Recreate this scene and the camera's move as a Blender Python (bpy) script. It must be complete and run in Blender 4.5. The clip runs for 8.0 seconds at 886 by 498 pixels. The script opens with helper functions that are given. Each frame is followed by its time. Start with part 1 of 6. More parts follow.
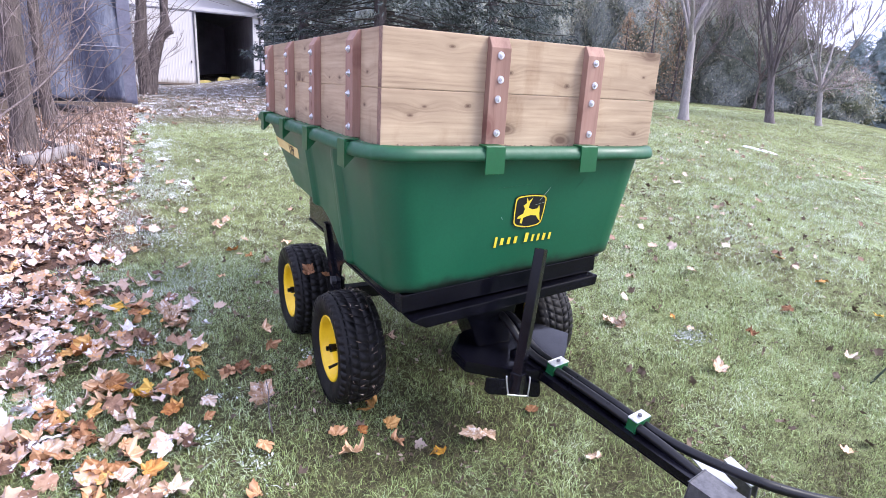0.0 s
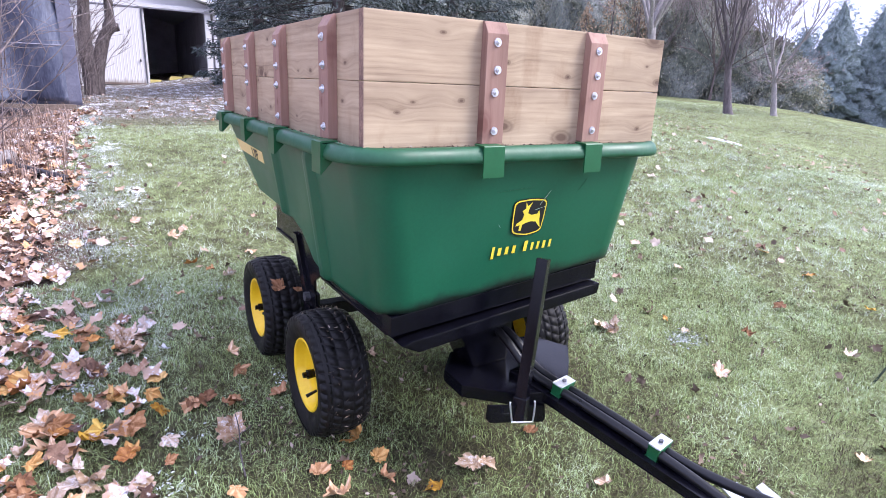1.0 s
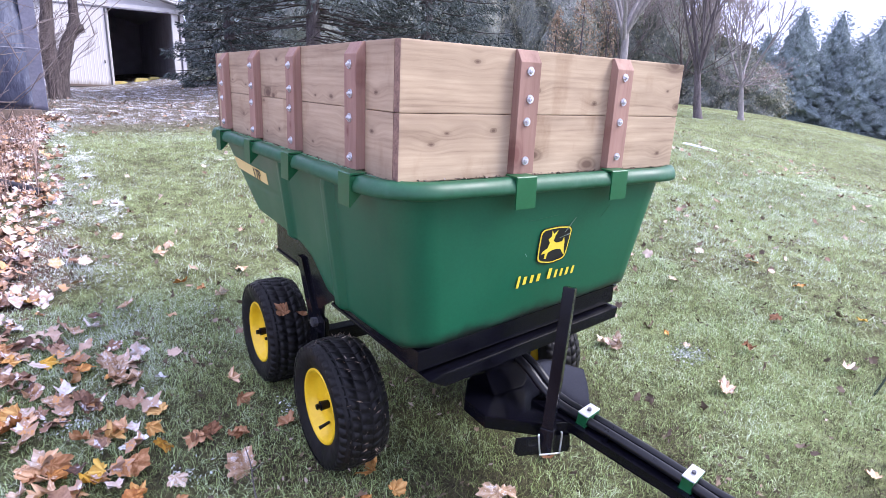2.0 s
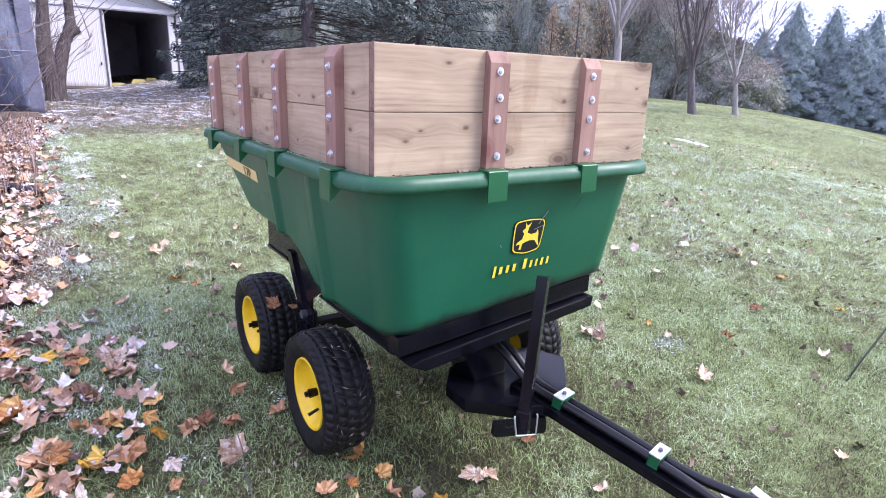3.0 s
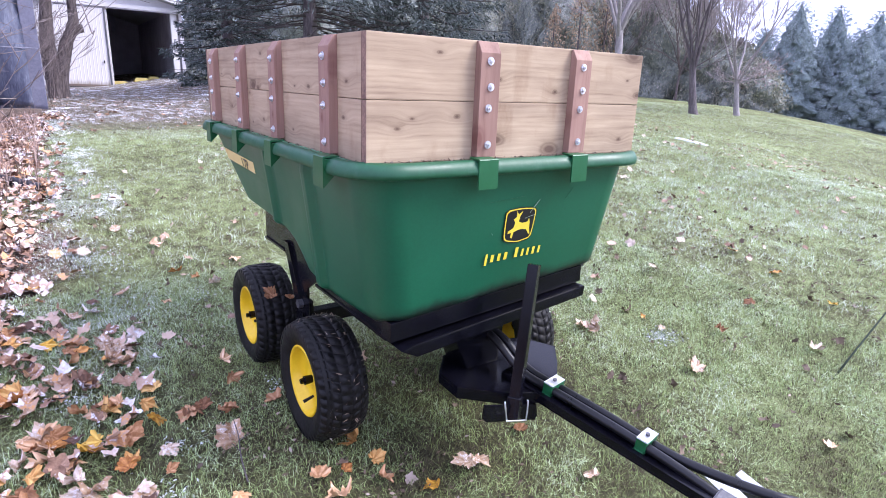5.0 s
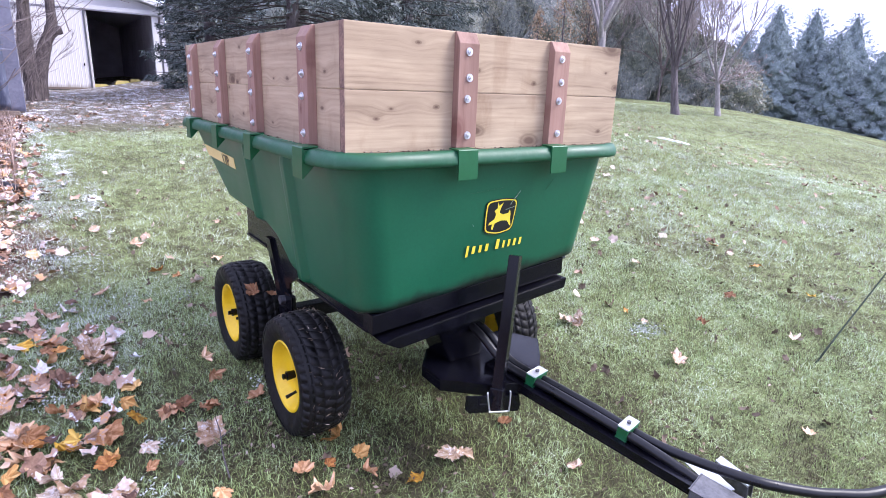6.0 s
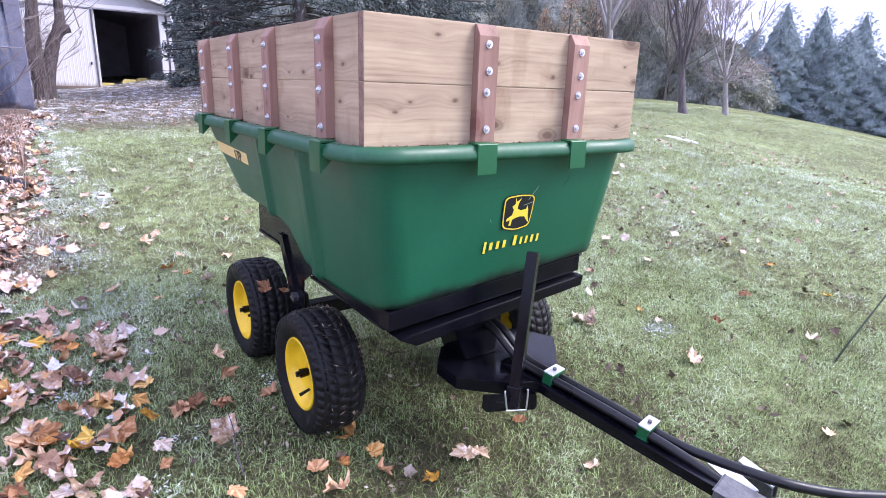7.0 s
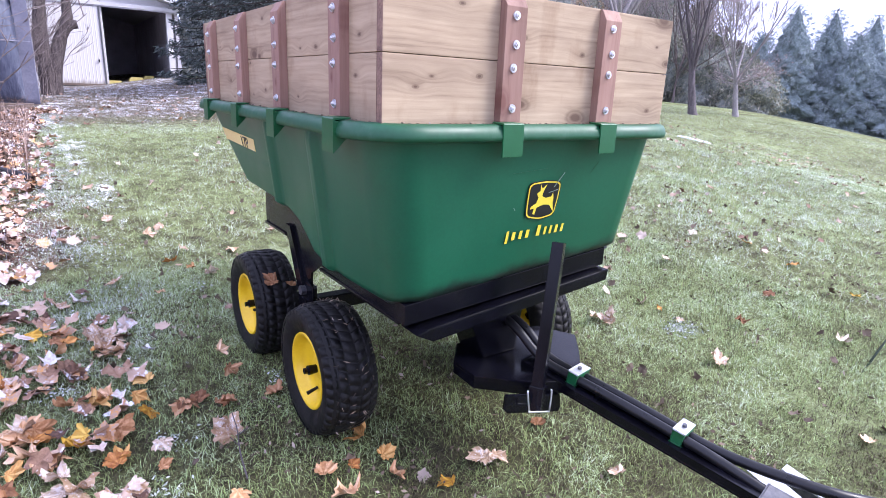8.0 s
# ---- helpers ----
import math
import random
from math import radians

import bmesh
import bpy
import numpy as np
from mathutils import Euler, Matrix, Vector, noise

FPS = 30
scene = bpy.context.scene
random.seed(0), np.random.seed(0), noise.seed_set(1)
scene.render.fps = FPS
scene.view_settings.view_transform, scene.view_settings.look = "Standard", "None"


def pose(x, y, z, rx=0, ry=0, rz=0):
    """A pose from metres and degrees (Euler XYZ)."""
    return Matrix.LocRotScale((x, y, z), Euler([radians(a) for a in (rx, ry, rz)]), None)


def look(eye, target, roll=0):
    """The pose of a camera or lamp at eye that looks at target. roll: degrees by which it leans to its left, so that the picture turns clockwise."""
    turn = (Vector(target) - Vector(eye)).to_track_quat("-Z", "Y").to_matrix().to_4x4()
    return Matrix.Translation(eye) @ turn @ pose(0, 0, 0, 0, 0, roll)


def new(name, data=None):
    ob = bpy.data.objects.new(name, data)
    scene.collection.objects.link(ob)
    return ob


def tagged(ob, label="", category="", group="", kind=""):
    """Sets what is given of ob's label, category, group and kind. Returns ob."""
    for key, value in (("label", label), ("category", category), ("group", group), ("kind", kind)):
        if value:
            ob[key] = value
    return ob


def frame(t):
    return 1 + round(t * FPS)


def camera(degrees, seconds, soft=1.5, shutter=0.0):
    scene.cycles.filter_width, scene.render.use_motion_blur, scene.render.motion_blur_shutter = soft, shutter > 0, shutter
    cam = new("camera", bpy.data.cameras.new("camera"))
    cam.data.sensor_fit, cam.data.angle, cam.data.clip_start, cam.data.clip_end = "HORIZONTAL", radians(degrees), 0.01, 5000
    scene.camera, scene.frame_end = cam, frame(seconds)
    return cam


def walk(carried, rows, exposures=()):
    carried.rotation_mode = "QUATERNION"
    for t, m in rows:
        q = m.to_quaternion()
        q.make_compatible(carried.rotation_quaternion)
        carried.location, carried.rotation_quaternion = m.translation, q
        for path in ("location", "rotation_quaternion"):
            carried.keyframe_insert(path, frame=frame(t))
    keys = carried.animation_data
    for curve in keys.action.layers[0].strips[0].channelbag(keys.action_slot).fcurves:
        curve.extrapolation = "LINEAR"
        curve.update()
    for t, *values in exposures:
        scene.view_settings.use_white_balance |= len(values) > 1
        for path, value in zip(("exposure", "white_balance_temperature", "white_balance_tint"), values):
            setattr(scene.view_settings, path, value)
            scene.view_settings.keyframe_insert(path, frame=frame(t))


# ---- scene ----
cam = camera(75.5, 8.0, soft=0.7)
PATH = [
    (0, (-0.525, -1.347, 1.154), (0.38, 0.351, 0.607), 3.1),
    (0.5, (-0.543, -1.269, 1.154), (0.423, 0.394, 0.605), 2.6),
    (1, (-0.497, -1.142, 1.142), (0.515, 0.492, 0.589), 2.3),
    (1.5, (-0.532, -1.049, 1.168), (0.508, 0.569, 0.617), 2.5),
    (1.7, (-0.585, -1.002, 1.19), (0.505, 0.585, 0.647), 2.9),
    (3, (-0.583, -1.11, 1.203), (0.516, 0.468, 0.652), 2.0),
    (3.5, (-0.604, -1.113, 1.197), (0.503, 0.459, 0.644), 2.0),
    (4, (-0.61, -1.108, 1.194), (0.479, 0.476, 0.642), 2.1),
    (4.5, (-0.595, -1.13, 1.19), (0.49, 0.456, 0.637), 2.2),
    (6, (-0.573, -1.171, 1.151), (0.56, 0.386, 0.611), 2.0),
    (6.5, (-0.579, -1.164, 1.144), (0.564, 0.386, 0.604), 1.9),
    (7, (-0.59, -1.137, 1.136), (0.53, 0.429, 0.593), 2.0),
    (7.5, (-0.579, -1.086, 1.107), (0.526, 0.491, 0.568), 2.4),
    (8, (-0.569, -1.044, 1.076), (0.539, 0.532, 0.539), 2.4),
]
walk(cam, [(t, look(eye, target, roll)) for t, eye, target, roll in PATH],
     ((0, 0.0, 6500, 10), (1.5, 0.03, 6280, 13), (8, 0.03, 6220, 14)))

# ---- world and light: an overcast late-autumn day ----
world = bpy.data.worlds.new("overcast_sky")
scene.world = world
world.use_nodes = True
wn, wl = world.node_tree.nodes, world.node_tree.links
wn.clear()
w_out = wn.new("ShaderNodeOutputWorld")
w_bg = wn.new("ShaderNodeBackground")
w_sky = wn.new("ShaderNodeTexSky")
w_sky.sky_type = "NISHITA"
w_sky.sun_disc = False
w_sky.sun_elevation = radians(42)
w_sky.sun_rotation = radians(120)
w_sky.dust_density = 4.0
w_mix = wn.new("ShaderNodeMix")
w_mix.data_type = "RGBA"
w_mix.inputs["Factor"].default_value = 0.85
w_mix.inputs["B"].default_value = (8.9, 9.4, 14.0, 1)
wl.new(w_sky.outputs["Color"], w_mix.inputs["A"])
wl.new(w_mix.outputs["Result"], w_bg.inputs["Color"])
w_bg.inputs["Strength"].default_value = 0.205
wl.new(w_bg.outputs["Background"], w_out.inputs["Surface"])

sun_data = bpy.data.lights.new("sun", "SUN")
sun_data.energy = 5.6
sun_data.angle = radians(30)
sun_data.color = (1.0, 0.96, 0.965)
sun = new("sun", sun_data)
sun.matrix_world = look((6.8, -4.0, 7.2), (0, 0, 0))


# ---- materials ----
def shader(name):
    m = bpy.data.materials.new(name)
    m.use_nodes = True
    nt = m.node_tree
    b = nt.nodes["Principled BSDF"]
    return m, nt.nodes, nt.links, b


def ramp(nodes, stops):
    r = nodes.new("ShaderNodeValToRGB")
    e = r.color_ramp.elements
    while len(e) < len(stops):
        e.new(0.5)
    for k, (p, c) in enumerate(stops):
        e[k].position = p
        e[k].color = (*c, 1)
    return r


def noise_node(nodes, links, coord, scale, detail=4.0, rough=0.6, stretch=(1, 1, 1)):
    mp = nodes.new("ShaderNodeMapping")
    mp.inputs["Scale"].default_value = stretch
    links.new(coord, mp.inputs["Vector"])
    n = nodes.new("ShaderNodeTexNoise")
    n.inputs["Scale"].default_value = scale
    n.inputs["Detail"].default_value = detail
    n.inputs["Roughness"].default_value = rough
    links.new(mp.outputs["Vector"], n.inputs["Vector"])
    return n


def add_bump(nodes, links, b, height, strength, distance=0.01):
    bp = nodes.new("ShaderNodeBump")
    bp.inputs["Strength"].default_value = strength
    bp.inputs["Distance"].default_value = distance
    links.new(height, bp.inputs["Height"])
    links.new(bp.outputs["Normal"], b.inputs["Normal"])
    return bp


def surface(name, c1, c2, scale=6.0, fine=60.0, rough=(0.45, 0.75), metal=0.0, bump=0.15, c3=None, stretch=(1, 1, 1), depth=0.005, spec=0.5):
    """Two tones mixed by coarse and fine noise, with roughness and relief that follow them."""
    m, n, l, b = shader(name)
    tc = n.new("ShaderNodeTexCoord").outputs["Object"]
    a = noise_node(n, l, tc, scale, 5, 0.6, stretch)
    f = noise_node(n, l, tc, fine, 3, 0.7, stretch)
    mx = n.new("ShaderNodeMath")
    mx.operation = "MULTIPLY_ADD"
    mx.inputs[1].default_value = 0.35
    l.new(f.outputs["Fac"], mx.inputs[0])
    sub = n.new("ShaderNodeMath")
    sub.operation = "MULTIPLY"
    sub.inputs[1].default_value = 0.65
    l.new(a.outputs["Fac"], sub.inputs[0])
    l.new(sub.outputs[0], mx.inputs[2])
    stops = [(0.36, c1), (0.62, c2)] if c3 is None else [(0.34, c1), (0.52, c2), (0.68, c3)]
    r = ramp(n, stops)
    l.new(mx.outputs[0], r.inputs["Fac"])
    l.new(r.outputs["Color"], b.inputs["Base Color"])
    mr = n.new("ShaderNodeMapRange")
    mr.inputs["From Min"].default_value, mr.inputs["From Max"].default_value = 0.3, 0.7
    mr.inputs["To Min"].default_value, mr.inputs["To Max"].default_value = rough
    l.new(a.outputs["Fac"], mr.inputs["Value"])
    l.new(mr.outputs["Result"], b.inputs["Roughness"])
    b.inputs["Metallic"].default_value = metal
    b.inputs["Specular IOR Level"].default_value = spec
    if bump:
        add_bump(n, l, b, mx.outputs[0], bump, depth)
    return m


def wood(name, light, mid, dark, knot, rough=0.7, ring=26.0, smears=0.0):
    """Sawn softwood: long figured grain along local x, darker growth lines, a few knots."""
    m, n, l, b = shader(name)
    tc = n.new("ShaderNodeTexCoord")
    oi = n.new("ShaderNodeObjectInfo")
    off = n.new("ShaderNodeVectorMath")
    off.operation = "MULTIPLY_ADD"
    off.inputs[1].default_value = (17.0, 9.0, 13.0)
    comb = n.new("ShaderNodeCombineXYZ")
    for s in "XYZ":
        l.new(oi.outputs["Random"], comb.inputs[s])
    l.new(comb.outputs[0], off.inputs[0])
    l.new(tc.outputs["Object"], off.inputs[2])
    warp = noise_node(n, l, off.outputs[0], 1.0, 4, 0.55, (1.3, 6, 6))
    add = n.new("ShaderNodeVectorMath")
    add.operation = "MULTIPLY_ADD"
    add.inputs[1].default_value = (0.02, 0.018, 0.018)
    l.new(warp.outputs["Color"], add.inputs[0])
    l.new(off.outputs[0], add.inputs[2])
    # small knots that the growth lines flow round
    ks = n.new("ShaderNodeSeparateXYZ")
    kw = n.new("ShaderNodeVectorMath")
    kw.operation = "MULTIPLY_ADD"
    kw.inputs[1].default_value = (0.06, 0.0, 0.035)
    l.new(warp.outputs["Color"], kw.inputs[0])
    l.new(off.outputs[0], kw.inputs[2])
    l.new(kw.outputs[0], ks.inputs[0])
    flat = n.new("ShaderNodeCombineXYZ")
    l.new(ks.outputs["X"], flat.inputs["X"])
    l.new(ks.outputs["Z"], flat.inputs["Y"])
    vp = n.new("ShaderNodeMapping")
    vp.inputs["Scale"].default_value = (5.0, 9.5, 1.0)
    l.new(flat.outputs[0], vp.inputs["Vector"])
    vor = n.new("ShaderNodeTexVoronoi")
    vor.voronoi_dimensions = "2D"
    vor.inputs["Scale"].default_value = 1.0
    l.new(vp.outputs["Vector"], vor.inputs["Vector"])
    core = ramp(n, [(0.036, (0.85, 0.85, 0.85)), (0.060, (0.5, 0.5, 0.5)), (0.075, (0.62, 0.62, 0.62)), (0.105, (0.2, 0.2, 0.2)), (0.24, (0, 0, 0))])
    kc = n.new("ShaderNodeSeparateColor")
    l.new(vor.outputs["Color"], kc.inputs[0])
    kz = n.new("ShaderNodeMapRange")
    kz.inputs["To Min"].default_value, kz.inputs["To Max"].default_value = 0.42, 3.2
    l.new(kc.outputs[0], kz.inputs["Value"])
    kd = n.new("ShaderNodeMath")
    kd.operation = "MULTIPLY"
    l.new(vor.outputs["Distance"], kd.inputs[0])
    l.new(kz.outputs["Result"], kd.inputs[1])
    l.new(kd.outputs[0], core.inputs["Fac"])
    bend = n.new("ShaderNodeMapRange")
    bend.interpolation_type = "SMOOTHSTEP"
    bend.inputs["From Min"].default_value, bend.inputs["From Max"].default_value = 0.0, 0.32
    bend.inputs["To Min"].default_value, bend.inputs["To Max"].default_value = 0.014, 0.0
    l.new(vor.outputs["Distance"], bend.inputs["Value"])
    lift = n.new("ShaderNodeCombineXYZ")
    l.new(bend.outputs["Result"], lift.inputs["Z"])
    flow = n.new("ShaderNodeVectorMath")
    l.new(add.outputs[0], flow.inputs[0])
    l.new(lift.outputs[0], flow.inputs[1])
    wave = n.new("ShaderNodeTexWave")
    wave.wave_type, wave.bands_direction = "BANDS", "Z"
    wave.inputs["Scale"].default_value = ring
    wave.inputs["Distortion"].default_value = 4.5
    wave.inputs["Detail"].default_value = 2.0
    wave.inputs["Detail Scale"].default_value = 0.6
    mp = n.new("ShaderNodeMapping")
    mp.inputs["Scale"].default_value = (0.25, 1, 1)
    l.new(flow.outputs[0], mp.inputs["Vector"])
    l.new(mp.outputs["Vector"], wave.inputs["Vector"])
    fib = noise_node(n, l, flow.outputs[0], 55.0, 6, 0.72, (0.045, 1, 1))
    mix = n.new("ShaderNodeMath")
    mix.operation = "MULTIPLY_ADD"
    mix.inputs[1].default_value = 0.075
    l.new(wave.outputs["Fac"], mix.inputs[0])
    half = n.new("ShaderNodeMath")
    half.operation = "MULTIPLY"
    half.inputs[1].default_value = 0.925
    l.new(fib.outputs["Fac"], half.inputs[0])
    l.new(half.outputs[0], mix.inputs[2])
    r = ramp(n, [(0.20, dark), (0.46, mid), (0.70, light)])
    l.new(mix.outputs[0], r.inputs["Fac"])
    # broad weathering
    stain = noise_node(n, l, off.outputs[0], 3.0, 4, 0.6, (0.6, 2, 2))
    st = ramp(n, [(0.32, (0.60, 0.57, 0.58)), (0.56, (1, 1, 1))])
    l.new(stain.outputs["Fac"], st.inputs["Fac"])
    mul = n.new("ShaderNodeMix")
    mul.data_type, mul.blend_type = "RGBA", "MULTIPLY"
    mul.inputs["Factor"].default_value = 0.7
    l.new(r.outputs["Color"], mul.inputs["A"])
    l.new(st.outputs["Color"], mul.inputs["B"])
    if smears:
        # short brown stains across the grain, where bark and sap have weathered
        sm = noise_node(n, l, off.outputs[0], 1.0, 5, 0.62, (10.0, 3.0, 5.0))
        smr = ramp(n, [(0.57, (1, 1, 1)), (0.72, (0.64, 0.54, 0.48))])
        l.new(sm.outputs["Fac"], smr.inputs["Fac"])
        smx = n.new("ShaderNodeMix")
        smx.data_type, smx.blend_type = "RGBA", "MULTIPLY"
        smx.inputs["Factor"].default_value = smears
        l.new(mul.outputs["Result"], smx.inputs["A"])
        l.new(smr.outputs["Color"], smx.inputs["B"])
        mul = smx
    km = n.new("ShaderNodeMix")
    km.data_type = "RGBA"
    l.new(core.outputs["Color"], km.inputs["Factor"])
    l.new(mul.outputs["Result"], km.inputs["A"])
    km.inputs["B"].default_value = (*knot, 1)
    l.new(km.outputs["Result"], b.inputs["Base Color"])
    b.inputs["Roughness"].default_value = rough
    b.inputs["Specular IOR Level"].default_value = 0.3
    add_bump(n, l, b, mix.outputs[0], 0.25, 0.002)
    return m


def by_piece(name, stops, rough=0.8, islands=True, grain=0.25, spec=0.3, patch=0.0, frost=0.0, mottle=45.0, spread=1.0, snow=0.0, veins=False):
    """Colour that differs from piece to piece, with a little mottling inside each."""
    m, n, l, b = shader(name)
    if islands:
        rnd = n.new("ShaderNodeNewGeometry").outputs["Random Per Island"]
    else:
        rnd = n.new("ShaderNodeObjectInfo").outputs["Random"]
    tc = n.new("ShaderNodeTexCoord").outputs["Object"]
    f = noise_node(n, l, tc, mottle, 3, 0.6)
    ma = n.new("ShaderNodeMath")
    ma.operation = "MULTIPLY_ADD"
    ma.inputs[1].default_value = grain
    l.new(f.outputs["Fac"], ma.inputs[0])
    sb = n.new("ShaderNodeMath")
    sb.operation = "SUBTRACT"
    sb.inputs[1].default_value = grain * 0.5
    sc = n.new("ShaderNodeMath")
    sc.operation = "MULTIPLY_ADD"
    sc.inputs[1].default_value, sc.inputs[2].default_value = spread, 0.5 - 0.5 * spread
    l.new(rnd, sc.inputs[0])
    l.new(sc.outputs[0], sb.inputs[0])
    l.new(sb.outputs[0], ma.inputs[2])
    r = ramp(n, stops)
    l.new(ma.outputs[0], r.inputs["Fac"])
    l.new(r.outputs["Color"], b.inputs["Base Color"])
    b.inputs["Roughness"].default_value = rough
    b.inputs["Specular IOR Level"].default_value = spec
    if veins:
        # pale veins that fan out from the stalk, and browned, mottled webs between them
        sv = n.new("ShaderNodeSeparateXYZ")
        l.new(tc, sv.inputs[0])
        up = n.new("ShaderNodeMath")
        up.inputs[1].default_value = 0.30
        l.new(sv.outputs["Y"], up.inputs[0])
        ang = n.new("ShaderNodeMath")
        ang.operation = "ARCTAN2"
        l.new(up.outputs[0], ang.inputs[0])
        l.new(sv.outputs["X"], ang.inputs[1])
        four = n.new("ShaderNodeMath")
        four.operation = "MULTIPLY"
        four.inputs[1].default_value = 4.0
        l.new(ang.outputs[0], four.inputs[0])
        sn = n.new("ShaderNodeMath")
        sn.operation = "SINE"
        l.new(four.outputs[0], sn.inputs[0])
        ab = n.new("ShaderNodeMath")
        ab.operation = "ABSOLUTE"
        l.new(sn.outputs[0], ab.inputs[0])
        webs = noise_node(n, l, tc, 11.0, 4, 0.7)
        wm = n.new("ShaderNodeMath")
        wm.operation = "MULTIPLY_ADD"
        wm.inputs[1].default_value = 0.5
        l.new(webs.outputs["Fac"], wm.inputs[0])
        l.new(ab.outputs[0], wm.inputs[2])
        tone = ramp(n, [(0.22, (1.22, 1.20, 1.18)), (0.45, (0.98, 0.97, 0.96)), (0.95, (0.92, 0.88, 0.83)), (1.25, (0.70, 0.60, 0.50))])
        l.new(wm.outputs[0], tone.inputs["Fac"])
        vm = n.new("ShaderNodeMix")
        vm.data_type, vm.blend_type = "RGBA", "MULTIPLY"
        vm.inputs["Factor"].default_value = 0.85
        l.new(r.outputs["Color"], vm.inputs["A"])
        l.new(tone.outputs["Color"], vm.inputs["B"])
        l.new(vm.outputs["Result"], b.inputs["Base Color"])
    if snow:
        # a thin dusting of snow, in drifts a hand wide and broken up into grains
        wide, grains = noise_node(n, l, tc, 5.0, 4, 0.6), noise_node(n, l, tc, 42.0, 4, 0.7)
        sm = n.new("ShaderNodeMath")
        l.new(wide.outputs["Fac"], sm.inputs[0])
        l.new(grains.outputs["Fac"], sm.inputs[1])
        sr = n.new("ShaderNodeMapRange")
        sr.interpolation_type = "SMOOTHSTEP"
        sr.inputs["From Min"].default_value, sr.inputs["From Max"].default_value = 1.53 - snow, 1.65 - snow
        l.new(sm.outputs[0], sr.inputs["Value"])
        mxs = n.new("ShaderNodeMix")
        mxs.data_type = "RGBA"
        l.new(sr.outputs["Result"], mxs.inputs["Factor"])
        l.new(b.inputs["Base Color"].links[0].from_socket, mxs.inputs["A"])
        mxs.inputs["B"].default_value = (0.80, 0.80, 0.87, 1)
        l.new(mxs.outputs["Result"], b.inputs["Base Color"])
    if patch:
        wide = noise_node(n, l, tc, 2.3, 4, 0.65)
        more = n.new("ShaderNodeMath")
        more.operation = "MULTIPLY_ADD"
        more.inputs[1].default_value = patch
        l.new(wide.outputs["Fac"], more.inputs[0])
        less = n.new("ShaderNodeMath")
        less.operation = "SUBTRACT"
        less.inputs[1].default_value = patch * 0.5
        l.new(ma.outputs[0], less.inputs[0])
        l.new(less.outputs[0], more.inputs[2])
        l.new(more.outputs[0], r.inputs["Fac"])
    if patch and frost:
        # blades darken round the cart, its shade put into colour; more rime farther off
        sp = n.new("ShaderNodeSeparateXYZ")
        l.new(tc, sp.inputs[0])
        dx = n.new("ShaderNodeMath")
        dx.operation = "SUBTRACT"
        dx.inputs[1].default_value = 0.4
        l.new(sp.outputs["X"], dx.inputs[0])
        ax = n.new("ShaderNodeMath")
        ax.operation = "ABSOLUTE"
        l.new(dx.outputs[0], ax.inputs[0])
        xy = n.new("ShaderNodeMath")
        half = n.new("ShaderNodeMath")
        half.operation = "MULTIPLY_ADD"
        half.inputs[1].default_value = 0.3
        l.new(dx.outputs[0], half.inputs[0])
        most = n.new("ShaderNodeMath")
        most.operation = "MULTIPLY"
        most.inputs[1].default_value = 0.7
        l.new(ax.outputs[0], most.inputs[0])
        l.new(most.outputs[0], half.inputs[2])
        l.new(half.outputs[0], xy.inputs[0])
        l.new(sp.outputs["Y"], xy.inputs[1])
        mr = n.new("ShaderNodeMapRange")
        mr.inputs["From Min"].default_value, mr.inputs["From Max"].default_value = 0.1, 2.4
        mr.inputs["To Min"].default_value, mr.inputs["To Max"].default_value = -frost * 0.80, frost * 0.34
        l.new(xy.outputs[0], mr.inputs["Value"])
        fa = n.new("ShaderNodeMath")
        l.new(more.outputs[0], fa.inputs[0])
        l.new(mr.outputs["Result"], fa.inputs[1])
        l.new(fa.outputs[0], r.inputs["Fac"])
    return m


M_TUB = surface("green_poly", (0.0045, 0.083, 0.039), (0.0070, 0.110, 0.052), 3.0, 140.0, (0.34, 0.48), 0, 0.05, depth=0.002)


def foot_fade(m):
    """Fades the tub's colour to near black along its front foot, with an uneven edge."""
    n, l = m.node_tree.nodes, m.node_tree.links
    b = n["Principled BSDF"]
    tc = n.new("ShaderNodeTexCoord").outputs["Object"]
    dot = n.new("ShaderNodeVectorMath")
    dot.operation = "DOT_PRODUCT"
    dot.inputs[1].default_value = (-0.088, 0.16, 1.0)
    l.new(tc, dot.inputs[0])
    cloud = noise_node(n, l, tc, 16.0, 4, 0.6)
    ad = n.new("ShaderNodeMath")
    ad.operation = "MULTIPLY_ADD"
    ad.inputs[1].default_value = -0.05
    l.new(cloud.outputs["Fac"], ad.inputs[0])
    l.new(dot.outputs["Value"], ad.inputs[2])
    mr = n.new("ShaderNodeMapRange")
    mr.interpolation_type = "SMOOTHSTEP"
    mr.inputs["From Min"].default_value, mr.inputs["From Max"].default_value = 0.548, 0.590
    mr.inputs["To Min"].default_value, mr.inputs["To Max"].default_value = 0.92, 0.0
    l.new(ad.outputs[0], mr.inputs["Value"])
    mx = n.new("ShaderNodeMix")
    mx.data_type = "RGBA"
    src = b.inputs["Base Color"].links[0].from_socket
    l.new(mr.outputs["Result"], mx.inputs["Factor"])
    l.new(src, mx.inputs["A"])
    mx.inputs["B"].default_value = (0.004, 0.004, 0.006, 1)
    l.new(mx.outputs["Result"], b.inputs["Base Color"])


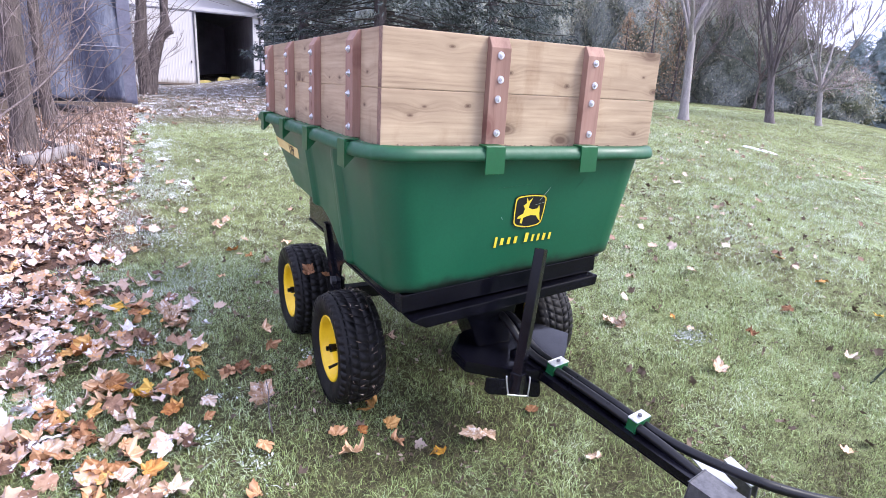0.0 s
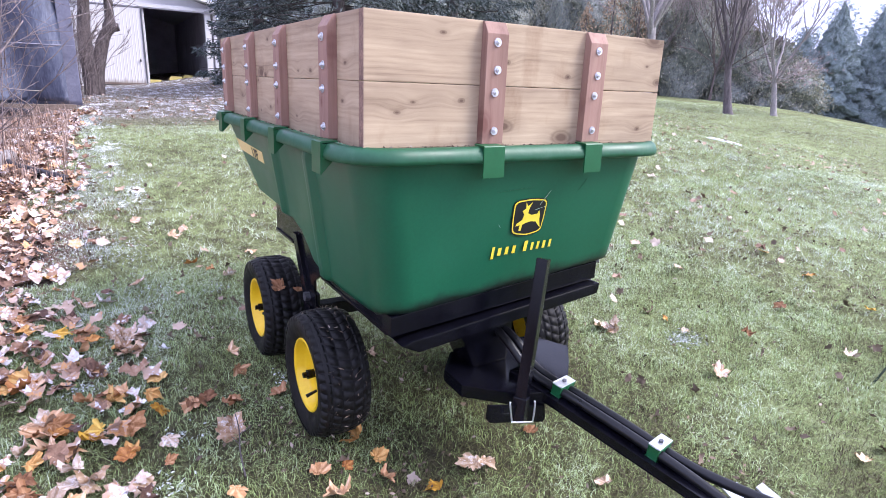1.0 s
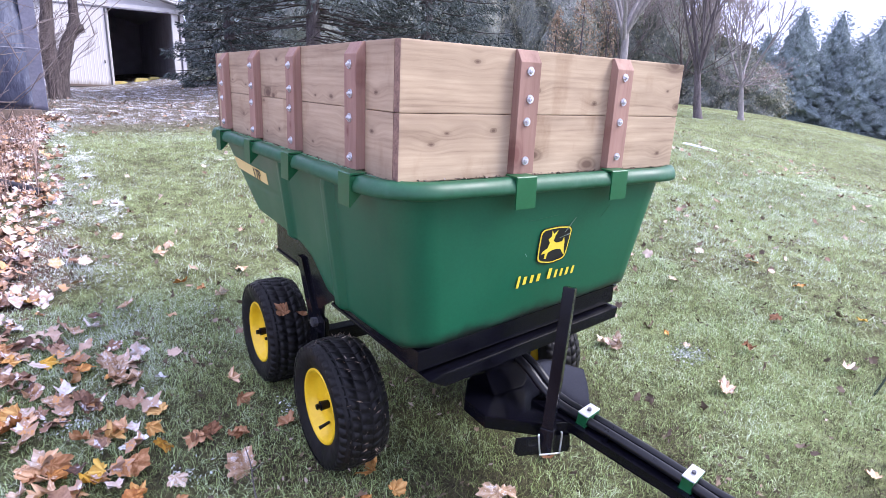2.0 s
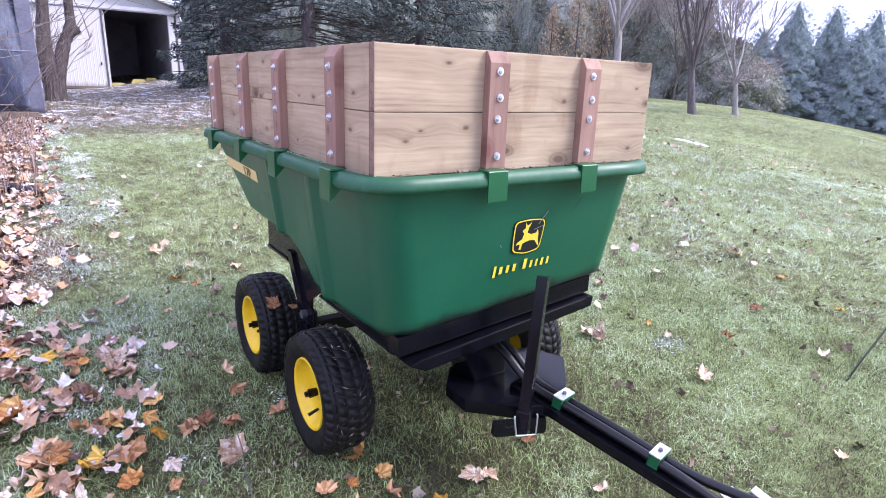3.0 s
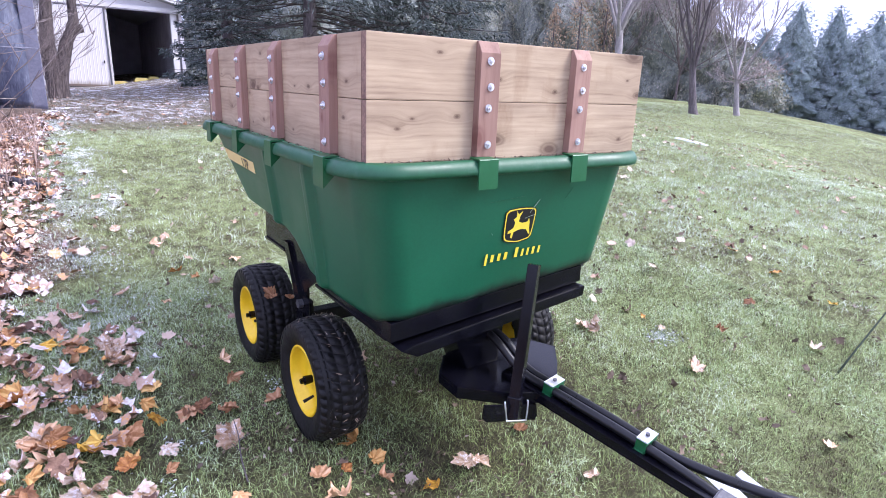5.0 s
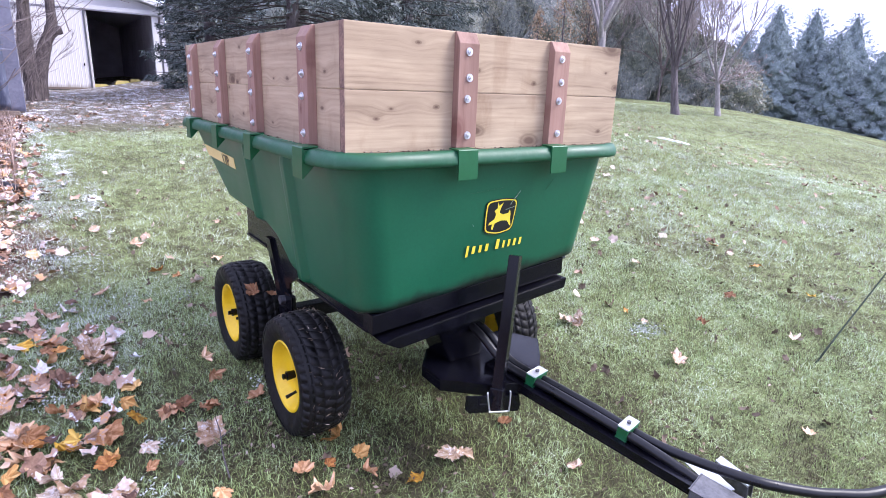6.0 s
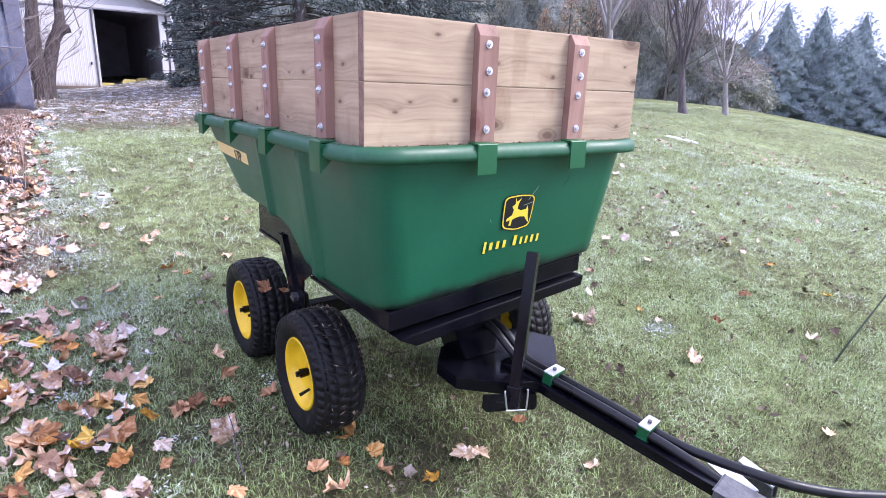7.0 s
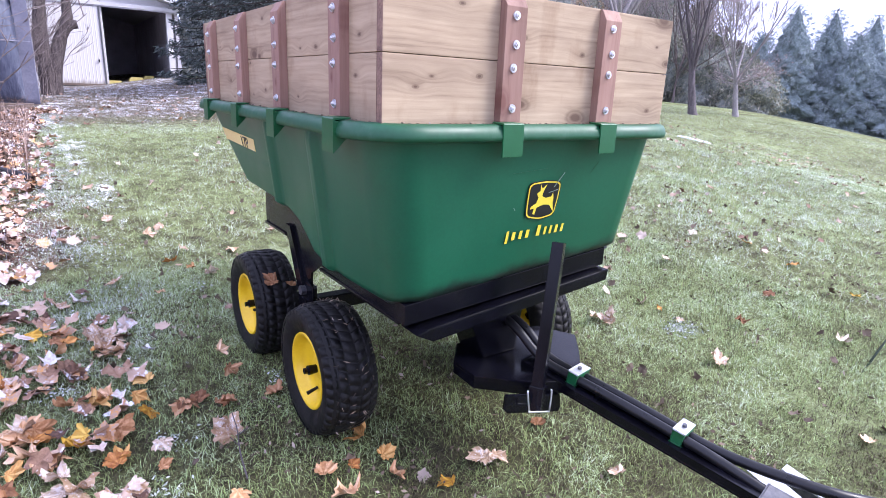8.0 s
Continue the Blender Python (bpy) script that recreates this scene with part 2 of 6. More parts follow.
foot_fade(M_TUB)
M_LIP = surface("scuffed_green_poly", (0.0055, 0.066, 0.026), (0.010, 0.088, 0.038), 7.0, 60.0, (0.38, 0.62), 0, 0.1, (0.035, 0.115, 0.065), depth=0.002)
M_CLIP = surface("green_enamel", (0.006, 0.080, 0.026), (0.009, 0.105, 0.036), 9.0, 90.0, (0.28, 0.42), 0, 0.05, depth=0.002)
M_BLACK = surface("black_enamel", (0.0025, 0.0025, 0.004), (0.005, 0.005, 0.009), 14.0, 120.0, (0.12, 0.26), 0, 0.06, depth=0.001, spec=0.22)
M_RUBBER = surface("tyre_rubber", (0.004, 0.004, 0.005), (0.013, 0.012, 0.012), 20.0, 150.0, (0.35, 0.75), 0, 0.2, depth=0.003, spec=0.22)
M_HOSE = surface("hose_rubber", (0.004, 0.004, 0.005), (0.008, 0.008, 0.010), 30.0, 200.0, (0.25, 0.45), 0, 0.05, depth=0.001, spec=0.4)
M_YELLOW = surface("yellow_enamel", (0.72, 0.46, 0.01), (0.80, 0.54, 0.02), 12.0, 90.0, (0.3, 0.45), 0, 0.05, depth=0.001)
M_ZINC = surface("zinc_plate", (0.52, 0.53, 0.56), (0.74, 0.75, 0.78), 25.0, 160.0, (0.25, 0.5), 0.85, 0.08, depth=0.001)
M_STEEL = surface("grey_steel", (0.06, 0.06, 0.068), (0.15, 0.15, 0.165), 18.0, 120.0, (0.35, 0.6), 0.3, 0.15, depth=0.002)
M_DECALY = surface("decal_yellow", (0.80, 0.62, 0.04), (0.86, 0.68, 0.07), 30.0, 200.0, (0.35, 0.5), 0, 0.0)
M_DECALW = surface("decal_cream", (0.78, 0.60, 0.22), (0.84, 0.68, 0.30), 30.0, 200.0, (0.35, 0.5), 0, 0.0)
M_DECALK = surface("decal_black", (0.008, 0.008, 0.01), (0.012, 0.012, 0.014), 30.0, 200.0, (0.35, 0.5), 0, 0.0)
M_BOARD = wood("cedar_board", (0.505, 0.395, 0.268), (0.415, 0.315, 0.210), (0.215, 0.148, 0.098), (0.085, 0.045, 0.030), smears=0.55)
M_ENDGRAIN = surface("end_grain", (0.12, 0.07, 0.055), (0.30, 0.19, 0.14), 40.0, 160.0, (0.7, 0.9), 0, 0.4)
M_BARK = surface("brown_grey_bark", (0.045, 0.036, 0.034), (0.145, 0.115, 0.110), 11.0, 46.0, (0.8, 0.95), 0, 1.0, (0.27, 0.225, 0.215), (3.5, 3.5, 0.45), 0.04)
M_DEADLIMB = surface("dead_limb", (0.04, 0.035, 0.034), (0.10, 0.085, 0.08), 9.0, 50.0, (0.8, 0.95), 0, 0.3)
M_BARKDARK = surface("dark_bark", (0.06, 0.05, 0.053), (0.13, 0.11, 0.115), 9.0, 50.0, (0.8, 0.95), 0, 0.8, (0.21, 0.18, 0.185), (3, 3, 0.6), 0.03)
M_BARKPALE = surface("pale_bark", (0.19, 0.17, 0.17), (0.30, 0.275, 0.275), 9.0, 50.0, (0.8, 0.95), 0, 0.6, (0.40, 0.37, 0.37), (3, 3, 0.6), 0.02)
M_TWIG = surface("dry_twig", (0.09, 0.07, 0.07), (0.25, 0.20, 0.195), 20.0, 80.0, (0.8, 0.95), 0, 0.3)
M_WHITE = surface("white_metal_siding", (0.56, 0.54, 0.55), (0.64, 0.63, 0.64), 2.0, 40.0, (0.45, 0.6), 0, 0.04)
M_BARNIN = surface("dim_interior", (0.46, 0.44, 0.50), (0.66, 0.64, 0.72), 2.0, 30.0, (0.8, 0.95), 0, 0.1)
M_TARP = surface("grey_blue_tarp", (0.035, 0.04, 0.065), (0.085, 0.095, 0.145), 2.2, 14.0, (0.30, 0.55), 0, 0.6, (0.20, 0.215, 0.285), (1.6, 1, 0.5), 0.06)
M_SHEET = surface("dull_plastic_sheet", (0.10, 0.10, 0.15), (0.19, 0.19, 0.25), 3.0, 30.0, (0.3, 0.5), 0, 0.3, depth=0.03)
M_OLDWOOD = surface("old_timber", (0.10, 0.075, 0.06), (0.22, 0.17, 0.14), 8.0, 70.0, (0.8, 0.95), 0, 0.5, stretch=(0.3, 1, 1))
M_PIPE = surface("black_plastic_edging", (0.012, 0.012, 0.018), (0.035, 0.035, 0.045), 10.0, 70.0, (0.4, 0.7), 0, 0.2)
M_ROD = surface("dark_green_rod", (0.012, 0.022, 0.012), (0.025, 0.042, 0.025), 20.0, 90.0, (0.85, 0.95), 0, 0.05)
M_TWIGPALE = surface("pale_twig_bark", (0.22, 0.185, 0.19), (0.42, 0.365, 0.37), 12.0, 60.0, (0.8, 0.95), 0, 0.2)
M_SCRATCH = surface("pale_scratch", (0.20, 0.30, 0.24), (0.40, 0.46, 0.42), 40.0, 200.0, (0.6, 0.8), 0, 0.0)
M_SNOW = surface("old_snow", (0.72, 0.74, 0.80), (0.84, 0.86, 0.90), 8.0, 80.0, (0.6, 0.8), 0, 0.5, depth=0.02)
LEAF_STOPS = [(0.0, (0.08, 0.043, 0.033)), (0.16, (0.20, 0.112, 0.076)), (0.33, (0.35, 0.212, 0.143)), (0.50, (0.46, 0.305, 0.22)), (0.55, (0.62, 0.31, 0.10)), (0.62, (0.50, 0.345, 0.255)), (0.82, (0.55, 0.41, 0.335)), (0.93, (0.61, 0.50, 0.44)), (1.0, (0.70, 0.68, 0.70))]
M_LITTER = by_piece("leaf_litter", LEAF_STOPS, 0.8, grain=0.55, mottle=70.0, snow=0.47)
M_SCATTER = by_piece("scattered_leaf", [(0.0, (0.16, 0.09, 0.065)), (0.5, (0.50, 0.35, 0.27)), (1.0, (0.66, 0.55, 0.47))], 0.8)
M_LEAFPALE = by_piece("fallen_leaf_pale", [(0.0, (0.38, 0.25, 0.16)), (0.4, (0.56, 0.42, 0.31)), (1.0, (0.68, 0.58, 0.50))], 0.75, False, 1.15, 0.2, mottle=5.5, veins=True, snow=0.42)
M_LEAFTAN = by_piece("fallen_leaf_tan", [(0.0, (0.40, 0.205, 0.10)), (0.4, (0.66, 0.40, 0.225)), (0.7, (0.74, 0.50, 0.33)), (1.0, (0.79, 0.60, 0.44))], 0.75, False, 1.15, 0.2, mottle=5.5, veins=True)
M_LEAFORANGE = by_piece("fallen_leaf_orange", [(0.0, (0.36, 0.15, 0.06)), (0.5, (0.64, 0.32, 0.10)), (1.0, (0.72, 0.48, 0.20))], 0.7, False, 1.15, 0.2, mottle=5.5, veins=True)
M_LEAFGOLD = by_piece("fallen_leaf_gold", [(0.0, (0.52, 0.27, 0.05)), (0.4, (0.74, 0.44, 0.06)), (1.0, (0.80, 0.56, 0.15))], 0.7, False, 1.15, 0.2, mottle=5.5, veins=True)
M_LEAFBROWN = by_piece("fallen_leaf_brown", [(0.0, (0.17, 0.085, 0.048)), (0.5, (0.38, 0.20, 0.110)), (1.0, (0.54, 0.33, 0.20))], 0.75, False, 1.15, 0.2, mottle=5.5, veins=True)
M_DEBRIS = by_piece("leaf_scraps", [(0.0, (0.085, 0.062, 0.048)), (0.5, (0.16, 0.12, 0.09)), (0.8, (0.27, 0.20, 0.15)), (1.0, (0.46, 0.39, 0.34))], 0.85, True, 0.1)
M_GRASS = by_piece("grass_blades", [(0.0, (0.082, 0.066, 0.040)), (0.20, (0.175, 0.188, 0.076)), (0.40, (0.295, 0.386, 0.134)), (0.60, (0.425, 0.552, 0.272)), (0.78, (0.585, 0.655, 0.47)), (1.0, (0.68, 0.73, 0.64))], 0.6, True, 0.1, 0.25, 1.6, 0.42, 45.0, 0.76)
M_DRIVEGRASS = by_piece("trodden_grass", [(0.0, (0.06, 0.05, 0.035)), (0.40, (0.15, 0.14, 0.075)), (0.68, (0.27, 0.235, 0.17)), (0.88, (0.55, 0.54, 0.53)), (1.0, (0.78, 0.79, 0.83))], 0.7, True, 0.1, 0.3, 0.9)
M_FROST = by_piece("frosted_blades", [(0.0, (0.22, 0.26, 0.18)), (0.5, (0.42, 0.46, 0.41)), (1.0, (0.70, 0.73, 0.76))], 0.8, True, 0.1)
M_STEMS = by_piece("dry_stems", [(0.0, (0.13, 0.085, 0.07)), (0.5, (0.29, 0.20, 0.165)), (1.0, (0.48, 0.37, 0.32))], 0.85, True, 0.1)
# Far spruce needles: distance haze is put into these pale tones.
M_SPRUCE = by_piece("hazy_spruce_needles", [(0.0, (0.24, 0.285, 0.28)), (0.5, (0.34, 0.40, 0.415)), (1.0, (0.44, 0.495, 0.535))], 0.95, True, 0.15, 0.05)
M_SPRUCEBLUE = by_piece("grey_spruce_needles", [(0.0, (0.045, 0.056, 0.052)), (0.5, (0.12, 0.145, 0.14)), (1.0, (0.27, 0.30, 0.30))], 0.8, True, 0.15, 0.15)
# Cedar and russet tones are lifted too, carrying haze in their colour.
M_CEDAR = by_piece("hazy_cedar_sprays", [(0.0, (0.15, 0.155, 0.125)), (0.4, (0.28, 0.29, 0.22)), (0.75, (0.40, 0.39, 0.31)), (1.0, (0.52, 0.48, 0.42))], 0.95, True, 0.15, 0.08, 0.5)
M_RUSSET = by_piece("russet_leaves", [(0.0, (0.24, 0.18, 0.13)), (0.5, (0.42, 0.31, 0.22)), (1.0, (0.58, 0.45, 0.34))], 0.9, True, 0.15, 0.1)
M_PINKLEAF = by_piece("withered_leaves", [(0.0, (0.30, 0.22, 0.21)), (1.0, (0.50, 0.39, 0.38))], 0.9, True, 0.15, 0.1)
# Evergreen cores: inner shade and distance haze are both put into these tones.
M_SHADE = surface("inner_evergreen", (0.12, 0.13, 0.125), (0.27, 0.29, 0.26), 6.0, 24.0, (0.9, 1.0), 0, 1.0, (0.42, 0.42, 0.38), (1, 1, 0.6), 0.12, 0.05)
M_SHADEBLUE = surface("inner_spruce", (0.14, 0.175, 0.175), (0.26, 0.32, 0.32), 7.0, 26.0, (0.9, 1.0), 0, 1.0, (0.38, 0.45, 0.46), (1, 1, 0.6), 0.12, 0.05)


def ground_material():
    """Lawn, leaf-strewn soil along the thicket, and a snow-dusted gravel drive, by place."""
    m, n, l, b = shader("lawn_and_drive")
    tc = n.new("ShaderNodeTexCoord").outputs["Object"]
    big = noise_node(n, l, tc, 0.9, 5, 0.65)
    mid = noise_node(n, l, tc, 9.0, 5, 0.7)
    fine = noise_node(n, l, tc, 90.0, 4, 0.75)
    s1 = n.new("ShaderNodeMath")
    s1.operation = "MULTIPLY_ADD"
    s1.inputs[1].default_value = 0.45
    l.new(fine.outputs["Fac"], s1.inputs[0])
    s2 = n.new("ShaderNodeMath")
    s2.operation = "MULTIPLY_ADD"
    s2.inputs[1].default_value = 0.35
    l.new(mid.outputs["Fac"], s2.inputs[0])
    s3 = n.new("ShaderNodeMath")
    s3.operation = "MULTIPLY"
    s3.inputs[1].default_value = 0.2
    l.new(big.outputs["Fac"], s3.inputs[0])
    l.new(s3.outputs[0], s2.inputs[2])
    l.new(s2.outputs[0], s1.inputs[2])
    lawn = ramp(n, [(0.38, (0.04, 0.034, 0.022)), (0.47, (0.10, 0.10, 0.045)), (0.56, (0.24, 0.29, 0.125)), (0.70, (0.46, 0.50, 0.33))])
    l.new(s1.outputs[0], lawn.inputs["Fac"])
    # Darker soil tone round the cart, with its shade put into the colour.
    shaded = ramp(n, [(0.40, (0.030, 0.025, 0.017)), (0.52, (0.085, 0.085, 0.040)), (0.66, (0.20, 0.22, 0.10))])
    l.new(s1.outputs[0], shaded.inputs["Fac"])
    sep = n.new("ShaderNodeSeparateXYZ")
    l.new(tc, sep.inputs[0])

    def smooth(sock, a, c, lo=0.0, hi=1.0):
        mr = n.new("ShaderNodeMapRange")
        mr.interpolation_type = "SMOOTHSTEP"
        mr.inputs["From Min"].default_value, mr.inputs["From Max"].default_value = a, c
        mr.inputs["To Min"].default_value, mr.inputs["To Max"].default_value = lo, hi
        l.new(sock, mr.inputs["Value"])
        return mr.outputs["Result"]

    def math(op, a, c):
        k = n.new("ShaderNodeMath")
        k.operation = op
        for i, v in enumerate((a, c)):
            if isinstance(v, (int, float)):
                k.inputs[i].default_value = v
            else:
                l.new(v, k.inputs[i])
        return k.outputs[0]

    def blend(fac, a, c):
        k = n.new("ShaderNodeMix")
        k.data_type = "RGBA"
        l.new(fac, k.inputs["Factor"])
        l.new(a, k.inputs["A"])
        if isinstance(c, tuple):
            k.inputs["B"].default_value = (*c, 1)
        else:
            l.new(c, k.inputs["B"])
        return k.outputs["Result"]

    wob = math("MULTIPLY", math("SUBTRACT", big.outputs["Fac"], 0.5), 1.6)
    xw = math("ADD", sep.outputs["X"], wob)
    yw = math("ADD", sep.outputs["Y"], wob)
    # soil under the leaf strip
    soil = ramp(n, [(0.40, (0.06, 0.04, 0.035)), (0.55, (0.20, 0.12, 0.09)), (0.66, (0.42, 0.30, 0.25))])
    l.new(s1.outputs[0], soil.inputs["Fac"])
    strip = math("MULTIPLY", smooth(math("ADD", xw, smooth(sep.outputs["Y"], 2.3, 0.9, 0.0, 0.46)), -0.52, -0.84), smooth(yw, 16, 8))
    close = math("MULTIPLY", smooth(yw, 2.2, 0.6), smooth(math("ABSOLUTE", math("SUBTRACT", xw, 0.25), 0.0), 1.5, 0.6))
    turf = blend(close, lawn.outputs["Color"], shaded.outputs["Color"])
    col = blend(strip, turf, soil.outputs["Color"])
    # gravel drive towards the barn
    gravel = ramp(n, [(0.38, (0.045, 0.034, 0.026)), (0.50, (0.12, 0.098, 0.074)), (0.64, (0.26, 0.225, 0.18))])
    l.new(s1.outputs[0], gravel.inputs["Fac"])
    drive = math("MULTIPLY", smooth(yw, 5.2, 7.4), smooth(xw, 4.2, 2.6))
    col = blend(drive, col, gravel.outputs["Color"])
    # thin patches of snow on the drive and along the edge of the lawn
    patch = noise_node(n, l, tc, 5.0, 12, 0.80, (1.0, 0.50, 1))
    edge = math("MULTIPLY", math("MULTIPLY", smooth(xw, -0.80, -0.6), smooth(xw, -0.10, -0.35)), smooth(yw, 1.6, 3.0))
    where = math("MAXIMUM", math("MULTIPLY", drive, 0.108), math("MULTIPLY", edge, 0.105))
    snow = smooth(math("ADD", math("ADD", math("MULTIPLY", patch.outputs["Fac"], 0.62), math("MULTIPLY", fine.outputs["Fac"], 0.38)), where), 0.640, 0.662)
    col = blend(snow, col, (0.78, 0.80, 0.86))
    l.new(col, b.inputs["Base Color"])
    b.inputs["Roughness"].default_value = 0.9
    b.inputs["Specular IOR Level"].default_value = 0.2
    add_bump(n, l, b, s1.outputs[0], 0.9, 0.03)
    return m


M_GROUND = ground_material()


# ---- building helpers ----
def finish(name, data, material, parent=None, label="", smooth=False):
    ob = new(name, data)
    if material is not None:
        data.materials.append(material)
    if smooth:
        data.polygons.foreach_set("use_smooth", [True] * len(data.polygons))
    if parent is not None:
        ob.parent = parent
    if label:
        ob["label"] = label
    return ob


def part(name, bm, material, parent=None, label="", smooth=False):
    data = bpy.data.meshes.new(name)
    bmesh.ops.recalc_face_normals(bm, faces=bm.faces)
    bm.to_mesh(data)
    bm.free()
    return finish(name, data, material, parent, label, smooth)


def soup(name, verts, faces, material, parent=None, label="", smooth=False):
    """A mesh from numpy arrays of places and of triangles or quads."""
    verts, faces = np.asarray(verts, np.float32), np.asarray(faces, np.int32)
    data = bpy.data.meshes.new(name)
    k = faces.shape[1]
    data.vertices.add(len(verts))
    data.vertices.foreach_set("co", verts.ravel())
    data.loops.add(faces.size)
    data.loops.foreach_set("vertex_index", faces.ravel())
    data.polygons.add(len(faces))
    data.polygons.foreach_set("loop_start", np.arange(len(faces), dtype=np.int32) * k)
    data.update(calc_edges=True)
    data.validate()
    return finish(name, data, material, parent, label, smooth)


def thing(name, at, label, category, group="", kind=""):
    e = new(name)
    e.location = at
    e.empty_display_size = 0.1
    return tagged(e, label, category, group, kind)


def box_bm(x0, x1, y0, y1, z0, z1, bevel=0.0, bm=None):
    bm = bm or bmesh.new()
    out = bmesh.ops.create_cube(bm, size=1.0)["verts"]
    for v in out:
        v.co = Vector(((x0 + x1) / 2 + v.co.x * (x1 - x0), (y0 + y1) / 2 + v.co.y * (y1 - y0), (z0 + z1) / 2 + v.co.z * (z1 - z0)))
    if bevel:
        es = list({e for v in out for e in v.link_edges})
        bmesh.ops.bevel(bm, geom=es, offset=bevel, segments=2, profile=0.7, affect="EDGES")
    return bm


def prism_bm(poly, axis, a, b, bevel=0.0, bm=None):
    """A plane outline pushed along an axis from a to b. The outline holds the other two coordinates in xyz order."""
    bm = bm or bmesh.new()

    def put(p, w):
        c = list(p)
        c.insert("xyz".index(axis), w)
        return bm.verts.new(c)
    lo, hi = [put(p, a) for p in poly], [put(p, b) for p in poly]
    n = len(poly)
    fs = [bm.faces.new(lo), bm.faces.new(hi[::-1])]
    fs += [bm.faces.new((lo[i], hi[i], hi[(i + 1) % n], lo[(i + 1) % n])) for i in range(n)]
    if bevel:
        es = list({e for f in fs for e in f.edges})
        bmesh.ops.bevel(bm, geom=es, offset=bevel, segments=2, profile=0.7, affect="EDGES")
    return bm


def tube_arrays(points, radii, sides=8, cap=True):
    """Rings of vertices along a path: places and quads of a round, tapering tube."""
    pts = np.asarray(points, float)
    radii = np.broadcast_to(np.asarray(radii, float), (len(pts),))
    tan = np.gradient(pts, axis=0)
    tan /= np.linalg.norm(tan, axis=1)[:, None] + 1e-9
    ref = np.array([0.0, 0, 1]) if abs(tan[0][2]) < 0.9 else np.array([1.0, 0, 0])
    u = np.cross(tan, ref)
    u /= np.linalg.norm(u, axis=1)[:, None] + 1e-9
    v = np.cross(tan, u)
    a = np.linspace(0, 2 * np.pi, sides, endpoint=False)
    ring = np.cos(a)[None, :, None] * u[:, None] + np.sin(a)[None, :, None] * v[:, None]
    vs = (pts[:, None] + ring * radii[:, None, None]).reshape(-1, 3)
    i = np.arange(len(pts) - 1)[:, None] * sides
    j = np.arange(sides)[None]
    k = (j + 1) % sides
    qs = np.stack([i + j, i + k, i + k + sides, i + j + sides], -1).reshape(-1, 4)
    return vs, qs


def join_tubes(tubes):
    vs, qs, n = [], [], 0
    for v, q in tubes:
        vs.append(v)
        qs.append(q + n)
        n += len(v)
    return np.concatenate(vs), np.concatenate(qs)


def tube(name, points, radii, material, parent=None, sides=10, label=""):
    v, q = tube_arrays(points, radii, sides)
    ob = soup(name, v, q, material, parent, label, True)
    bm = bmesh.new()
    bm.from_mesh(ob.data)
    bmesh.ops.holes_fill(bm, edges=[e for e in bm.edges if e.is_boundary], sides=0)
    bm.to_mesh(ob.data)
    bm.free()
    return ob


def arc_path(points, steps=8):
    """A smooth path through the given points."""
    p = [Vector(q) for q in points]
    p = [2 * p[0] - p[1], *p, 2 * p[-1] - p[-2]]
    out = []
    for i in range(1, len(p) - 2):
        for s in range(steps):
            t = s / steps
            a, b, c, d = p[i - 1], p[i], p[i + 1], p[i + 2]
            out.append(0.5 * (2 * b + (c - a) * t + (2 * a - 5 * b + 4 * c - d) * t * t + (3 * b - a - 3 * c + d) * t ** 3))
    out.append(p[-2])
    return [tuple(v) for v in out]


def flakes(centres, size, rg, flat=0.0, long=1.6):
    """A small tilted four-cornered leaf at each place."""
    n = len(centres)
    a = rg.normal(0, 1, (n, 3))
    a[:, 2] *= 1 - flat
    a /= np.linalg.norm(a, axis=1)[:, None] + 1e-9
    b = np.cross(a, rg.normal(0, 1, (n, 3)))
    b /= np.linalg.norm(b, axis=1)[:, None] + 1e-9
    s = size * rg.uniform(0.6, 1.4, (n, 1))
    v = np.stack([centres - a * s * long / 2, centres + b * s / 2, centres + a * s * long / 2, centres - b * s / 2], 1).reshape(-1, 3)
    q = np.arange(4 * n).reshape(n, 4)
    return v, q


# ---- the ground ----
Y_PROFILE = ((-40, -1.6), (-6, -0.30), (-2, -0.115), (-0.13, -0.005), (0.24, 0.028), (0.5, 0.058), (1.0, 0.085), (1.4, 0.12), (1.82, 0.172), (2.6, 0.27), (3.3, 0.36), (5.3, 0.54), (8, 0.67), (12, 0.74), (16.5, 0.77), (23, 0.78), (60, 1.4), (400, 2.0))
X_PROFILE = ((-400, 0.6), (-30, 0.2), (-4, 0.04), (-1, -0.005), (0, 0), (0.75, 0.0), (1.4, 0.045), (1.65, 0.075), (2, 0.12), (2.7, 0.20), (4, 0.235), (6, 0.25), (9, 0.25), (14, 0.2), (24, 0.12), (400, 0.1))


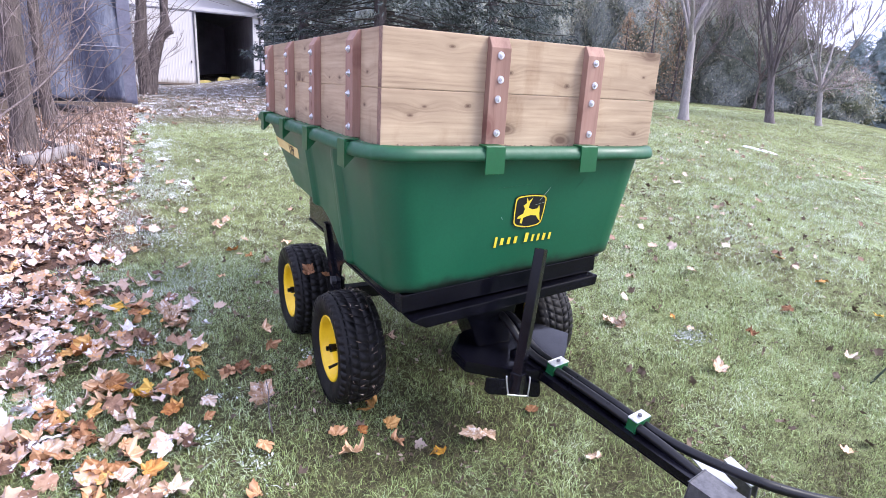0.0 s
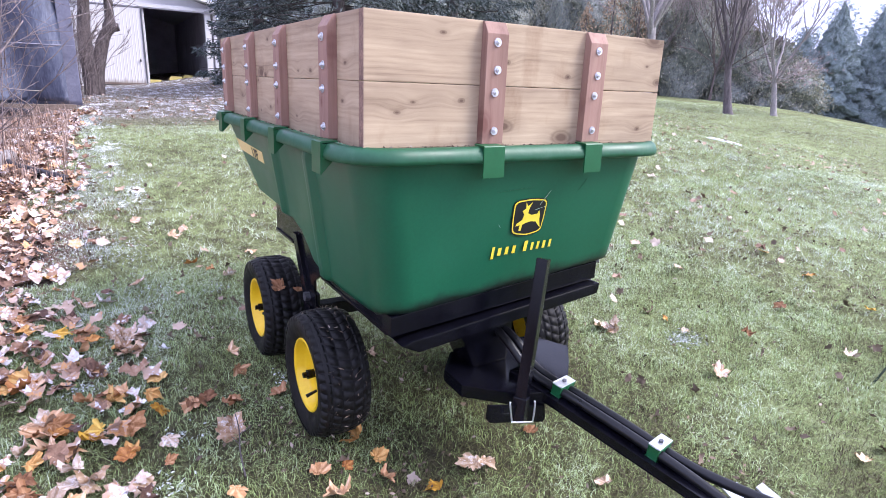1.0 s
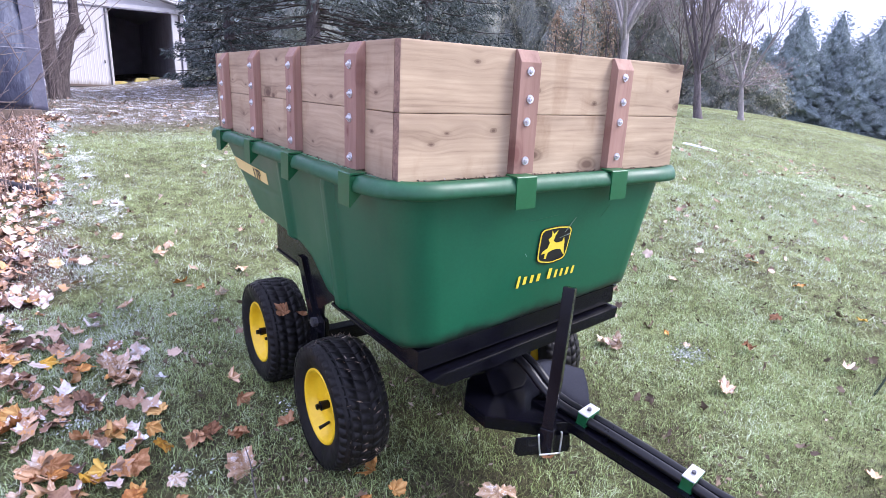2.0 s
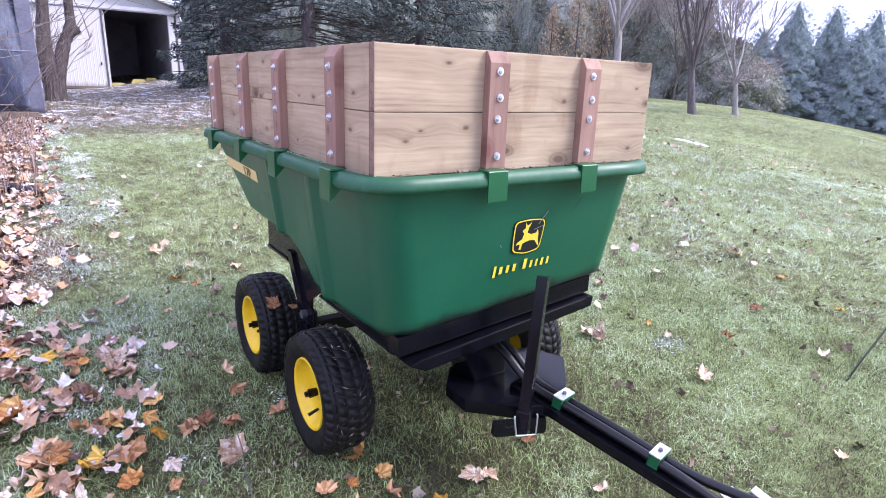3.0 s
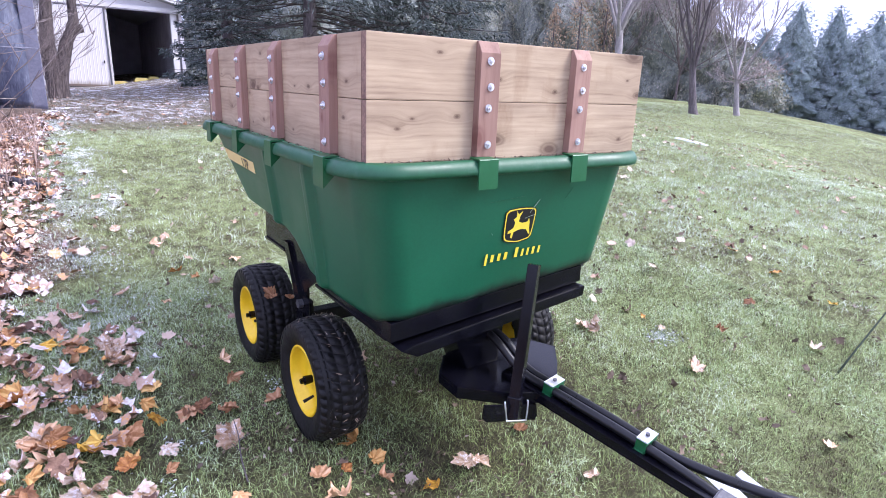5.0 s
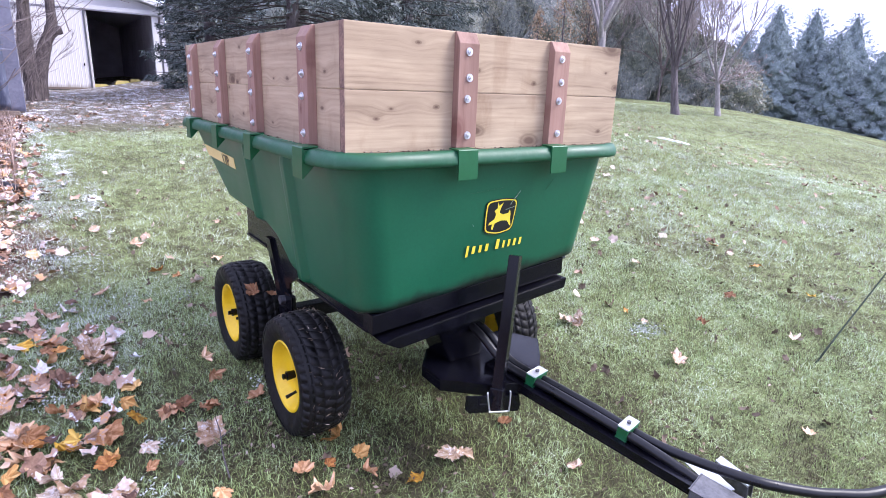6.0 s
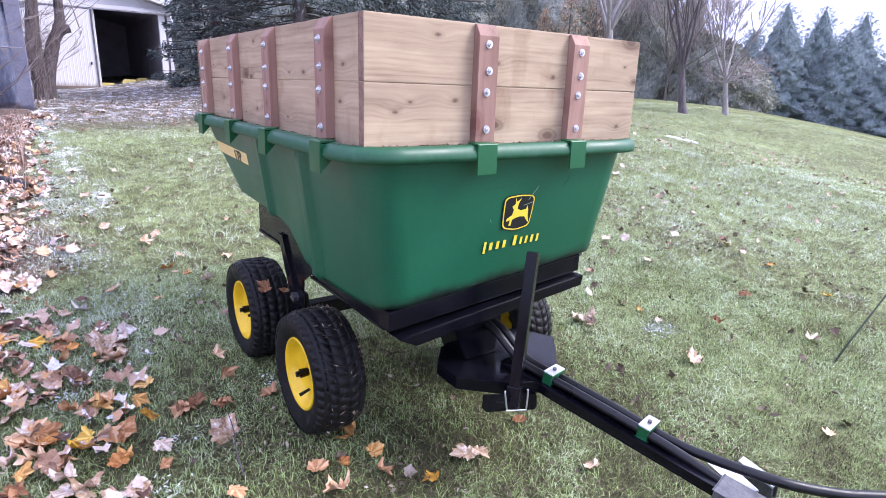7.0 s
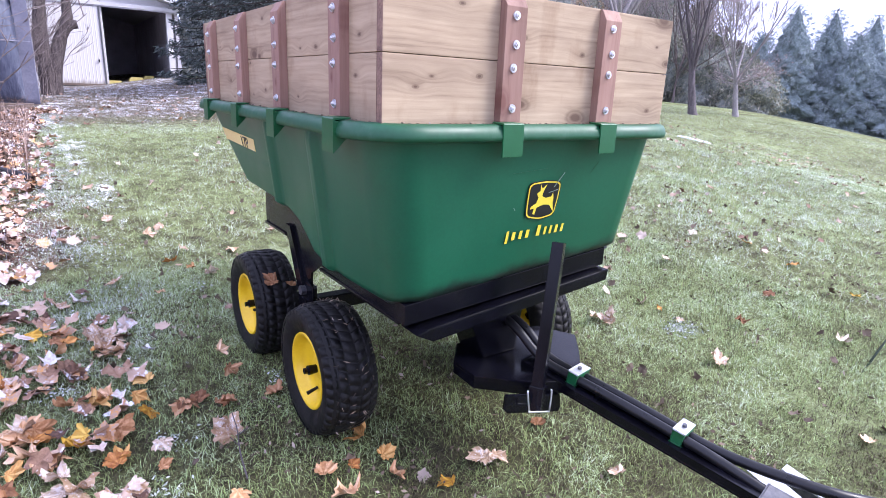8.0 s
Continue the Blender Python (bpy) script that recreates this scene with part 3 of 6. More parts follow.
def ground_z(x, y):
    """The height of the ground: level under the cart, rising to the barn and to a lawn crest, falling beyond it."""
    x, y = np.asarray(x, float), np.asarray(y, float)
    yp, xp = np.array(Y_PROFILE), np.array(X_PROFILE)
    z = 0
    for o in (-0.24, -0.12, 0, 0.12, 0.24):
        z = z + np.interp(y + o, yp[:, 0], yp[:, 1]) / 5 + np.interp(x + o, xp[:, 0], xp[:, 1]) / 5
    rise = np.clip((y - 9) / 9, 0, 1)
    z = z + 0.050 * (np.clip(x, -5, 4) - 1.0) * rise * rise * (3 - 2 * rise)
    west, back = np.clip((-0.55 - x) / 0.8, 0, 1), np.clip((y - 4) / 4, 0, 1)
    z = z - 0.17 * west * back * back * (3 - 2 * back)
    far = np.clip((x - 5) / 5, 0, 1)
    z = z + 0.055 * (np.clip(y, -2, 9) - 9) * far * far * (3 - 2 * far)
    s = np.maximum((x - 12.9) * 0.83 - (y - 3.2) * 0.557, 0)
    z = z - np.minimum(0.108 * s * s / (s + 1.5), 6)
    return z


def gz(x, y):
    return float(ground_z(x, y))


def axis_steps(lo, hi, near_lo, near_hi, fine):
    """Grid lines, fine near the cart and ever wider towards the horizon."""
    mid = np.arange(near_lo, near_hi, fine)
    up, dn = [near_hi], [near_lo]
    while up[-1] < hi:
        up.append(up[-1] + max(fine, (up[-1] - near_hi) * 0.12 + fine))
    while dn[-1] > lo:
        dn.append(dn[-1] - max(fine, (near_lo - dn[-1]) * 0.12 + fine))
    return np.array(sorted(set(np.round([*dn, *mid, *up], 4))))


gx, gy = axis_steps(-600, 600, -3, 6, 0.06), axis_steps(-600, 600, -2, 7, 0.06)
GX, GY = np.meshgrid(gx, gy, indexing="ij")
rng = np.random.default_rng(3)
lump = rng.normal(0, 0.004, GX.shape) * (np.hypot(GX, GY) < 9)
GZ = ground_z(GX, GY) + lump
idx = np.arange(GX.size).reshape(GX.shape)
quads = np.stack([idx[:-1, :-1], idx[1:, :-1], idx[1:, 1:], idx[:-1, 1:]], -1).reshape(-1, 4)
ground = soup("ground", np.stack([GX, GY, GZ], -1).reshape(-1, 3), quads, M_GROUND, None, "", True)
tagged(ground, "uneven autumn lawn with leaf-strewn edge and snow-dusted gravel drive", "ground", "", "structure")


# ---- the cart ----
CX = 0.4575                       # middle of its width
cart = thing("dump_cart", (CX, 0.73, gz(0, 0.73)), "green plastic dump cart on four yellow-rimmed wheels standing on the lawn", "garden cart")


def in_cart(ob):
    ob.parent = cart
    ob.matrix_parent_inverse = Matrix.Translation(-cart.location)
    return ob


def tub_floor(y):
    """Height of the tub's lower edge: deep in front, stepped up over the axles."""
    return float(np.interp(y, (0.0, 0.10, 0.30, 0.42, 0.50, 0.56, 0.62, 0.70, 0.79, 0.90, 1.24), (0.575, 0.573, 0.576, 0.585, 0.602, 0.640, 0.674, 0.694, 0.704, 0.708, 0.722)))


def tub_low(x, y):
    """The foot of the wall below a place on the tub's top outline: drawn in all round, most at the sloping rear."""
    yl = float(np.interp(y, (-0.012, 0.083, 0.355, 0.70, 1.357, 1.452), (0.050, 0.135, 0.398, 0.785, 1.140, 1.225)))
    xl = float(np.interp(yl, (0.05, 0.5), (0.076, 0.054)))
    return xl + (x + 0.008) / 0.931 * (0.893 - xl), yl


def outline(x0, x1, y0, y1, r, n=7, side=110):
    """A rounded rectangle, anticlockwise from the front left corner, with its points spread along the sides."""
    pts = []
    for cx, cy, a0 in ((x1 - r, y0 + r, -90), (x1 - r, y1 - r, 0), (x0 + r, y1 - r, 90), (x0 + r, y0 + r, 180)):
        pts.append([(cx + r * math.cos(radians(a0 + 90 * k / n)), cy + r * math.sin(radians(a0 + 90 * k / n))) for k in range(n + 1)])
    out = []
    for c in range(4):
        out += pts[c]
        a, b = Vector(pts[c][-1]), Vector(pts[(c + 1) % 4][0])
        out += [tuple(a.lerp(b, k / side)) for k in range(1, side)]
    return out


def rib(y, at, half=0.030, slope=0.013):
    """1 on a moulded rib's crown, falling to 0 beside it."""
    return max(0.0, min(1.0, (half - abs(y - at)) / slope))


def build_tub():
    top = outline(-0.008, 0.923, -0.012, 1.452, 0.095)
    low = [tub_low(x, y) for x, y in top]
    levels = 26
    bm = bmesh.new()
    rows = []
    for k in range(levels + 1):
        u = k / levels
        row = []
        for (xa, ya), (xb, yb) in zip(low, top):
            x, y = xa + (xb - xa) * u, ya + (yb - ya) * u
            zl = tub_floor(ya) + 0.088 * (xa - 0.076)
            z = zl + (0.985 - zl) * u
            if 0.12 < yb < 1.36 and (xb < 0.0 or xb > 0.915):
                s = -1 if xb < 0.0 else 1
                x += s * 0.016 * max(rib(yb, 0.355), rib(yb, 0.70)) * min(1, (1 - u) * 10)
                # a shallow moulded groove along the rear half, and a slight hollow in each panel
                if yb > 0.72:
                    x -= s * 0.004 * max(0.0, 1 - abs(u - 0.42) / 0.05)
                x -= s * 0.006 * math.sin(min(max((yb - 0.385) / 0.285, 0), 1) * math.pi) * math.sin(math.pi * u)
            row.append(bm.verts.new((x, y, z)))
        rows.append(row)
    n = len(top)
    for a, b in zip(rows, rows[1:]):
        for i in range(n):
            bm.faces.new((a[i], a[(i + 1) % n], b[(i + 1) % n], b[i]))
    # rounded turn into the floor, then the floor itself
    inner = []
    for v in rows[0]:
        inner.append(bm.verts.new((CX + (v.co.x - CX) * 0.95, 0.64 + (v.co.y - 0.64) * 0.97, v.co.z - 0.012)))
    for i in range(n):
        bm.faces.new((inner[i], inner[(i + 1) % n], rows[0][(i + 1) % n], rows[0][i]))
    # the floor, in strips across
    grid = []
    for k in range(41):
        y = 0.060 + 1.155 * k / 40
        pull = 0.07 * max(0.0, 1 - min(y - 0.05, 1.225 - y) / 0.06)
        grid.append([bm.verts.new((x, y, tub_floor(y) + 0.088 * (x - 0.076) - 0.008)) for x in (0.088 + pull, CX, 0.880 - pull)])
    for r0, r1 in zip(grid, grid[1:]):
        for i in range(2):
            bm.faces.new((r0[i], r0[i + 1], r1[i + 1], r1[i]))
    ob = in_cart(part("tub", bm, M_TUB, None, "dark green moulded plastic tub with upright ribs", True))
    so = ob.modifiers.new("wall", "SOLIDIFY")
    so.thickness, so.offset = 0.006, -1.0
    return ob


tub = build_tub()

# rolled lip: an inverted channel all round
lip_path = outline(-0.008, 0.923, -0.012, 1.452, 0.095, 9, 14)
lip_section = [(0.004, 0.000), (0.004, 0.012), (-0.004, 0.020), (-0.020, 0.023), (-0.034, 0.019), (-0.041, 0.008), (-0.044, -0.004), (-0.042, -0.013), (-0.036, -0.015), (-0.033, -0.008), (-0.034, -0.001), (-0.028, 0.008), (-0.018, 0.012), (-0.006, 0.009), (-0.002, 0.0)]
bm = bmesh.new()
rows, n = [], len(lip_path)
for i in range(n):
    p, a, b = Vector(lip_path[i]), Vector(lip_path[i - 1]), Vector(lip_path[(i + 1) % n])
    d = (b - a).normalized()
    inward = Vector((-d.y, d.x))
    rows.append([bm.verts.new((p.x + inward.x * s, p.y + inward.y * s, 0.983 + h)) for s, h in lip_section])
for i in range(n):
    a, b = rows[i], rows[(i + 1) % n]
    for k in range(len(lip_section)):
        j = (k + 1) % len(lip_section)
        bm.faces.new((a[k], a[j], b[j], b[k]))
lip = part("rolled_lip", bm, M_LIP, tub, "scuffed rounded lip", True)

# decals on the front: a shield, a plain shape in it, and bars for the lettering
def front_y(z):
    """The outer face of the front wall at a height, a hair proud."""
    u = (z - 0.575) / (0.985 - 0.575)
    return 0.050 + (-0.012 - 0.050) * u - 0.0012


def decal(name, poly, material, parent, lift=0.0, label=""):
    bm = bmesh.new()
    vs = [bm.verts.new((x, front_y(z) - lift, z)) for x, z in poly]
    f = bm.faces.new(vs)
    ext = bmesh.ops.extrude_face_region(bm, geom=[f])["geom"]
    for v in ext:
        if isinstance(v, bmesh.types.BMVert):
            v.co.y += 0.0010
    return part(name, bm, material, parent, label)


def shield(s, top=0.862, bottom=0.757, cx=0.4845, half=0.058):
    """A badge with a bowed top and a pointed, rounded foot; s shrinks it."""
    cz = (top + bottom) / 2
    pts = [(-1.0, 1.0), (0.0, 1.10), (1.0, 1.0), (0.98, 0.0), (0.90, -0.94), (0.0, -1.14), (-0.90, -0.94), (-0.98, 0.0)]
    for k in range(2):
        pts = [(a[0] * (1 - w) + b[0] * w, a[1] * (1 - w) + b[1] * w) for a, b in zip(pts, pts[1:] + pts[:1]) for w in (0.17, 0.83)]
    return [(cx + x * half * s, cz + z * (top - bottom) / 2 * 0.92 * s) for x, z in pts]


badge = decal("badge", shield(1.0), M_DECALK, tub, 0.0, "black and yellow shield-shaped badge")
decal("badge_border", shield(0.955), M_DECALY, badge, 0.0006)
decal("badge_field", shield(0.885), M_DECALK, badge, 0.0012)
blob = [(-0.026, 0.020), (-0.015, 0.027), (-0.018, 0.044), (-0.010, 0.033), (0.004, 0.043), (-0.004, 0.026), (-0.006, 0.013), (0.008, 0.007), (0.027, 0.009), (0.031, 0.019), (0.036, 0.007), (0.037, -0.008), (0.044, -0.032), (0.036, -0.025), (0.026, -0.013), (0.006, -0.011), (-0.008, -0.014), (-0.019, -0.018), (-0.022, -0.036), (-0.029, -0.034), (-0.027, -0.019), (-0.041, -0.021), (-0.039, -0.014), (-0.022, -0.005), (-0.018, 0.010)]
decal("badge_shape", [(0.4845 + x, 0.808 + z) for x, z in blob], M_DECALY, badge, 0.0018)

# bars in place of the lettering, rising a little to one side with the moulding
bar_x, bars = 0.378, ((0.012, 0.034), (0.016, 0.022), (0.015, 0.022), (0.016, 0.022), (0.006, 0.0), (0.017, 0.030), (0.012, 0.022), (0.012, 0.022), (0.014, 0.022), (0.012, 0.022))
for k, (w, h) in enumerate(bars):
    if h:
        z0 = 0.706 + (bar_x - 0.378) * 0.035 - (0.007 if k == 0 else 0)
        decal("lettering_bar", [(bar_x, z0), (bar_x + w * 0.66, z0), (bar_x + w * 0.66 + 0.002, z0 + h), (bar_x + 0.002, z0 + h)], M_DECALY, tub)
    bar_x += w + 0.0085

# fine scratches round the badge
for (xa, za), (xb, zb) in (((0.515, 0.842), (0.545, 0.880)), ((0.500, 0.828), (0.535, 0.836)), ((0.36, 0.884), (0.48, 0.893)), ((0.386, 0.796), (0.392, 0.788)), ((0.645, 0.875), (0.668, 0.905))):
    dx, dz = (zb - za) * 0.02, 0.0009
    decal("scratch", [(xa, za), (xb, zb), (xb - dx, zb + dz), (xa - dx, za + dz)], M_LIP if za > 0.87 else M_SCRATCH, tub, 0.0022)

# cream label strip on the side with its mark
def side_x(y, z):
    u = (z - 0.71) / (0.985 - 0.71)
    return 0.054 + (-0.008 - 0.054) * u - 0.0018


def side_plate(name, poly, material, parent, lift=0.0, label=""):
    bm = bmesh.new()
    f = bm.faces.new([bm.verts.new((side_x(y, z) - lift, y, z)) for y, z in poly])
    for v in bmesh.ops.extrude_face_region(bm, geom=[f])["geom"]:
        if isinstance(v, bmesh.types.BMVert):
            v.co.x += 0.001
    return part(name, bm, material, parent, label)


strip = side_plate("label_strip", [(1.292, 0.903), (1.268, 0.860), (0.922, 0.847), (0.912, 0.889)], M_DECALW, tub, 0.0, "cream label strip")
txt = bpy.data.curves.new("mark", "FONT")
txt.body, txt.size, txt.extrude = "17P", 0.058, 0.0004
mark = new("mark", txt)
mark.data.materials.append(M_DECALK)
mark.parent = strip
mark.matrix_local = Matrix.Translation((side_x(1.0, 0.851) - 0.0016, 1.068, 0.851)) @ Matrix.Rotation(radians(-90), 4, "Z") @ Matrix.Rotation(radians(90 + 12.7), 4, "X") @ pose(0, 0, 0, 0, 0, -1)


# steel frame under the tub
def frame_piece(name, bm, label="", material=None):
    return in_cart(part(name, bm, material or M_BLACK, None, label))


frame_piece("front_rail", prism_bm([(0.100, 0.518), (0.808, 0.577), (0.808, 0.632), (0.100, 0.572)], "y", 0.056, 0.112, 0.003), "black upper cross rail")
frame_piece("front_rail", prism_bm([(0.168, 0.474), (0.797, 0.537), (0.803, 0.570), (0.150, 0.509), (0.118, 0.500)], "y", 0.028, 0.108, 0.004), "black lower cross rail")
side_poly = [(0.108, 0.512), (0.108, 0.560), (0.36, 0.560), (0.46, 0.566), (0.55, 0.613), (0.62, 0.655), (0.72, 0.684), (0.84, 0.694), (1.12, 0.700), (1.125, 0.555), (0.92, 0.553), (0.80, 0.500), (0.755, 0.385), (0.690, 0.375), (0.680, 0.470), (0.60, 0.520), (0.40, 0.512)]
for x in (0.112, CX * 2 - 0.120):
    frame_piece("side_plate", prism_bm(side_poly, "x", x, x + 0.008, 0.0))
    frame_piece("side_flange", box_bm(x - 0.004, x + 0.045, 0.10, 0.60, 0.505, 0.513, 0.002))
    frame_piece("rear_flange", box_bm(x - 0.006, x + 0.040, 0.90, 1.125, 0.550, 0.559, 0.002))
    s = 1 if x < CX else -1
    xo = x - 0.012 * s
    frame_piece("leg_brace", prism_bm([(0.835, 0.60), (0.880, 0.60), (0.770, 0.385), (0.715, 0.385)], "x", xo, xo + 0.012, 0.002))
    frame_piece("axle_bracket", box_bm(x - 0.008 + 0.004, x + 0.004 + 0.008, 0.655, 0.79, 0.30, 0.43, 0.005))
    frame_piece("walking_beam", box_bm(x + 0.04 * s - 0.02, x + 0.04 * s + 0.02, 0.42, 1.06, 0.235, 0.285, 0.004), "black rocking axle beam")
    bm = bmesh.new()
    bmesh.ops.create_cone(bm, cap_ends=True, segments=6, radius1=0.017, radius2=0.017, depth=0.02, matrix=Matrix.Translation((x - 0.012 * s, 0.725, 0.400)) @ Matrix.Rotation(radians(90), 4, "Y"))
    frame_piece("pivot_bolt", bm, "zinc hex bolt", M_STEEL)
frame_piece("axle", box_bm(0.10, 0.82, 0.70, 0.75, 0.32, 0.37, 0.004))
frame_piece("center_rail", box_bm(0.43, 0.49, 0.10, 1.10, 0.50, 0.56, 0.004))
# neck below the front rail
frame_piece("neck", prism_bm([(0.315, 0.54), (0.560, 0.56), (0.530, 0.331), (0.410, 0.331)], "y", 0.12, 0.24, 0.006), "black neck post of the drawbar")


# wheels
def wheel_parts(parent, side):
    """A turf tyre with tread blocks on a yellow disc rim. side: -1 when its outer face looks to -x."""
    R, W, rimr = 0.200, 0.158, 0.112
    prof = [(-0.060, rimr), (-0.066, 0.122), (-0.074, 0.140), (-0.078, 0.158), (-0.077, 0.172), (-0.071, 0.184), (-0.060, 0.1925), (-0.035, 0.1976), (0, 0.1985), (0.035, 0.1976), (0.060, 0.1925), (0.071, 0.184), (0.077, 0.172), (0.078, 0.158), (0.074, 0.140), (0.066, 0.122), (0.060, rimr), (0.03, 0.108), (-0.03, 0.108)]
    seg = 56
    vs, qs = [], []
    for k in range(seg):
        a = 2 * math.pi * k / seg
        vs += [(x, r * math.cos(a), r * math.sin(a)) for x, r in prof]
    n = len(prof)
    for k in range(seg):
        for i in range(n):
            j, m = (i + 1) % n, (k + 1) % seg
            qs.append((k * n + i, k * n + j, m * n + j, m * n + i))
    tyre = soup("tyre", vs, qs, M_RUBBER, parent, "muddy black turf tyre", True)
    # tread: staggered blocks across the crown and over the shoulders
    tv, tq = [], []

    def block(x0, x1, a0, a1, skew, r0, r1, drop=0.0):
        base = len(tv)
        for r, inset in ((r0, -0.02), (r1, 0.07)):
            for x, a in ((x0, a0), (x1, a0 + skew), (x1, a1 + skew), (x0, a1)):
                xm, am = (x0 + x1) / 2, (a0 + a1 + skew) / 2
                xx, aa = x + (xm - x) * inset, a + (am - a) * inset
                rr = r - drop * (abs(xx) / 0.08) ** 3
                tv.append((xx, rr * math.cos(aa), rr * math.sin(aa)))
        for f in ((4, 5, 6, 7), (0, 1, 5, 4), (1, 2, 6, 5), (2, 3, 7, 6), (3, 0, 4, 7)):
            tq.append([base + i for i in f])
    count = 40
    step = 2 * math.pi / count
    for k in range(count):
        a = k * step
        block(-0.0165, 0.0165, a, a + step * 0.91, 0.05, 0.194, 0.2000)
        block(-0.044, -0.019, a + step * 0.45, a + step * 1.36, 0.06, 0.192, 0.1995, 0.004)
        block(0.019, 0.044, a + step * 0.45, a + step * 1.36, -0.06, 0.192, 0.1995, 0.004)
        block(-0.077, -0.0475, a - step * 0.05, a + step * 0.82, 0.05, 0.189, 0.1990, 0.015)
        block(0.0475, 0.077, a - step * 0.05, a + step * 0.82, -0.05, 0.189, 0.1990, 0.015)
    soup("tread", tv, tq, M_RUBBER, tyre)
    # rim: flange, well and dished disc
    rp = [(0.060, 0.118), (0.066, 0.116), (0.066, 0.110), (0.058, 0.104), (0.040, 0.098), (0.030, 0.088), (0.026, 0.060), (0.028, 0.036), (0.034, 0.026), (0.034, 0.0)]
    bm = bmesh.new()
    rings = []
    for k in range(48):
        a = 2 * math.pi * k / 48
        rings.append([bm.verts.new((side * x, r * math.cos(a), r * math.sin(a))) for x, r in rp[:-1]])
    for k in range(48):
        for i in range(len(rp) - 2):
            bm.faces.new((rings[k][i], rings[k][i + 1], rings[(k + 1) % 48][i + 1], rings[(k + 1) % 48][i]))
    bm.faces.new([r[-1] for r in rings])
    rim = part("rim", bm, M_YELLOW, parent, "bright yellow pressed-steel rim", True)
    bm = bmesh.new()
    turn = Matrix.Rotation(radians(90), 4, "Y")
    bmesh.ops.create_cone(bm, cap_ends=True, segments=20, radius1=0.015, radius2=0.013, depth=0.026, matrix=Matrix.Translation((side * 0.047, 0, 0)) @ turn)
    bmesh.ops.create_cone(bm, cap_ends=True, segments=6, radius1=0.009, radius2=0.009, depth=0.014, matrix=Matrix.Translation((side * 0.066, 0, 0)) @ turn)
    part("hub", bm, M_BLACK, rim, "black hub nut")
    bm = bmesh.new()
    bmesh.ops.create_cone(bm, cap_ends=True, segments=10, radius1=0.006, radius2=0.0045, depth=0.036, matrix=Matrix.Translation((side * 0.046, 0.004, -0.072)) @ Matrix.Rotation(radians(72), 4, "Y"))
    part("valve_stem", bm, M_RUBBER, rim, "black rubber valve stem")


def wheel(x, y, z, side, spin):
    e = new("wheel")
    wheel_parts(e, side)
    in_cart(e)
    e.matrix_basis = Matrix.Translation((x, y, z)) @ Matrix.Rotation(radians(spin), 4, "X")
    e.empty_display_size = 0.05
    return e


wheel(0.062, 0.442, 0.252, -1, 0)
wheel(0.062, 1.036, 0.262, -1, -95)
wheel(2 * CX - 0.062, 0.442, 0.252, 1, 40)
wheel(2 * CX - 0.062, 1.036, 0.262, 1, 110)

# drawbar: pan, gusset, tube, stand, hoses and clamps
pan_outline = [(0.327, 0.154), (0.322, 0.050), (0.440, -0.067), (0.512, -0.094), (0.600, -0.080), (0.690, 0.010), (0.775, 0.105), (0.715, 0.225), (0.520, 0.260), (0.400, 0.240)]
pan = frame_piece("hitch_pan", prism_bm(pan_outline, "z", 0.318, 0.330, 0.003), "black welded steel pan")
lip_pts = pan_outline[:6]
for (xa, ya), (xb, yb) in zip(lip_pts, lip_pts[1:]):
    bm = bmesh.new()
    d = Vector((yb - ya, xa - xb)).normalized() * -0.006
    quad = [(xa, ya), (xb, yb), (xb + d.x, yb + d.y), (xa + d.x, ya + d.y)]
    part("pan_lip", prism_bm(quad, "z", 0.292, 0.320, 0.0015, bm), M_BLACK, pan)
DIR = Vector((0.0575, -0.290, -0.038)).normalized()
side_v = DIR.cross(Vector((0, 0, 1))).normalized()
up_v = side_v.cross(DIR).normalized()
HEAD = Vector((0.533, -0.060, 0.338))


def along(s, a=0.0, h=0.0):
    return HEAD + DIR * s + side_v * a + up_v * h


def beam_bm(s0, s1, a0, a1, h0, h1, bevel=0.004):
    bm = bmesh.new()
    vs = bmesh.ops.create_cube(bm, size=1.0)["verts"]
    for v in vs:
        v.co = along(s0 + (s1 - s0) * (v.co.x + 0.5), a0 + (a1 - a0) * (v.co.y + 0.5), h0 + (h1 - h0) * (v.co.z + 0.5))
    if bevel:
        bmesh.ops.bevel(bm, geom=list(bm.edges), offset=bevel, segments=2, profile=0.7, affect="EDGES")
    return bm


SGN = 1 if side_v.x > 0 else -1
frame_piece("drawbar", beam_bm(-0.10, 0.585, -0.012 * SGN - 0.024, -0.012 * SGN + 0.024, -0.030, -0.004), "black square drawbar tube")
for a, h in ((-0.006, 0.011), (0.027, 0.008)):
    pts = [along(-0.26, a * SGN * 0.4, 0.085), along(-0.16, a * SGN, 0.06), along(-0.05, a * SGN, h), along(0.10, a * SGN, h), along(0.25, a * SGN, h), along(0.40, a * SGN, h - 0.004)]
    if a > 0:
        pts += [along(0.50, 0.034 * SGN, 0.012), Vector((0.712, -0.669, 0.286)), Vector((0.785, -0.742, 0.274)), Vector((0.859, -0.798, 0.268)), Vector((0.972, -0.861, 0.270)), Vector((1.25, -0.94, 0.30))]
    else:
        pts += [along(0.55, -0.004 * SGN, -0.006), along(0.72, 0.01 * SGN, -0.03)]
    in_cart(tube("hydraulic_hose", arc_path(pts, 6), 0.0128, M_HOSE, None, 10, "black rubber hydraulic hose"))
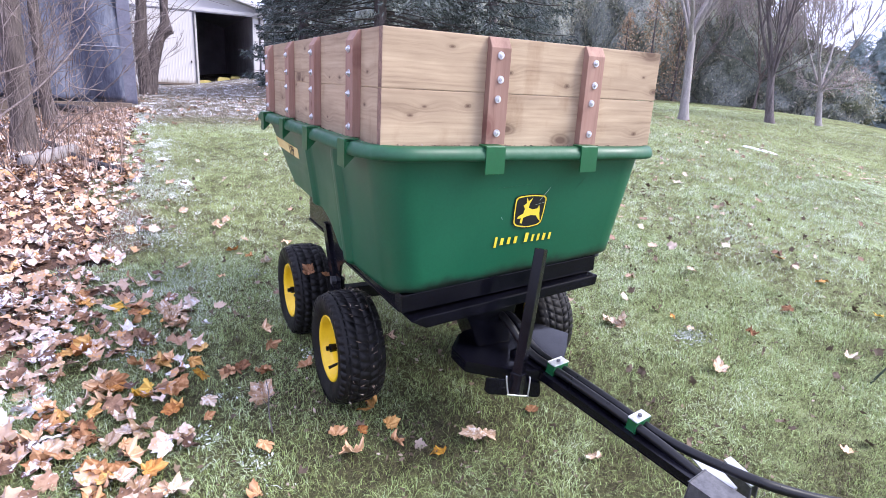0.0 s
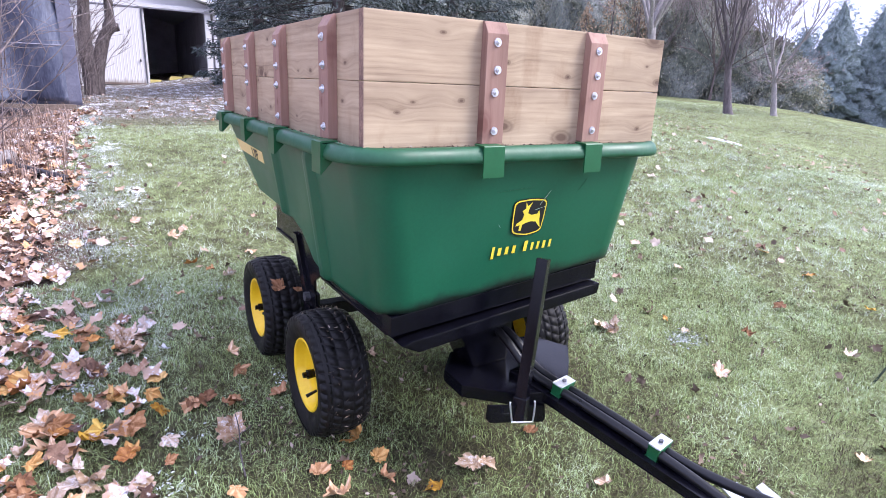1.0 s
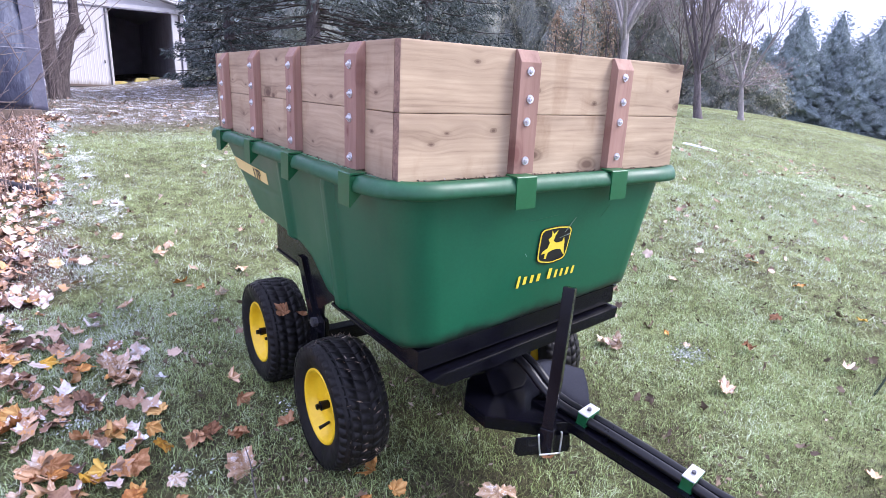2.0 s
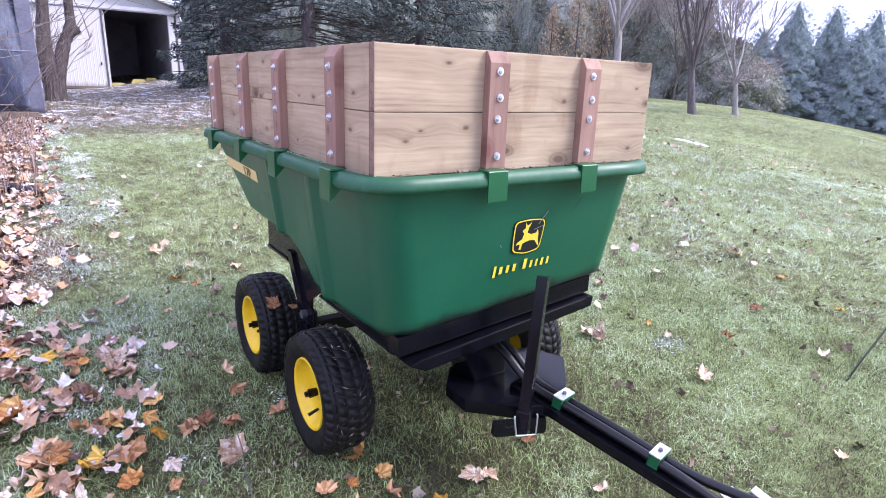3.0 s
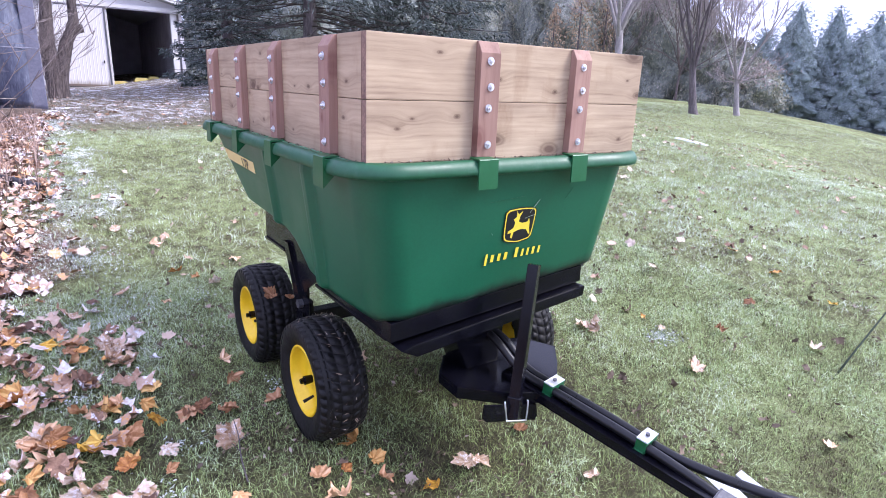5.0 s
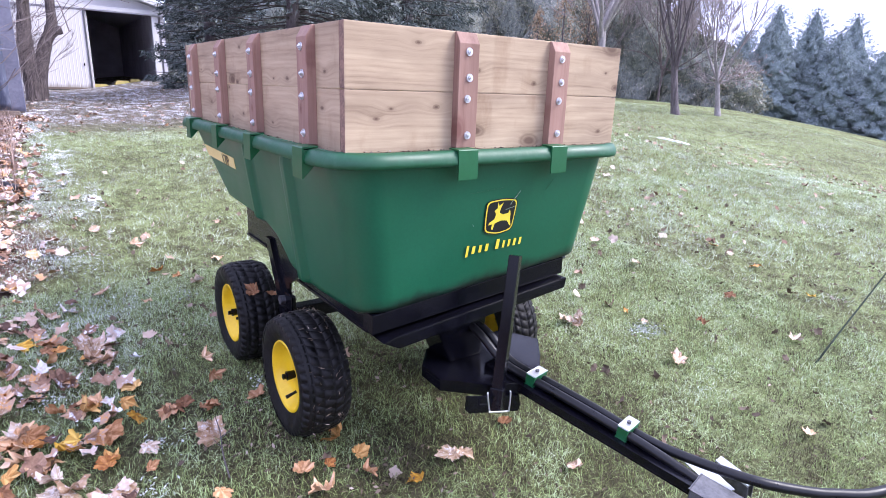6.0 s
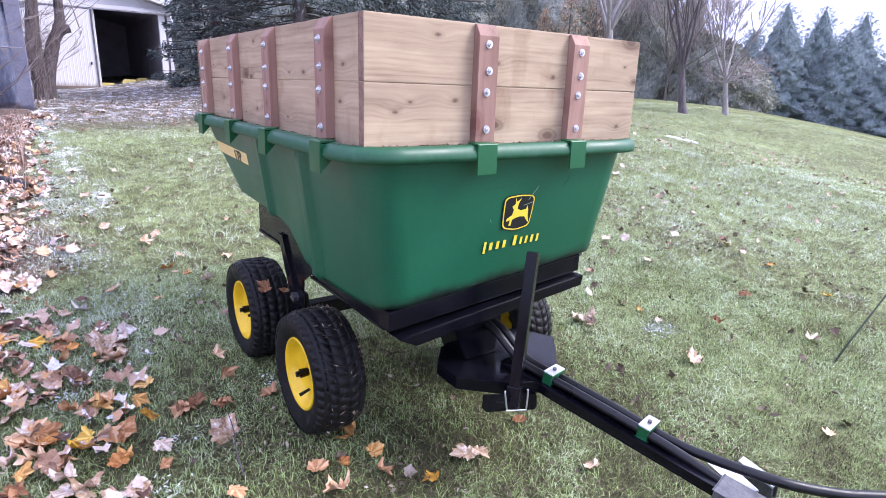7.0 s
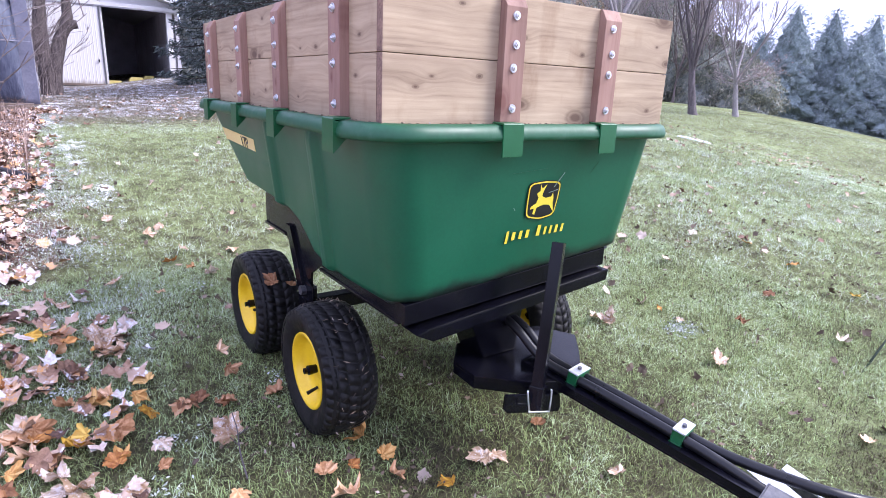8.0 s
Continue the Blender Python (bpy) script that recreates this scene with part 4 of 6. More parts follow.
for s in (0.052, 0.345):
    body = frame_piece("hose_clamp", beam_bm(s - 0.014, s + 0.014, SGN * 0.010 - 0.030, SGN * 0.010 + 0.030, -0.004, 0.029, 0.003), "green plastic hose clamp", M_CLIP)
    part("clamp_plate", beam_bm(s - 0.015, s + 0.015, SGN * 0.010 - 0.031, SGN * 0.010 + 0.031, 0.029, 0.032, 0.001), M_ZINC, body, "bright zinc top plate")
    bm = bmesh.new()
    bmesh.ops.create_cone(bm, cap_ends=True, segments=6, radius1=0.006, radius2=0.006, depth=0.006, matrix=Matrix.Translation(along(s, 0.010 * SGN, 0.035)))
    part("bolt", bm, M_STEEL, body)
clevis = frame_piece("clevis", beam_bm(0.545, 0.70, -0.030 * SGN - 0.036, -0.030 * SGN + 0.036, -0.064, 0.008, 0.004), "grey steel coupling bracket", M_STEEL)
part("pin_bolt", beam_bm(0.575, 0.595, -0.030 * SGN - 0.044, -0.030 * SGN + 0.044, -0.040, -0.022, 0.003), M_STEEL, clevis)
frame_piece("zinc_bracket", prism_bm([(0.690, -0.505), (0.735, -0.530), (0.690, -0.650), (0.640, -0.640)], "z", 0.250, 0.256, 0.001), "bright zinc bracket plate", M_ZINC)
channel = frame_piece("zinc_channel", prism_bm([(0.742, -0.570), (0.772, -0.568), (0.745, -0.668), (0.712, -0.668)], "z", 0.262, 0.267, 0.001), "bright zinc channel bracket", M_ZINC)
part("channel_side", prism_bm([(0.742, -0.570), (0.746, -0.572), (0.716, -0.670), (0.712, -0.668)], "z", 0.222, 0.262, 0.0005), M_STEEL, channel)
part("channel_side", prism_bm([(0.768, -0.568), (0.772, -0.568), (0.745, -0.668), (0.741, -0.668)], "z", 0.222, 0.262, 0.0005), M_STEEL, channel)

# parking stand: a square post pinned in a sleeve, with its foot plate and wire pin
P0, P1 = Vector((0.424, -0.090, 0.318)), Vector((0.494, -0.050, 0.710))
post_dir = (P1 - P0).normalized()
rot = post_dir.to_track_quat("Z", "Y").to_matrix().to_4x4()
bm = box_bm(-0.0155, 0.0155, -0.0155, 0.0155, 0, (P1 - P0).length, 0.003)
bmesh.ops.transform(bm, matrix=Matrix.Translation(P0) @ rot, verts=bm.verts)
stand = frame_piece("stand_post", bm, "black square parking-stand post")
bm = box_bm(-0.019, 0.019, -0.019, 0.019, -0.048, 0.020, 0.003)
bmesh.ops.transform(bm, matrix=Matrix.Translation(P0) @ rot, verts=bm.verts)
part("sleeve", bm, M_BLACK, stand)
part("foot_plate", prism_bm([(0.306, 0.306), (0.310, 0.346), (0.506, 0.292), (0.512, 0.252), (0.504, 0.240), (0.318, 0.292)], "y", -0.096, -0.088, 0.003), M_BLACK, stand, "black steel foot plate turned up")
pin = [(0.366, -0.114, 0.352), (0.364, -0.116, 0.344), (0.372, -0.118, 0.296), (0.377, -0.118, 0.290), (0.440, -0.118, 0.272), (0.446, -0.118, 0.276), (0.450, -0.116, 0.324), (0.448, -0.114, 0.332)]
tube("wire_pin", arc_path(pin, 4), 0.0024, M_ZINC, stand, 8, "bright wire lock pin")

# ---- the wooden side box standing in the rim ----
BX0, BX1, BY0, BY1, BZ0, BZ1 = 0.0, 0.915, 0.0, 1.455, 1.000, 1.280
sidebox = thing("wooden_side_box", (CX, 0.73, BZ0), "weathered cedar-board extension box bolted into the green tub", "side boards")


def in_box(ob):
    ob.parent = sidebox
    ob.matrix_parent_inverse = Matrix.Translation(-sidebox.location)
    return ob


def board(length, height, thick, m, label=""):
    """A plank with eased edges, its length along local x so that the grain follows it; ends in end grain."""
    bm = box_bm(-length / 2, length / 2, -thick / 2, thick / 2, -height / 2, height / 2, 0.003)
    data = bpy.data.meshes.new("board")
    bmesh.ops.recalc_face_normals(bm, faces=bm.faces)
    for f in bm.faces:
        if abs(f.normal.x) > 0.8:
            f.material_index = 1
    bm.to_mesh(data)
    bm.free()
    data.materials.append(M_BOARD)
    data.materials.append(M_ENDGRAIN)
    ob = new("board", data)
    ob["label"] = label
    in_box(ob)
    ob.matrix_basis = m
    return ob


TH, BH = 0.023, 0.1412
for k in range(2):
    z = BZ0 + 0.0715 + k * 0.1422
    board(BX1 - BX0, BH, TH, pose(CX, BY0 + TH / 2, z), "")
    board(BX1 - BX0, BH, TH, pose(CX, BY1 - TH / 2, z, 0, 0, 180), "")
    board(BY1 - BY0 - 2 * TH - 0.002, BH, TH, pose(BX0 + TH / 2, 0.7275, z, 0, 0, -90), "")
    board(BY1 - BY0 - 2 * TH - 0.002, BH, TH, pose(BX1 - TH / 2, 0.7275, z, 0, 0, 90), "")


def hexbolt(parent, x, y, z, turn):
    """A washer and hex head that stand off the batten's face. Local -y looks outward."""
    bm = bmesh.new()
    r = Matrix.Rotation(radians(90), 4, "X")
    bmesh.ops.create_cone(bm, cap_ends=True, segments=20, radius1=0.0100, radius2=0.0095, depth=0.0025, matrix=Matrix.Translation((0, -0.0015, 0)) @ r)
    bmesh.ops.create_cone(bm, cap_ends=True, segments=6, radius1=0.0064, radius2=0.0058, depth=0.0042, matrix=Matrix.Translation((0, -0.0045, 0)) @ r @ Matrix.Rotation(radians(turn), 4, "Z"))
    bmesh.ops.create_cone(bm, cap_ends=True, segments=10, radius1=0.0034, radius2=0.0026, depth=0.003, matrix=Matrix.Translation((0, -0.0075, 0)) @ r)
    ob = part("bolt", bm, M_ZINC, parent, "zinc bolt with washer")
    ob.location = (x, y, z)
    return ob


def batten(m, heights, slide=0.0, clip=True, gap_web=False):
    """An upright batten with a sloped top, four bolts and a green strap that hooks over the lip. Local -y looks outward, z from the box's foot."""
    t, w, h = 0.023, 0.060, 0.283
    prof = [(0.0, 0.010), (-t, 0.010), (-t, h - 0.026), (-t + 0.016, h), (0.0, h)]
    ob = in_box(part("batten", prism_bm(prof, "x", -w / 2, w / 2, 0.0015), None, None, "reddish-brown wooden batten"))
    ob.data.materials.append(M_BATTENZ)
    ob.matrix_basis = m
    for k, z in enumerate(heights):
        hexbolt(ob, 0.002 * (-1) ** k, -t, z, 17 * k)
    if clip:
        prof = [(-0.016, 0.0098), (-0.055, 0.0090), (-0.0575, 0.0065), (-0.0585, -0.066), (-0.0545, -0.066), (-0.0535, 0.0050), (-0.016, 0.0066)]
        strap = part("lip_strap", prism_bm(prof, "x", slide - 0.030, slide + 0.030, 0.0006), M_CLIP, ob, "green painted steel strap over the lip")
        # Webs added here put the dark, shaded gap beside each strap into the shape.
        if gap_web:
            for x in (slide - 0.030, slide + 0.026):
                part("gap_web", prism_bm([(-0.0545, 0.002), (-0.0545, -0.064), (-0.012, -0.020), (-0.012, 0.002)], "x", x, x + 0.004, 0.0), M_CLIP, strap)
    return ob


def upright_wood():
    """The batten's wood, its grain upright."""
    m = wood("red_batten_upright", (0.375, 0.238, 0.185), (0.325, 0.196, 0.152), (0.20, 0.105, 0.08), (0.16, 0.07, 0.055), ring=12.0, smears=0.5)
    nodes, links = m.node_tree.nodes, m.node_tree.links
    tc = [k for k in nodes if k.bl_idname == "ShaderNodeTexCoord"][0]
    mp = nodes.new("ShaderNodeMapping")
    mp.inputs["Rotation"].default_value = (0, radians(90), 0)
    for lk in list(tc.outputs["Object"].links):
        to = lk.to_socket
        links.remove(lk)
        links.new(mp.outputs["Vector"], to)
    links.new(tc.outputs["Object"], mp.inputs["Vector"])
    return m


M_BATTENZ = upright_wood()
FRONT_H, SIDE_H = (0.040, 0.128, 0.178, 0.238), (0.036, 0.122, 0.174, 0.235)
for x in (0.322, 0.643):
    batten(pose(x, BY0, BZ0), FRONT_H, -0.016)
for x in (0.272, 0.593):
    batten(pose(x, BY1, BZ0, 0, 0, 180), FRONT_H)
for y in (0.178, 0.560, 0.914, 1.284):
    batten(pose(BX0, y, BZ0, 0, 0, -90), SIDE_H, 0.040, True, True)
    batten(pose(BX1, y, BZ0, 0, 0, 90), SIDE_H, -0.040, True, True)


# leaf crumbs and dirt lodged between the box and the lip
cr = np.random.default_rng(52)
ends = np.concatenate([np.stack([cr.uniform(0.01, 0.90, 170), np.full(170, -0.006)], -1), np.stack([np.full(150, -0.006), cr.uniform(0.01, 1.40, 150)], -1)])
bits = np.column_stack([ends + cr.normal(0, 0.0025, ends.shape), cr.uniform(1.002, 1.006, len(ends))])
v, q = flakes(bits, 0.0036, cr, 0.7, 2.2)
crumbs = soup("leaf_crumbs", v, q, M_DEBRIS)
tagged(crumbs, "dark leaf crumbs lodged along the tub's lip", "debris", "", "stuff")


# ---- the barn at the end of the drive ----
def house_part(name, bm, material, parent, label=""):
    ob = part(name, bm, material, None, label)
    ob.parent = parent
    ob.matrix_parent_inverse = Matrix.Translation(-parent.location)
    return ob


BARN_Y, BARN_Z = 19.2, gz(1.0, 19.2) - 0.02
barn = thing("barn", (1.0, BARN_Y, BARN_Z), "white metal-clad barn with a dark open sliding doorway", "barn")
OX0, OX1, OH = 1.20, 2.98, 2.24        # the doorway
EAVE = BARN_Z + 2.40


def ribbed(x0, x1, z0, z1, y, pitch=0.10):
    """Vertical ribbed sheet metal, 12 mm deep."""
    bm = bmesh.new()
    xs, ys, x = [], [], x0
    while x < x1 - 1e-6:
        for dx, dy in ((0.0, 0.0), (0.070, 0.0), (0.074, -0.005), (0.082, -0.005)):
            if x + dx <= x1:
                xs.append(x + dx)
                ys.append(y + dy)
        x += pitch
    xs.append(x1)
    ys.append(y)
    rows = [[bm.verts.new((a, b + o, z)) for a, b in zip(xs, ys)] for z, o in ((z0, 0), (z1, 0), (z1, 0.10), (z0, 0.10))]
    for r, q in zip(rows, rows[1:] + rows[:1]):
        for i in range(len(xs) - 1):
            bm.faces.new((r[i], r[i + 1], q[i + 1], q[i]))
    return bm


house_part("wall", ribbed(-4.2, OX0, BARN_Z - 0.3, BARN_Z + OH, BARN_Y), M_WHITE, barn)
house_part("wall", ribbed(OX1, 3.16, BARN_Z - 0.3, BARN_Z + OH, BARN_Y), M_WHITE, barn)
gable = prism_bm([(-4.2, BARN_Z + OH), (3.24, BARN_Z + OH), (3.24, EAVE), (-0.5, EAVE + 1.05), (-4.2, EAVE)], "y", BARN_Y + 0.02, BARN_Y + 0.12)
house_part("gable_wall", gable, M_WHITE, barn)
house_part("door_track", box_bm(-1.2, 3.3, BARN_Y - 0.14, BARN_Y, BARN_Z + OH - 0.015, BARN_Z + OH + 0.09, 0.01), M_WHITE, barn, "white boxed door track")
house_part("drip_edge", box_bm(-1.2, 3.3, BARN_Y - 0.10, BARN_Y - 0.02, BARN_Z + OH - 0.045, BARN_Z + OH - 0.017, 0.003), M_BARNIN, barn)
for x in (OX0 - 0.02, OX1):
    house_part("door_post", box_bm(x, x + 0.10, BARN_Y - 0.03, BARN_Y + 0.14, BARN_Z, BARN_Z + OH - 0.05, 0.005), M_WHITE if x > 1 else M_OLDWOOD, barn)
for x in (-4.3, 3.24):
    house_part("side_wall", box_bm(x, x + 0.1, BARN_Y + 0.1, BARN_Y + 9, BARN_Z, EAVE), M_BARNIN, barn)
house_part("back_wall", box_bm(-4.3, 3.34, BARN_Y + 9, BARN_Y + 9.1, BARN_Z, EAVE + 1.0), M_BARNIN, barn)
house_part("barn_floor", box_bm(-4.2, 3.24, BARN_Y + 0.15, BARN_Y + 9, BARN_Z - 0.05, BARN_Z + 0.03), M_BARNIN, barn)
for x in (-4.6, 3.55):
    prof = [(x, EAVE - 0.07), (-0.5, EAVE + 1.07), (-0.5, EAVE + 1.17), (x, EAVE + 0.03)]
    house_part("roof", prism_bm(prof, "y", BARN_Y - 0.35, BARN_Y + 9.3), M_WHITE, barn, "pale sheet-metal roof")


def door_material():
    """White sheet with mud splashed up its foot in uneven streaks."""
    m, n, l, b = shader("splashed_white_door")
    tc = n.new("ShaderNodeTexCoord").outputs["Object"]
    sep = n.new("ShaderNodeSeparateXYZ")
    l.new(tc, sep.inputs[0])
    st = noise_node(n, l, tc, 14.0, 3, 0.6, (1, 1, 0.05))
    br = noise_node(n, l, tc, 2.0, 4, 0.6)
    ad = n.new("ShaderNodeMath")
    ad.operation = "MULTIPLY_ADD"
    ad.inputs[1].default_value = 0.55
    l.new(st.outputs["Fac"], ad.inputs[0])
    mr = n.new("ShaderNodeMapRange")
    mr.inputs["From Min"].default_value, mr.inputs["From Max"].default_value = 0.0, 0.28
    mr.inputs["To Min"].default_value, mr.inputs["To Max"].default_value = 0.42, 0.0
    l.new(sep.outputs["Z"], mr.inputs["Value"])
    l.new(mr.outputs["Result"], ad.inputs[2])
    r = ramp(n, [(0.44, (0.60, 0.575, 0.57)), (0.66, (0.27, 0.23, 0.19))])
    l.new(ad.outputs[0], r.inputs["Fac"])
    l.new(r.outputs["Color"], b.inputs["Base Color"])
    b.inputs["Roughness"].default_value = 0.55
    add_bump(n, l, b, br.outputs["Fac"], 0.1, 0.01)
    return m


slide_door = thing("sliding_door", (0.52, BARN_Y - 0.1, BARN_Z), "white sliding barn door pushed open, mud-splashed along its foot", "barn door")
bm = ribbed(-0.70, 0.66, 0.05, OH - 0.06, 0.0, 0.09)
part("door_panel", bm, door_material(), slide_door)
part("door_frame", box_bm(0.655, 0.70, -0.02, 0.06, 0.04, OH - 0.05, 0.004), M_STEEL, slide_door, "dark metal edge")
part("bottom_rail", box_bm(-0.70, 0.70, -0.02, 0.06, -0.01, 0.05, 0.004), M_OLDWOOD, slide_door, "dark bottom rail")
bm = box_bm(0.535, 0.565, -0.05, -0.012, 0.66, 0.74, 0.005)
part("handle", bm, M_BLACK, slide_door, "dark pull handle")

M_DULLYELLOW = surface("dusty_yellow_paint", (0.50, 0.42, 0.12), (0.66, 0.56, 0.2), 10.0, 60.0, (0.5, 0.7), 0, 0.1)
for x, w, h, d in ((1.45, 0.46, 0.13, 0.5), (2.08, 0.42, 0.25, 0.6), (2.48, 0.34, 0.30, 0.9)):
    deck = thing("mower_deck", (x, BARN_Y + d, BARN_Z + 0.03), "dusty yellow machine cover on the barn floor", "machine part", "machines in the barn")
    part("shell", prism_bm([(-w / 2, 0.03), (w / 2, 0.03), (w / 2, h * 0.6), (w * 0.36, h), (-w * 0.36, h), (-w / 2, h * 0.6)], "y", -0.15, 0.15, 0.012), M_DULLYELLOW, deck)
    for s in (-1, 1):
        bm = bmesh.new()
        bmesh.ops.create_cone(bm, cap_ends=True, segments=14, radius1=0.05, radius2=0.05, depth=0.05, matrix=Matrix.Translation((s * w * 0.4, -0.12, 0.05)) @ Matrix.Rotation(radians(90), 4, "Y"))
        part("caster", bm, M_RUBBER, deck)

plank = part("white_plank", box_bm(-0.075, 0.075, -0.02, 0.02, 0, 1.45, 0.004), M_WHITE)
plank.matrix_world = pose(-0.60, 11.6, gz(-0.60, 11.6), 0, 1.0, 0)
tagged(plank, "weathered white plank standing upright by the trees", "plank")

# ---- the tarp-covered shelter ----
shelter = thing("tarp_shelter", (-3.4, 8.4, gz(-1.2, 8.3)), "grey-blue tarpaulin shelter, its foot on old timbers", "shelter")
SZ = gz(-1.2, 8.3)


def drape(x0, x1, z0, z1, y, seed, nx=60, nz=40, amp=0.05):
    """A hanging sheet with folds, 4 mm thick."""
    r = np.random.default_rng(seed)
    xs, zs = np.linspace(x0, x1, nx), np.linspace(z0, z1, nz)
    X, Z = np.meshgrid(xs, zs, indexing="ij")
    Y = np.zeros_like(X) + y
    for k in range(9):
        fx, fz, ph = r.uniform(1.5, 9), r.uniform(-2.0, 2.0), r.uniform(0, 6.3)
        Y += amp * r.uniform(0.15, 0.4) * np.sin(X * fx + Z * fz + ph) * (1.1 - 0.5 * (Z - z0) / (z1 - z0))
    v = np.stack([X, Y, Z], -1).reshape(-1, 3)
    i = np.arange(nx * nz).reshape(nx, nz)
    q = np.stack([i[:-1, :-1], i[1:, :-1], i[1:, 1:], i[:-1, 1:]], -1).reshape(-1, 4)
    return v, q


def sheet(name, args, material, label=""):
    v, q = drape(*args)
    ob = soup(name, v, q, material, None, label, True)
    ob.modifiers.new("thickness", "SOLIDIFY").thickness = 0.004
    ob.parent = shelter
    ob.matrix_parent_inverse = Matrix.Translation(-shelter.location)
    return ob


sheet("tarp", (-6.4, -0.68, SZ + 0.20, SZ + 2.9, 8.10, 5, 90, 50, 0.11), M_TARP)
sheet("corner_sheet", (-0.69, -0.53, SZ + 0.15, SZ + 2.9, 8.06, 6, 16, 40, 0.04), M_SHEET, "pale plastic sheet at the corner")
bm = box_bm(-6.4, -0.62, 8.2, 10.6, SZ + 0.1, SZ + 2.85, 0.1)
house_part("inner_frame", bm, M_TARP, shelter)
for x in (-1.8, -3.2):
    house_part("corner_post", box_bm(x, x + 0.05, 8.02, 8.09, SZ - 0.03, SZ + 2.9, 0.004), M_OLDWOOD, shelter)
house_part("foot_timber", box_bm(-6.4, -0.60, 8.0, 8.12, SZ - 0.02, SZ + 0.16, 0.01), M_OLDWOOD, shelter, "old foot timber")
for z in (0.9, 1.75):
    tube_ob = tube("rope", [(-6.4, 8.03, SZ + z), (-4, 8.02, SZ + z - 0.03), (-2.2, 8.03, SZ + z - 0.01), (-0.55, 8.02, SZ + z)], 0.008, M_SHEET, None, 6, "pale rope round the tarp")
    tube_ob.parent = shelter
    tube_ob.matrix_parent_inverse = Matrix.Translation(-shelter.location)


# ---- bare trees ----
def limb_paths(base, direction, length, radius, rnd, depth, out, wob=0.10, lift=0.12, kids=(3, 5), spread=0.6, start=0.35):
    """Tapering, forking limbs. Collects (points, radii, depth)."""
    n = 6 if depth else 5
    p, d = Vector(base), Vector(direction).normalized()
    pts, rad = [tuple(p)], [radius]
    for k in range(1, n + 1):
        d = (d + Vector((rnd.gauss(0, wob), rnd.gauss(0, wob), rnd.gauss(0, wob * 0.5) + lift * 0.25))).normalized()
        p = p + d * length / n
        pts.append(tuple(p))
        rad.append(radius * (1 - 0.72 * k / n))
    out.append((pts, rad, depth))
    if depth <= 0:
        return
    for k in range(rnd.randint(*kids)):
        f = rnd.uniform(start, 1.0) * n
        i = min(int(f), n - 1)
        at = Vector(pts[i]).lerp(Vector(pts[i + 1]), f - i)
        axis = Vector((rnd.gauss(0, 1), rnd.gauss(0, 1), rnd.gauss(0, 0.4))).normalized()
        nd = (d + axis * spread * rnd.uniform(0.6, 1.3) + Vector((0, 0, lift))).normalized()
        limb_paths(at, nd, length * rnd.uniform(0.45, 0.72), max(0.004, rad[i] * 0.62), rnd, depth - 1, out, wob, lift, kids, spread, 0.2)


def bare_tree(x, y, trunk_h, r, bark, label, seed, lean=(0, 0), stems=5, stem_len=2.4, spread=0.5, depth=3, stem_angle=0.55, kids=(3, 5), leafy=0, twig=None, fine=0.0045, slim=1.0, low=0):
    rnd = random.Random(seed)
    z = gz(x, y) - 0.05
    t = thing("bare_tree", (x, y, z), label, "tree", "leafless trees")
    n = 10
    pts = [(lean[0] * k / n + rnd.gauss(0, 0.004), lean[1] * k / n + rnd.gauss(0, 0.004), trunk_h * k / n) for k in range(n + 1)]
    rad = [r * (1.0 + 0.5 * math.exp(-k * 1.2) - 0.028 * k) for k in range(n + 1)]
    v, q = tube_arrays(pts, rad, 14)
    v = np.array(v)
    v[:, :2] += np.random.default_rng(seed).normal(0, r * 0.035, (len(v), 2))
    soup("trunk", v, q, bark, t, "", True)
    out = []
    for k in range(stems):
        a = 2 * math.pi * (k + rnd.uniform(-0.3, 0.3)) / stems
        h = trunk_h * rnd.uniform(0.80, 1.0) if k else trunk_h
        at = (lean[0] * h / trunk_h, lean[1] * h / trunk_h, h - 0.03)
        sp = stem_angle * rnd.uniform(0.5, 1.2)
        limb_paths(at, (math.cos(a) * sp, math.sin(a) * sp, 1.0), stem_len * rnd.uniform(0.75, 1.15), r * slim * rnd.uniform(0.42, 0.6), rnd, depth, out, 0.09, 0.14, kids, spread)
    skirt = []
    for k in range(low):
        a = 2.4 * k + rnd.uniform(-0.3, 0.3)
        h = trunk_h * rnd.uniform(0.82, 1.0)
        limb_paths((lean[0] * h / trunk_h, lean[1] * h / trunk_h, h), (math.cos(a), math.sin(a), rnd.uniform(0.0, 0.5)), stem_len * rnd.uniform(0.22, 0.42), r * 0.20, rnd, 2, skirt, 0.12, 0.06, (3, 5), 0.7)
    out += [(p, rr, d - 1) for p, rr, d in skirt]
    big = [tube_arrays(p, rr, 7) for p, rr, d in out if d >= depth - 1]
    small = [tube_arrays(p, [max(fine, s) for s in rr], 3) for p, rr, d in out if d < depth - 1]
    soup("branchwork", *join_tubes(big), bark, t, "", True)
    if small:
        soup("twigwork", *join_tubes(small), twig or M_TWIGPALE, t)
    if leafy:
        rg = np.random.default_rng(seed)
        tips = np.array([o for p, rr, d in skirt for o in p[2:] if o[0] - o[1] > -0.05])
        c = tips[rg.integers(0, len(tips), leafy)] + rg.normal(0, 0.10, (leafy, 3))
        soup("withered_leaves", *flakes(c, 0.030, rg), M_PINKLEAF, t, "few withered pinkish leaves")
    return t


bare_tree(9.15, 6.88, 1.78, 0.088, M_BARKPALE, "tall leafless maple with smooth grey trunk on the lawn", 11, (-0.03, 0.10), 7, 2.4, 0.6, 4, 0.6, (3, 4))
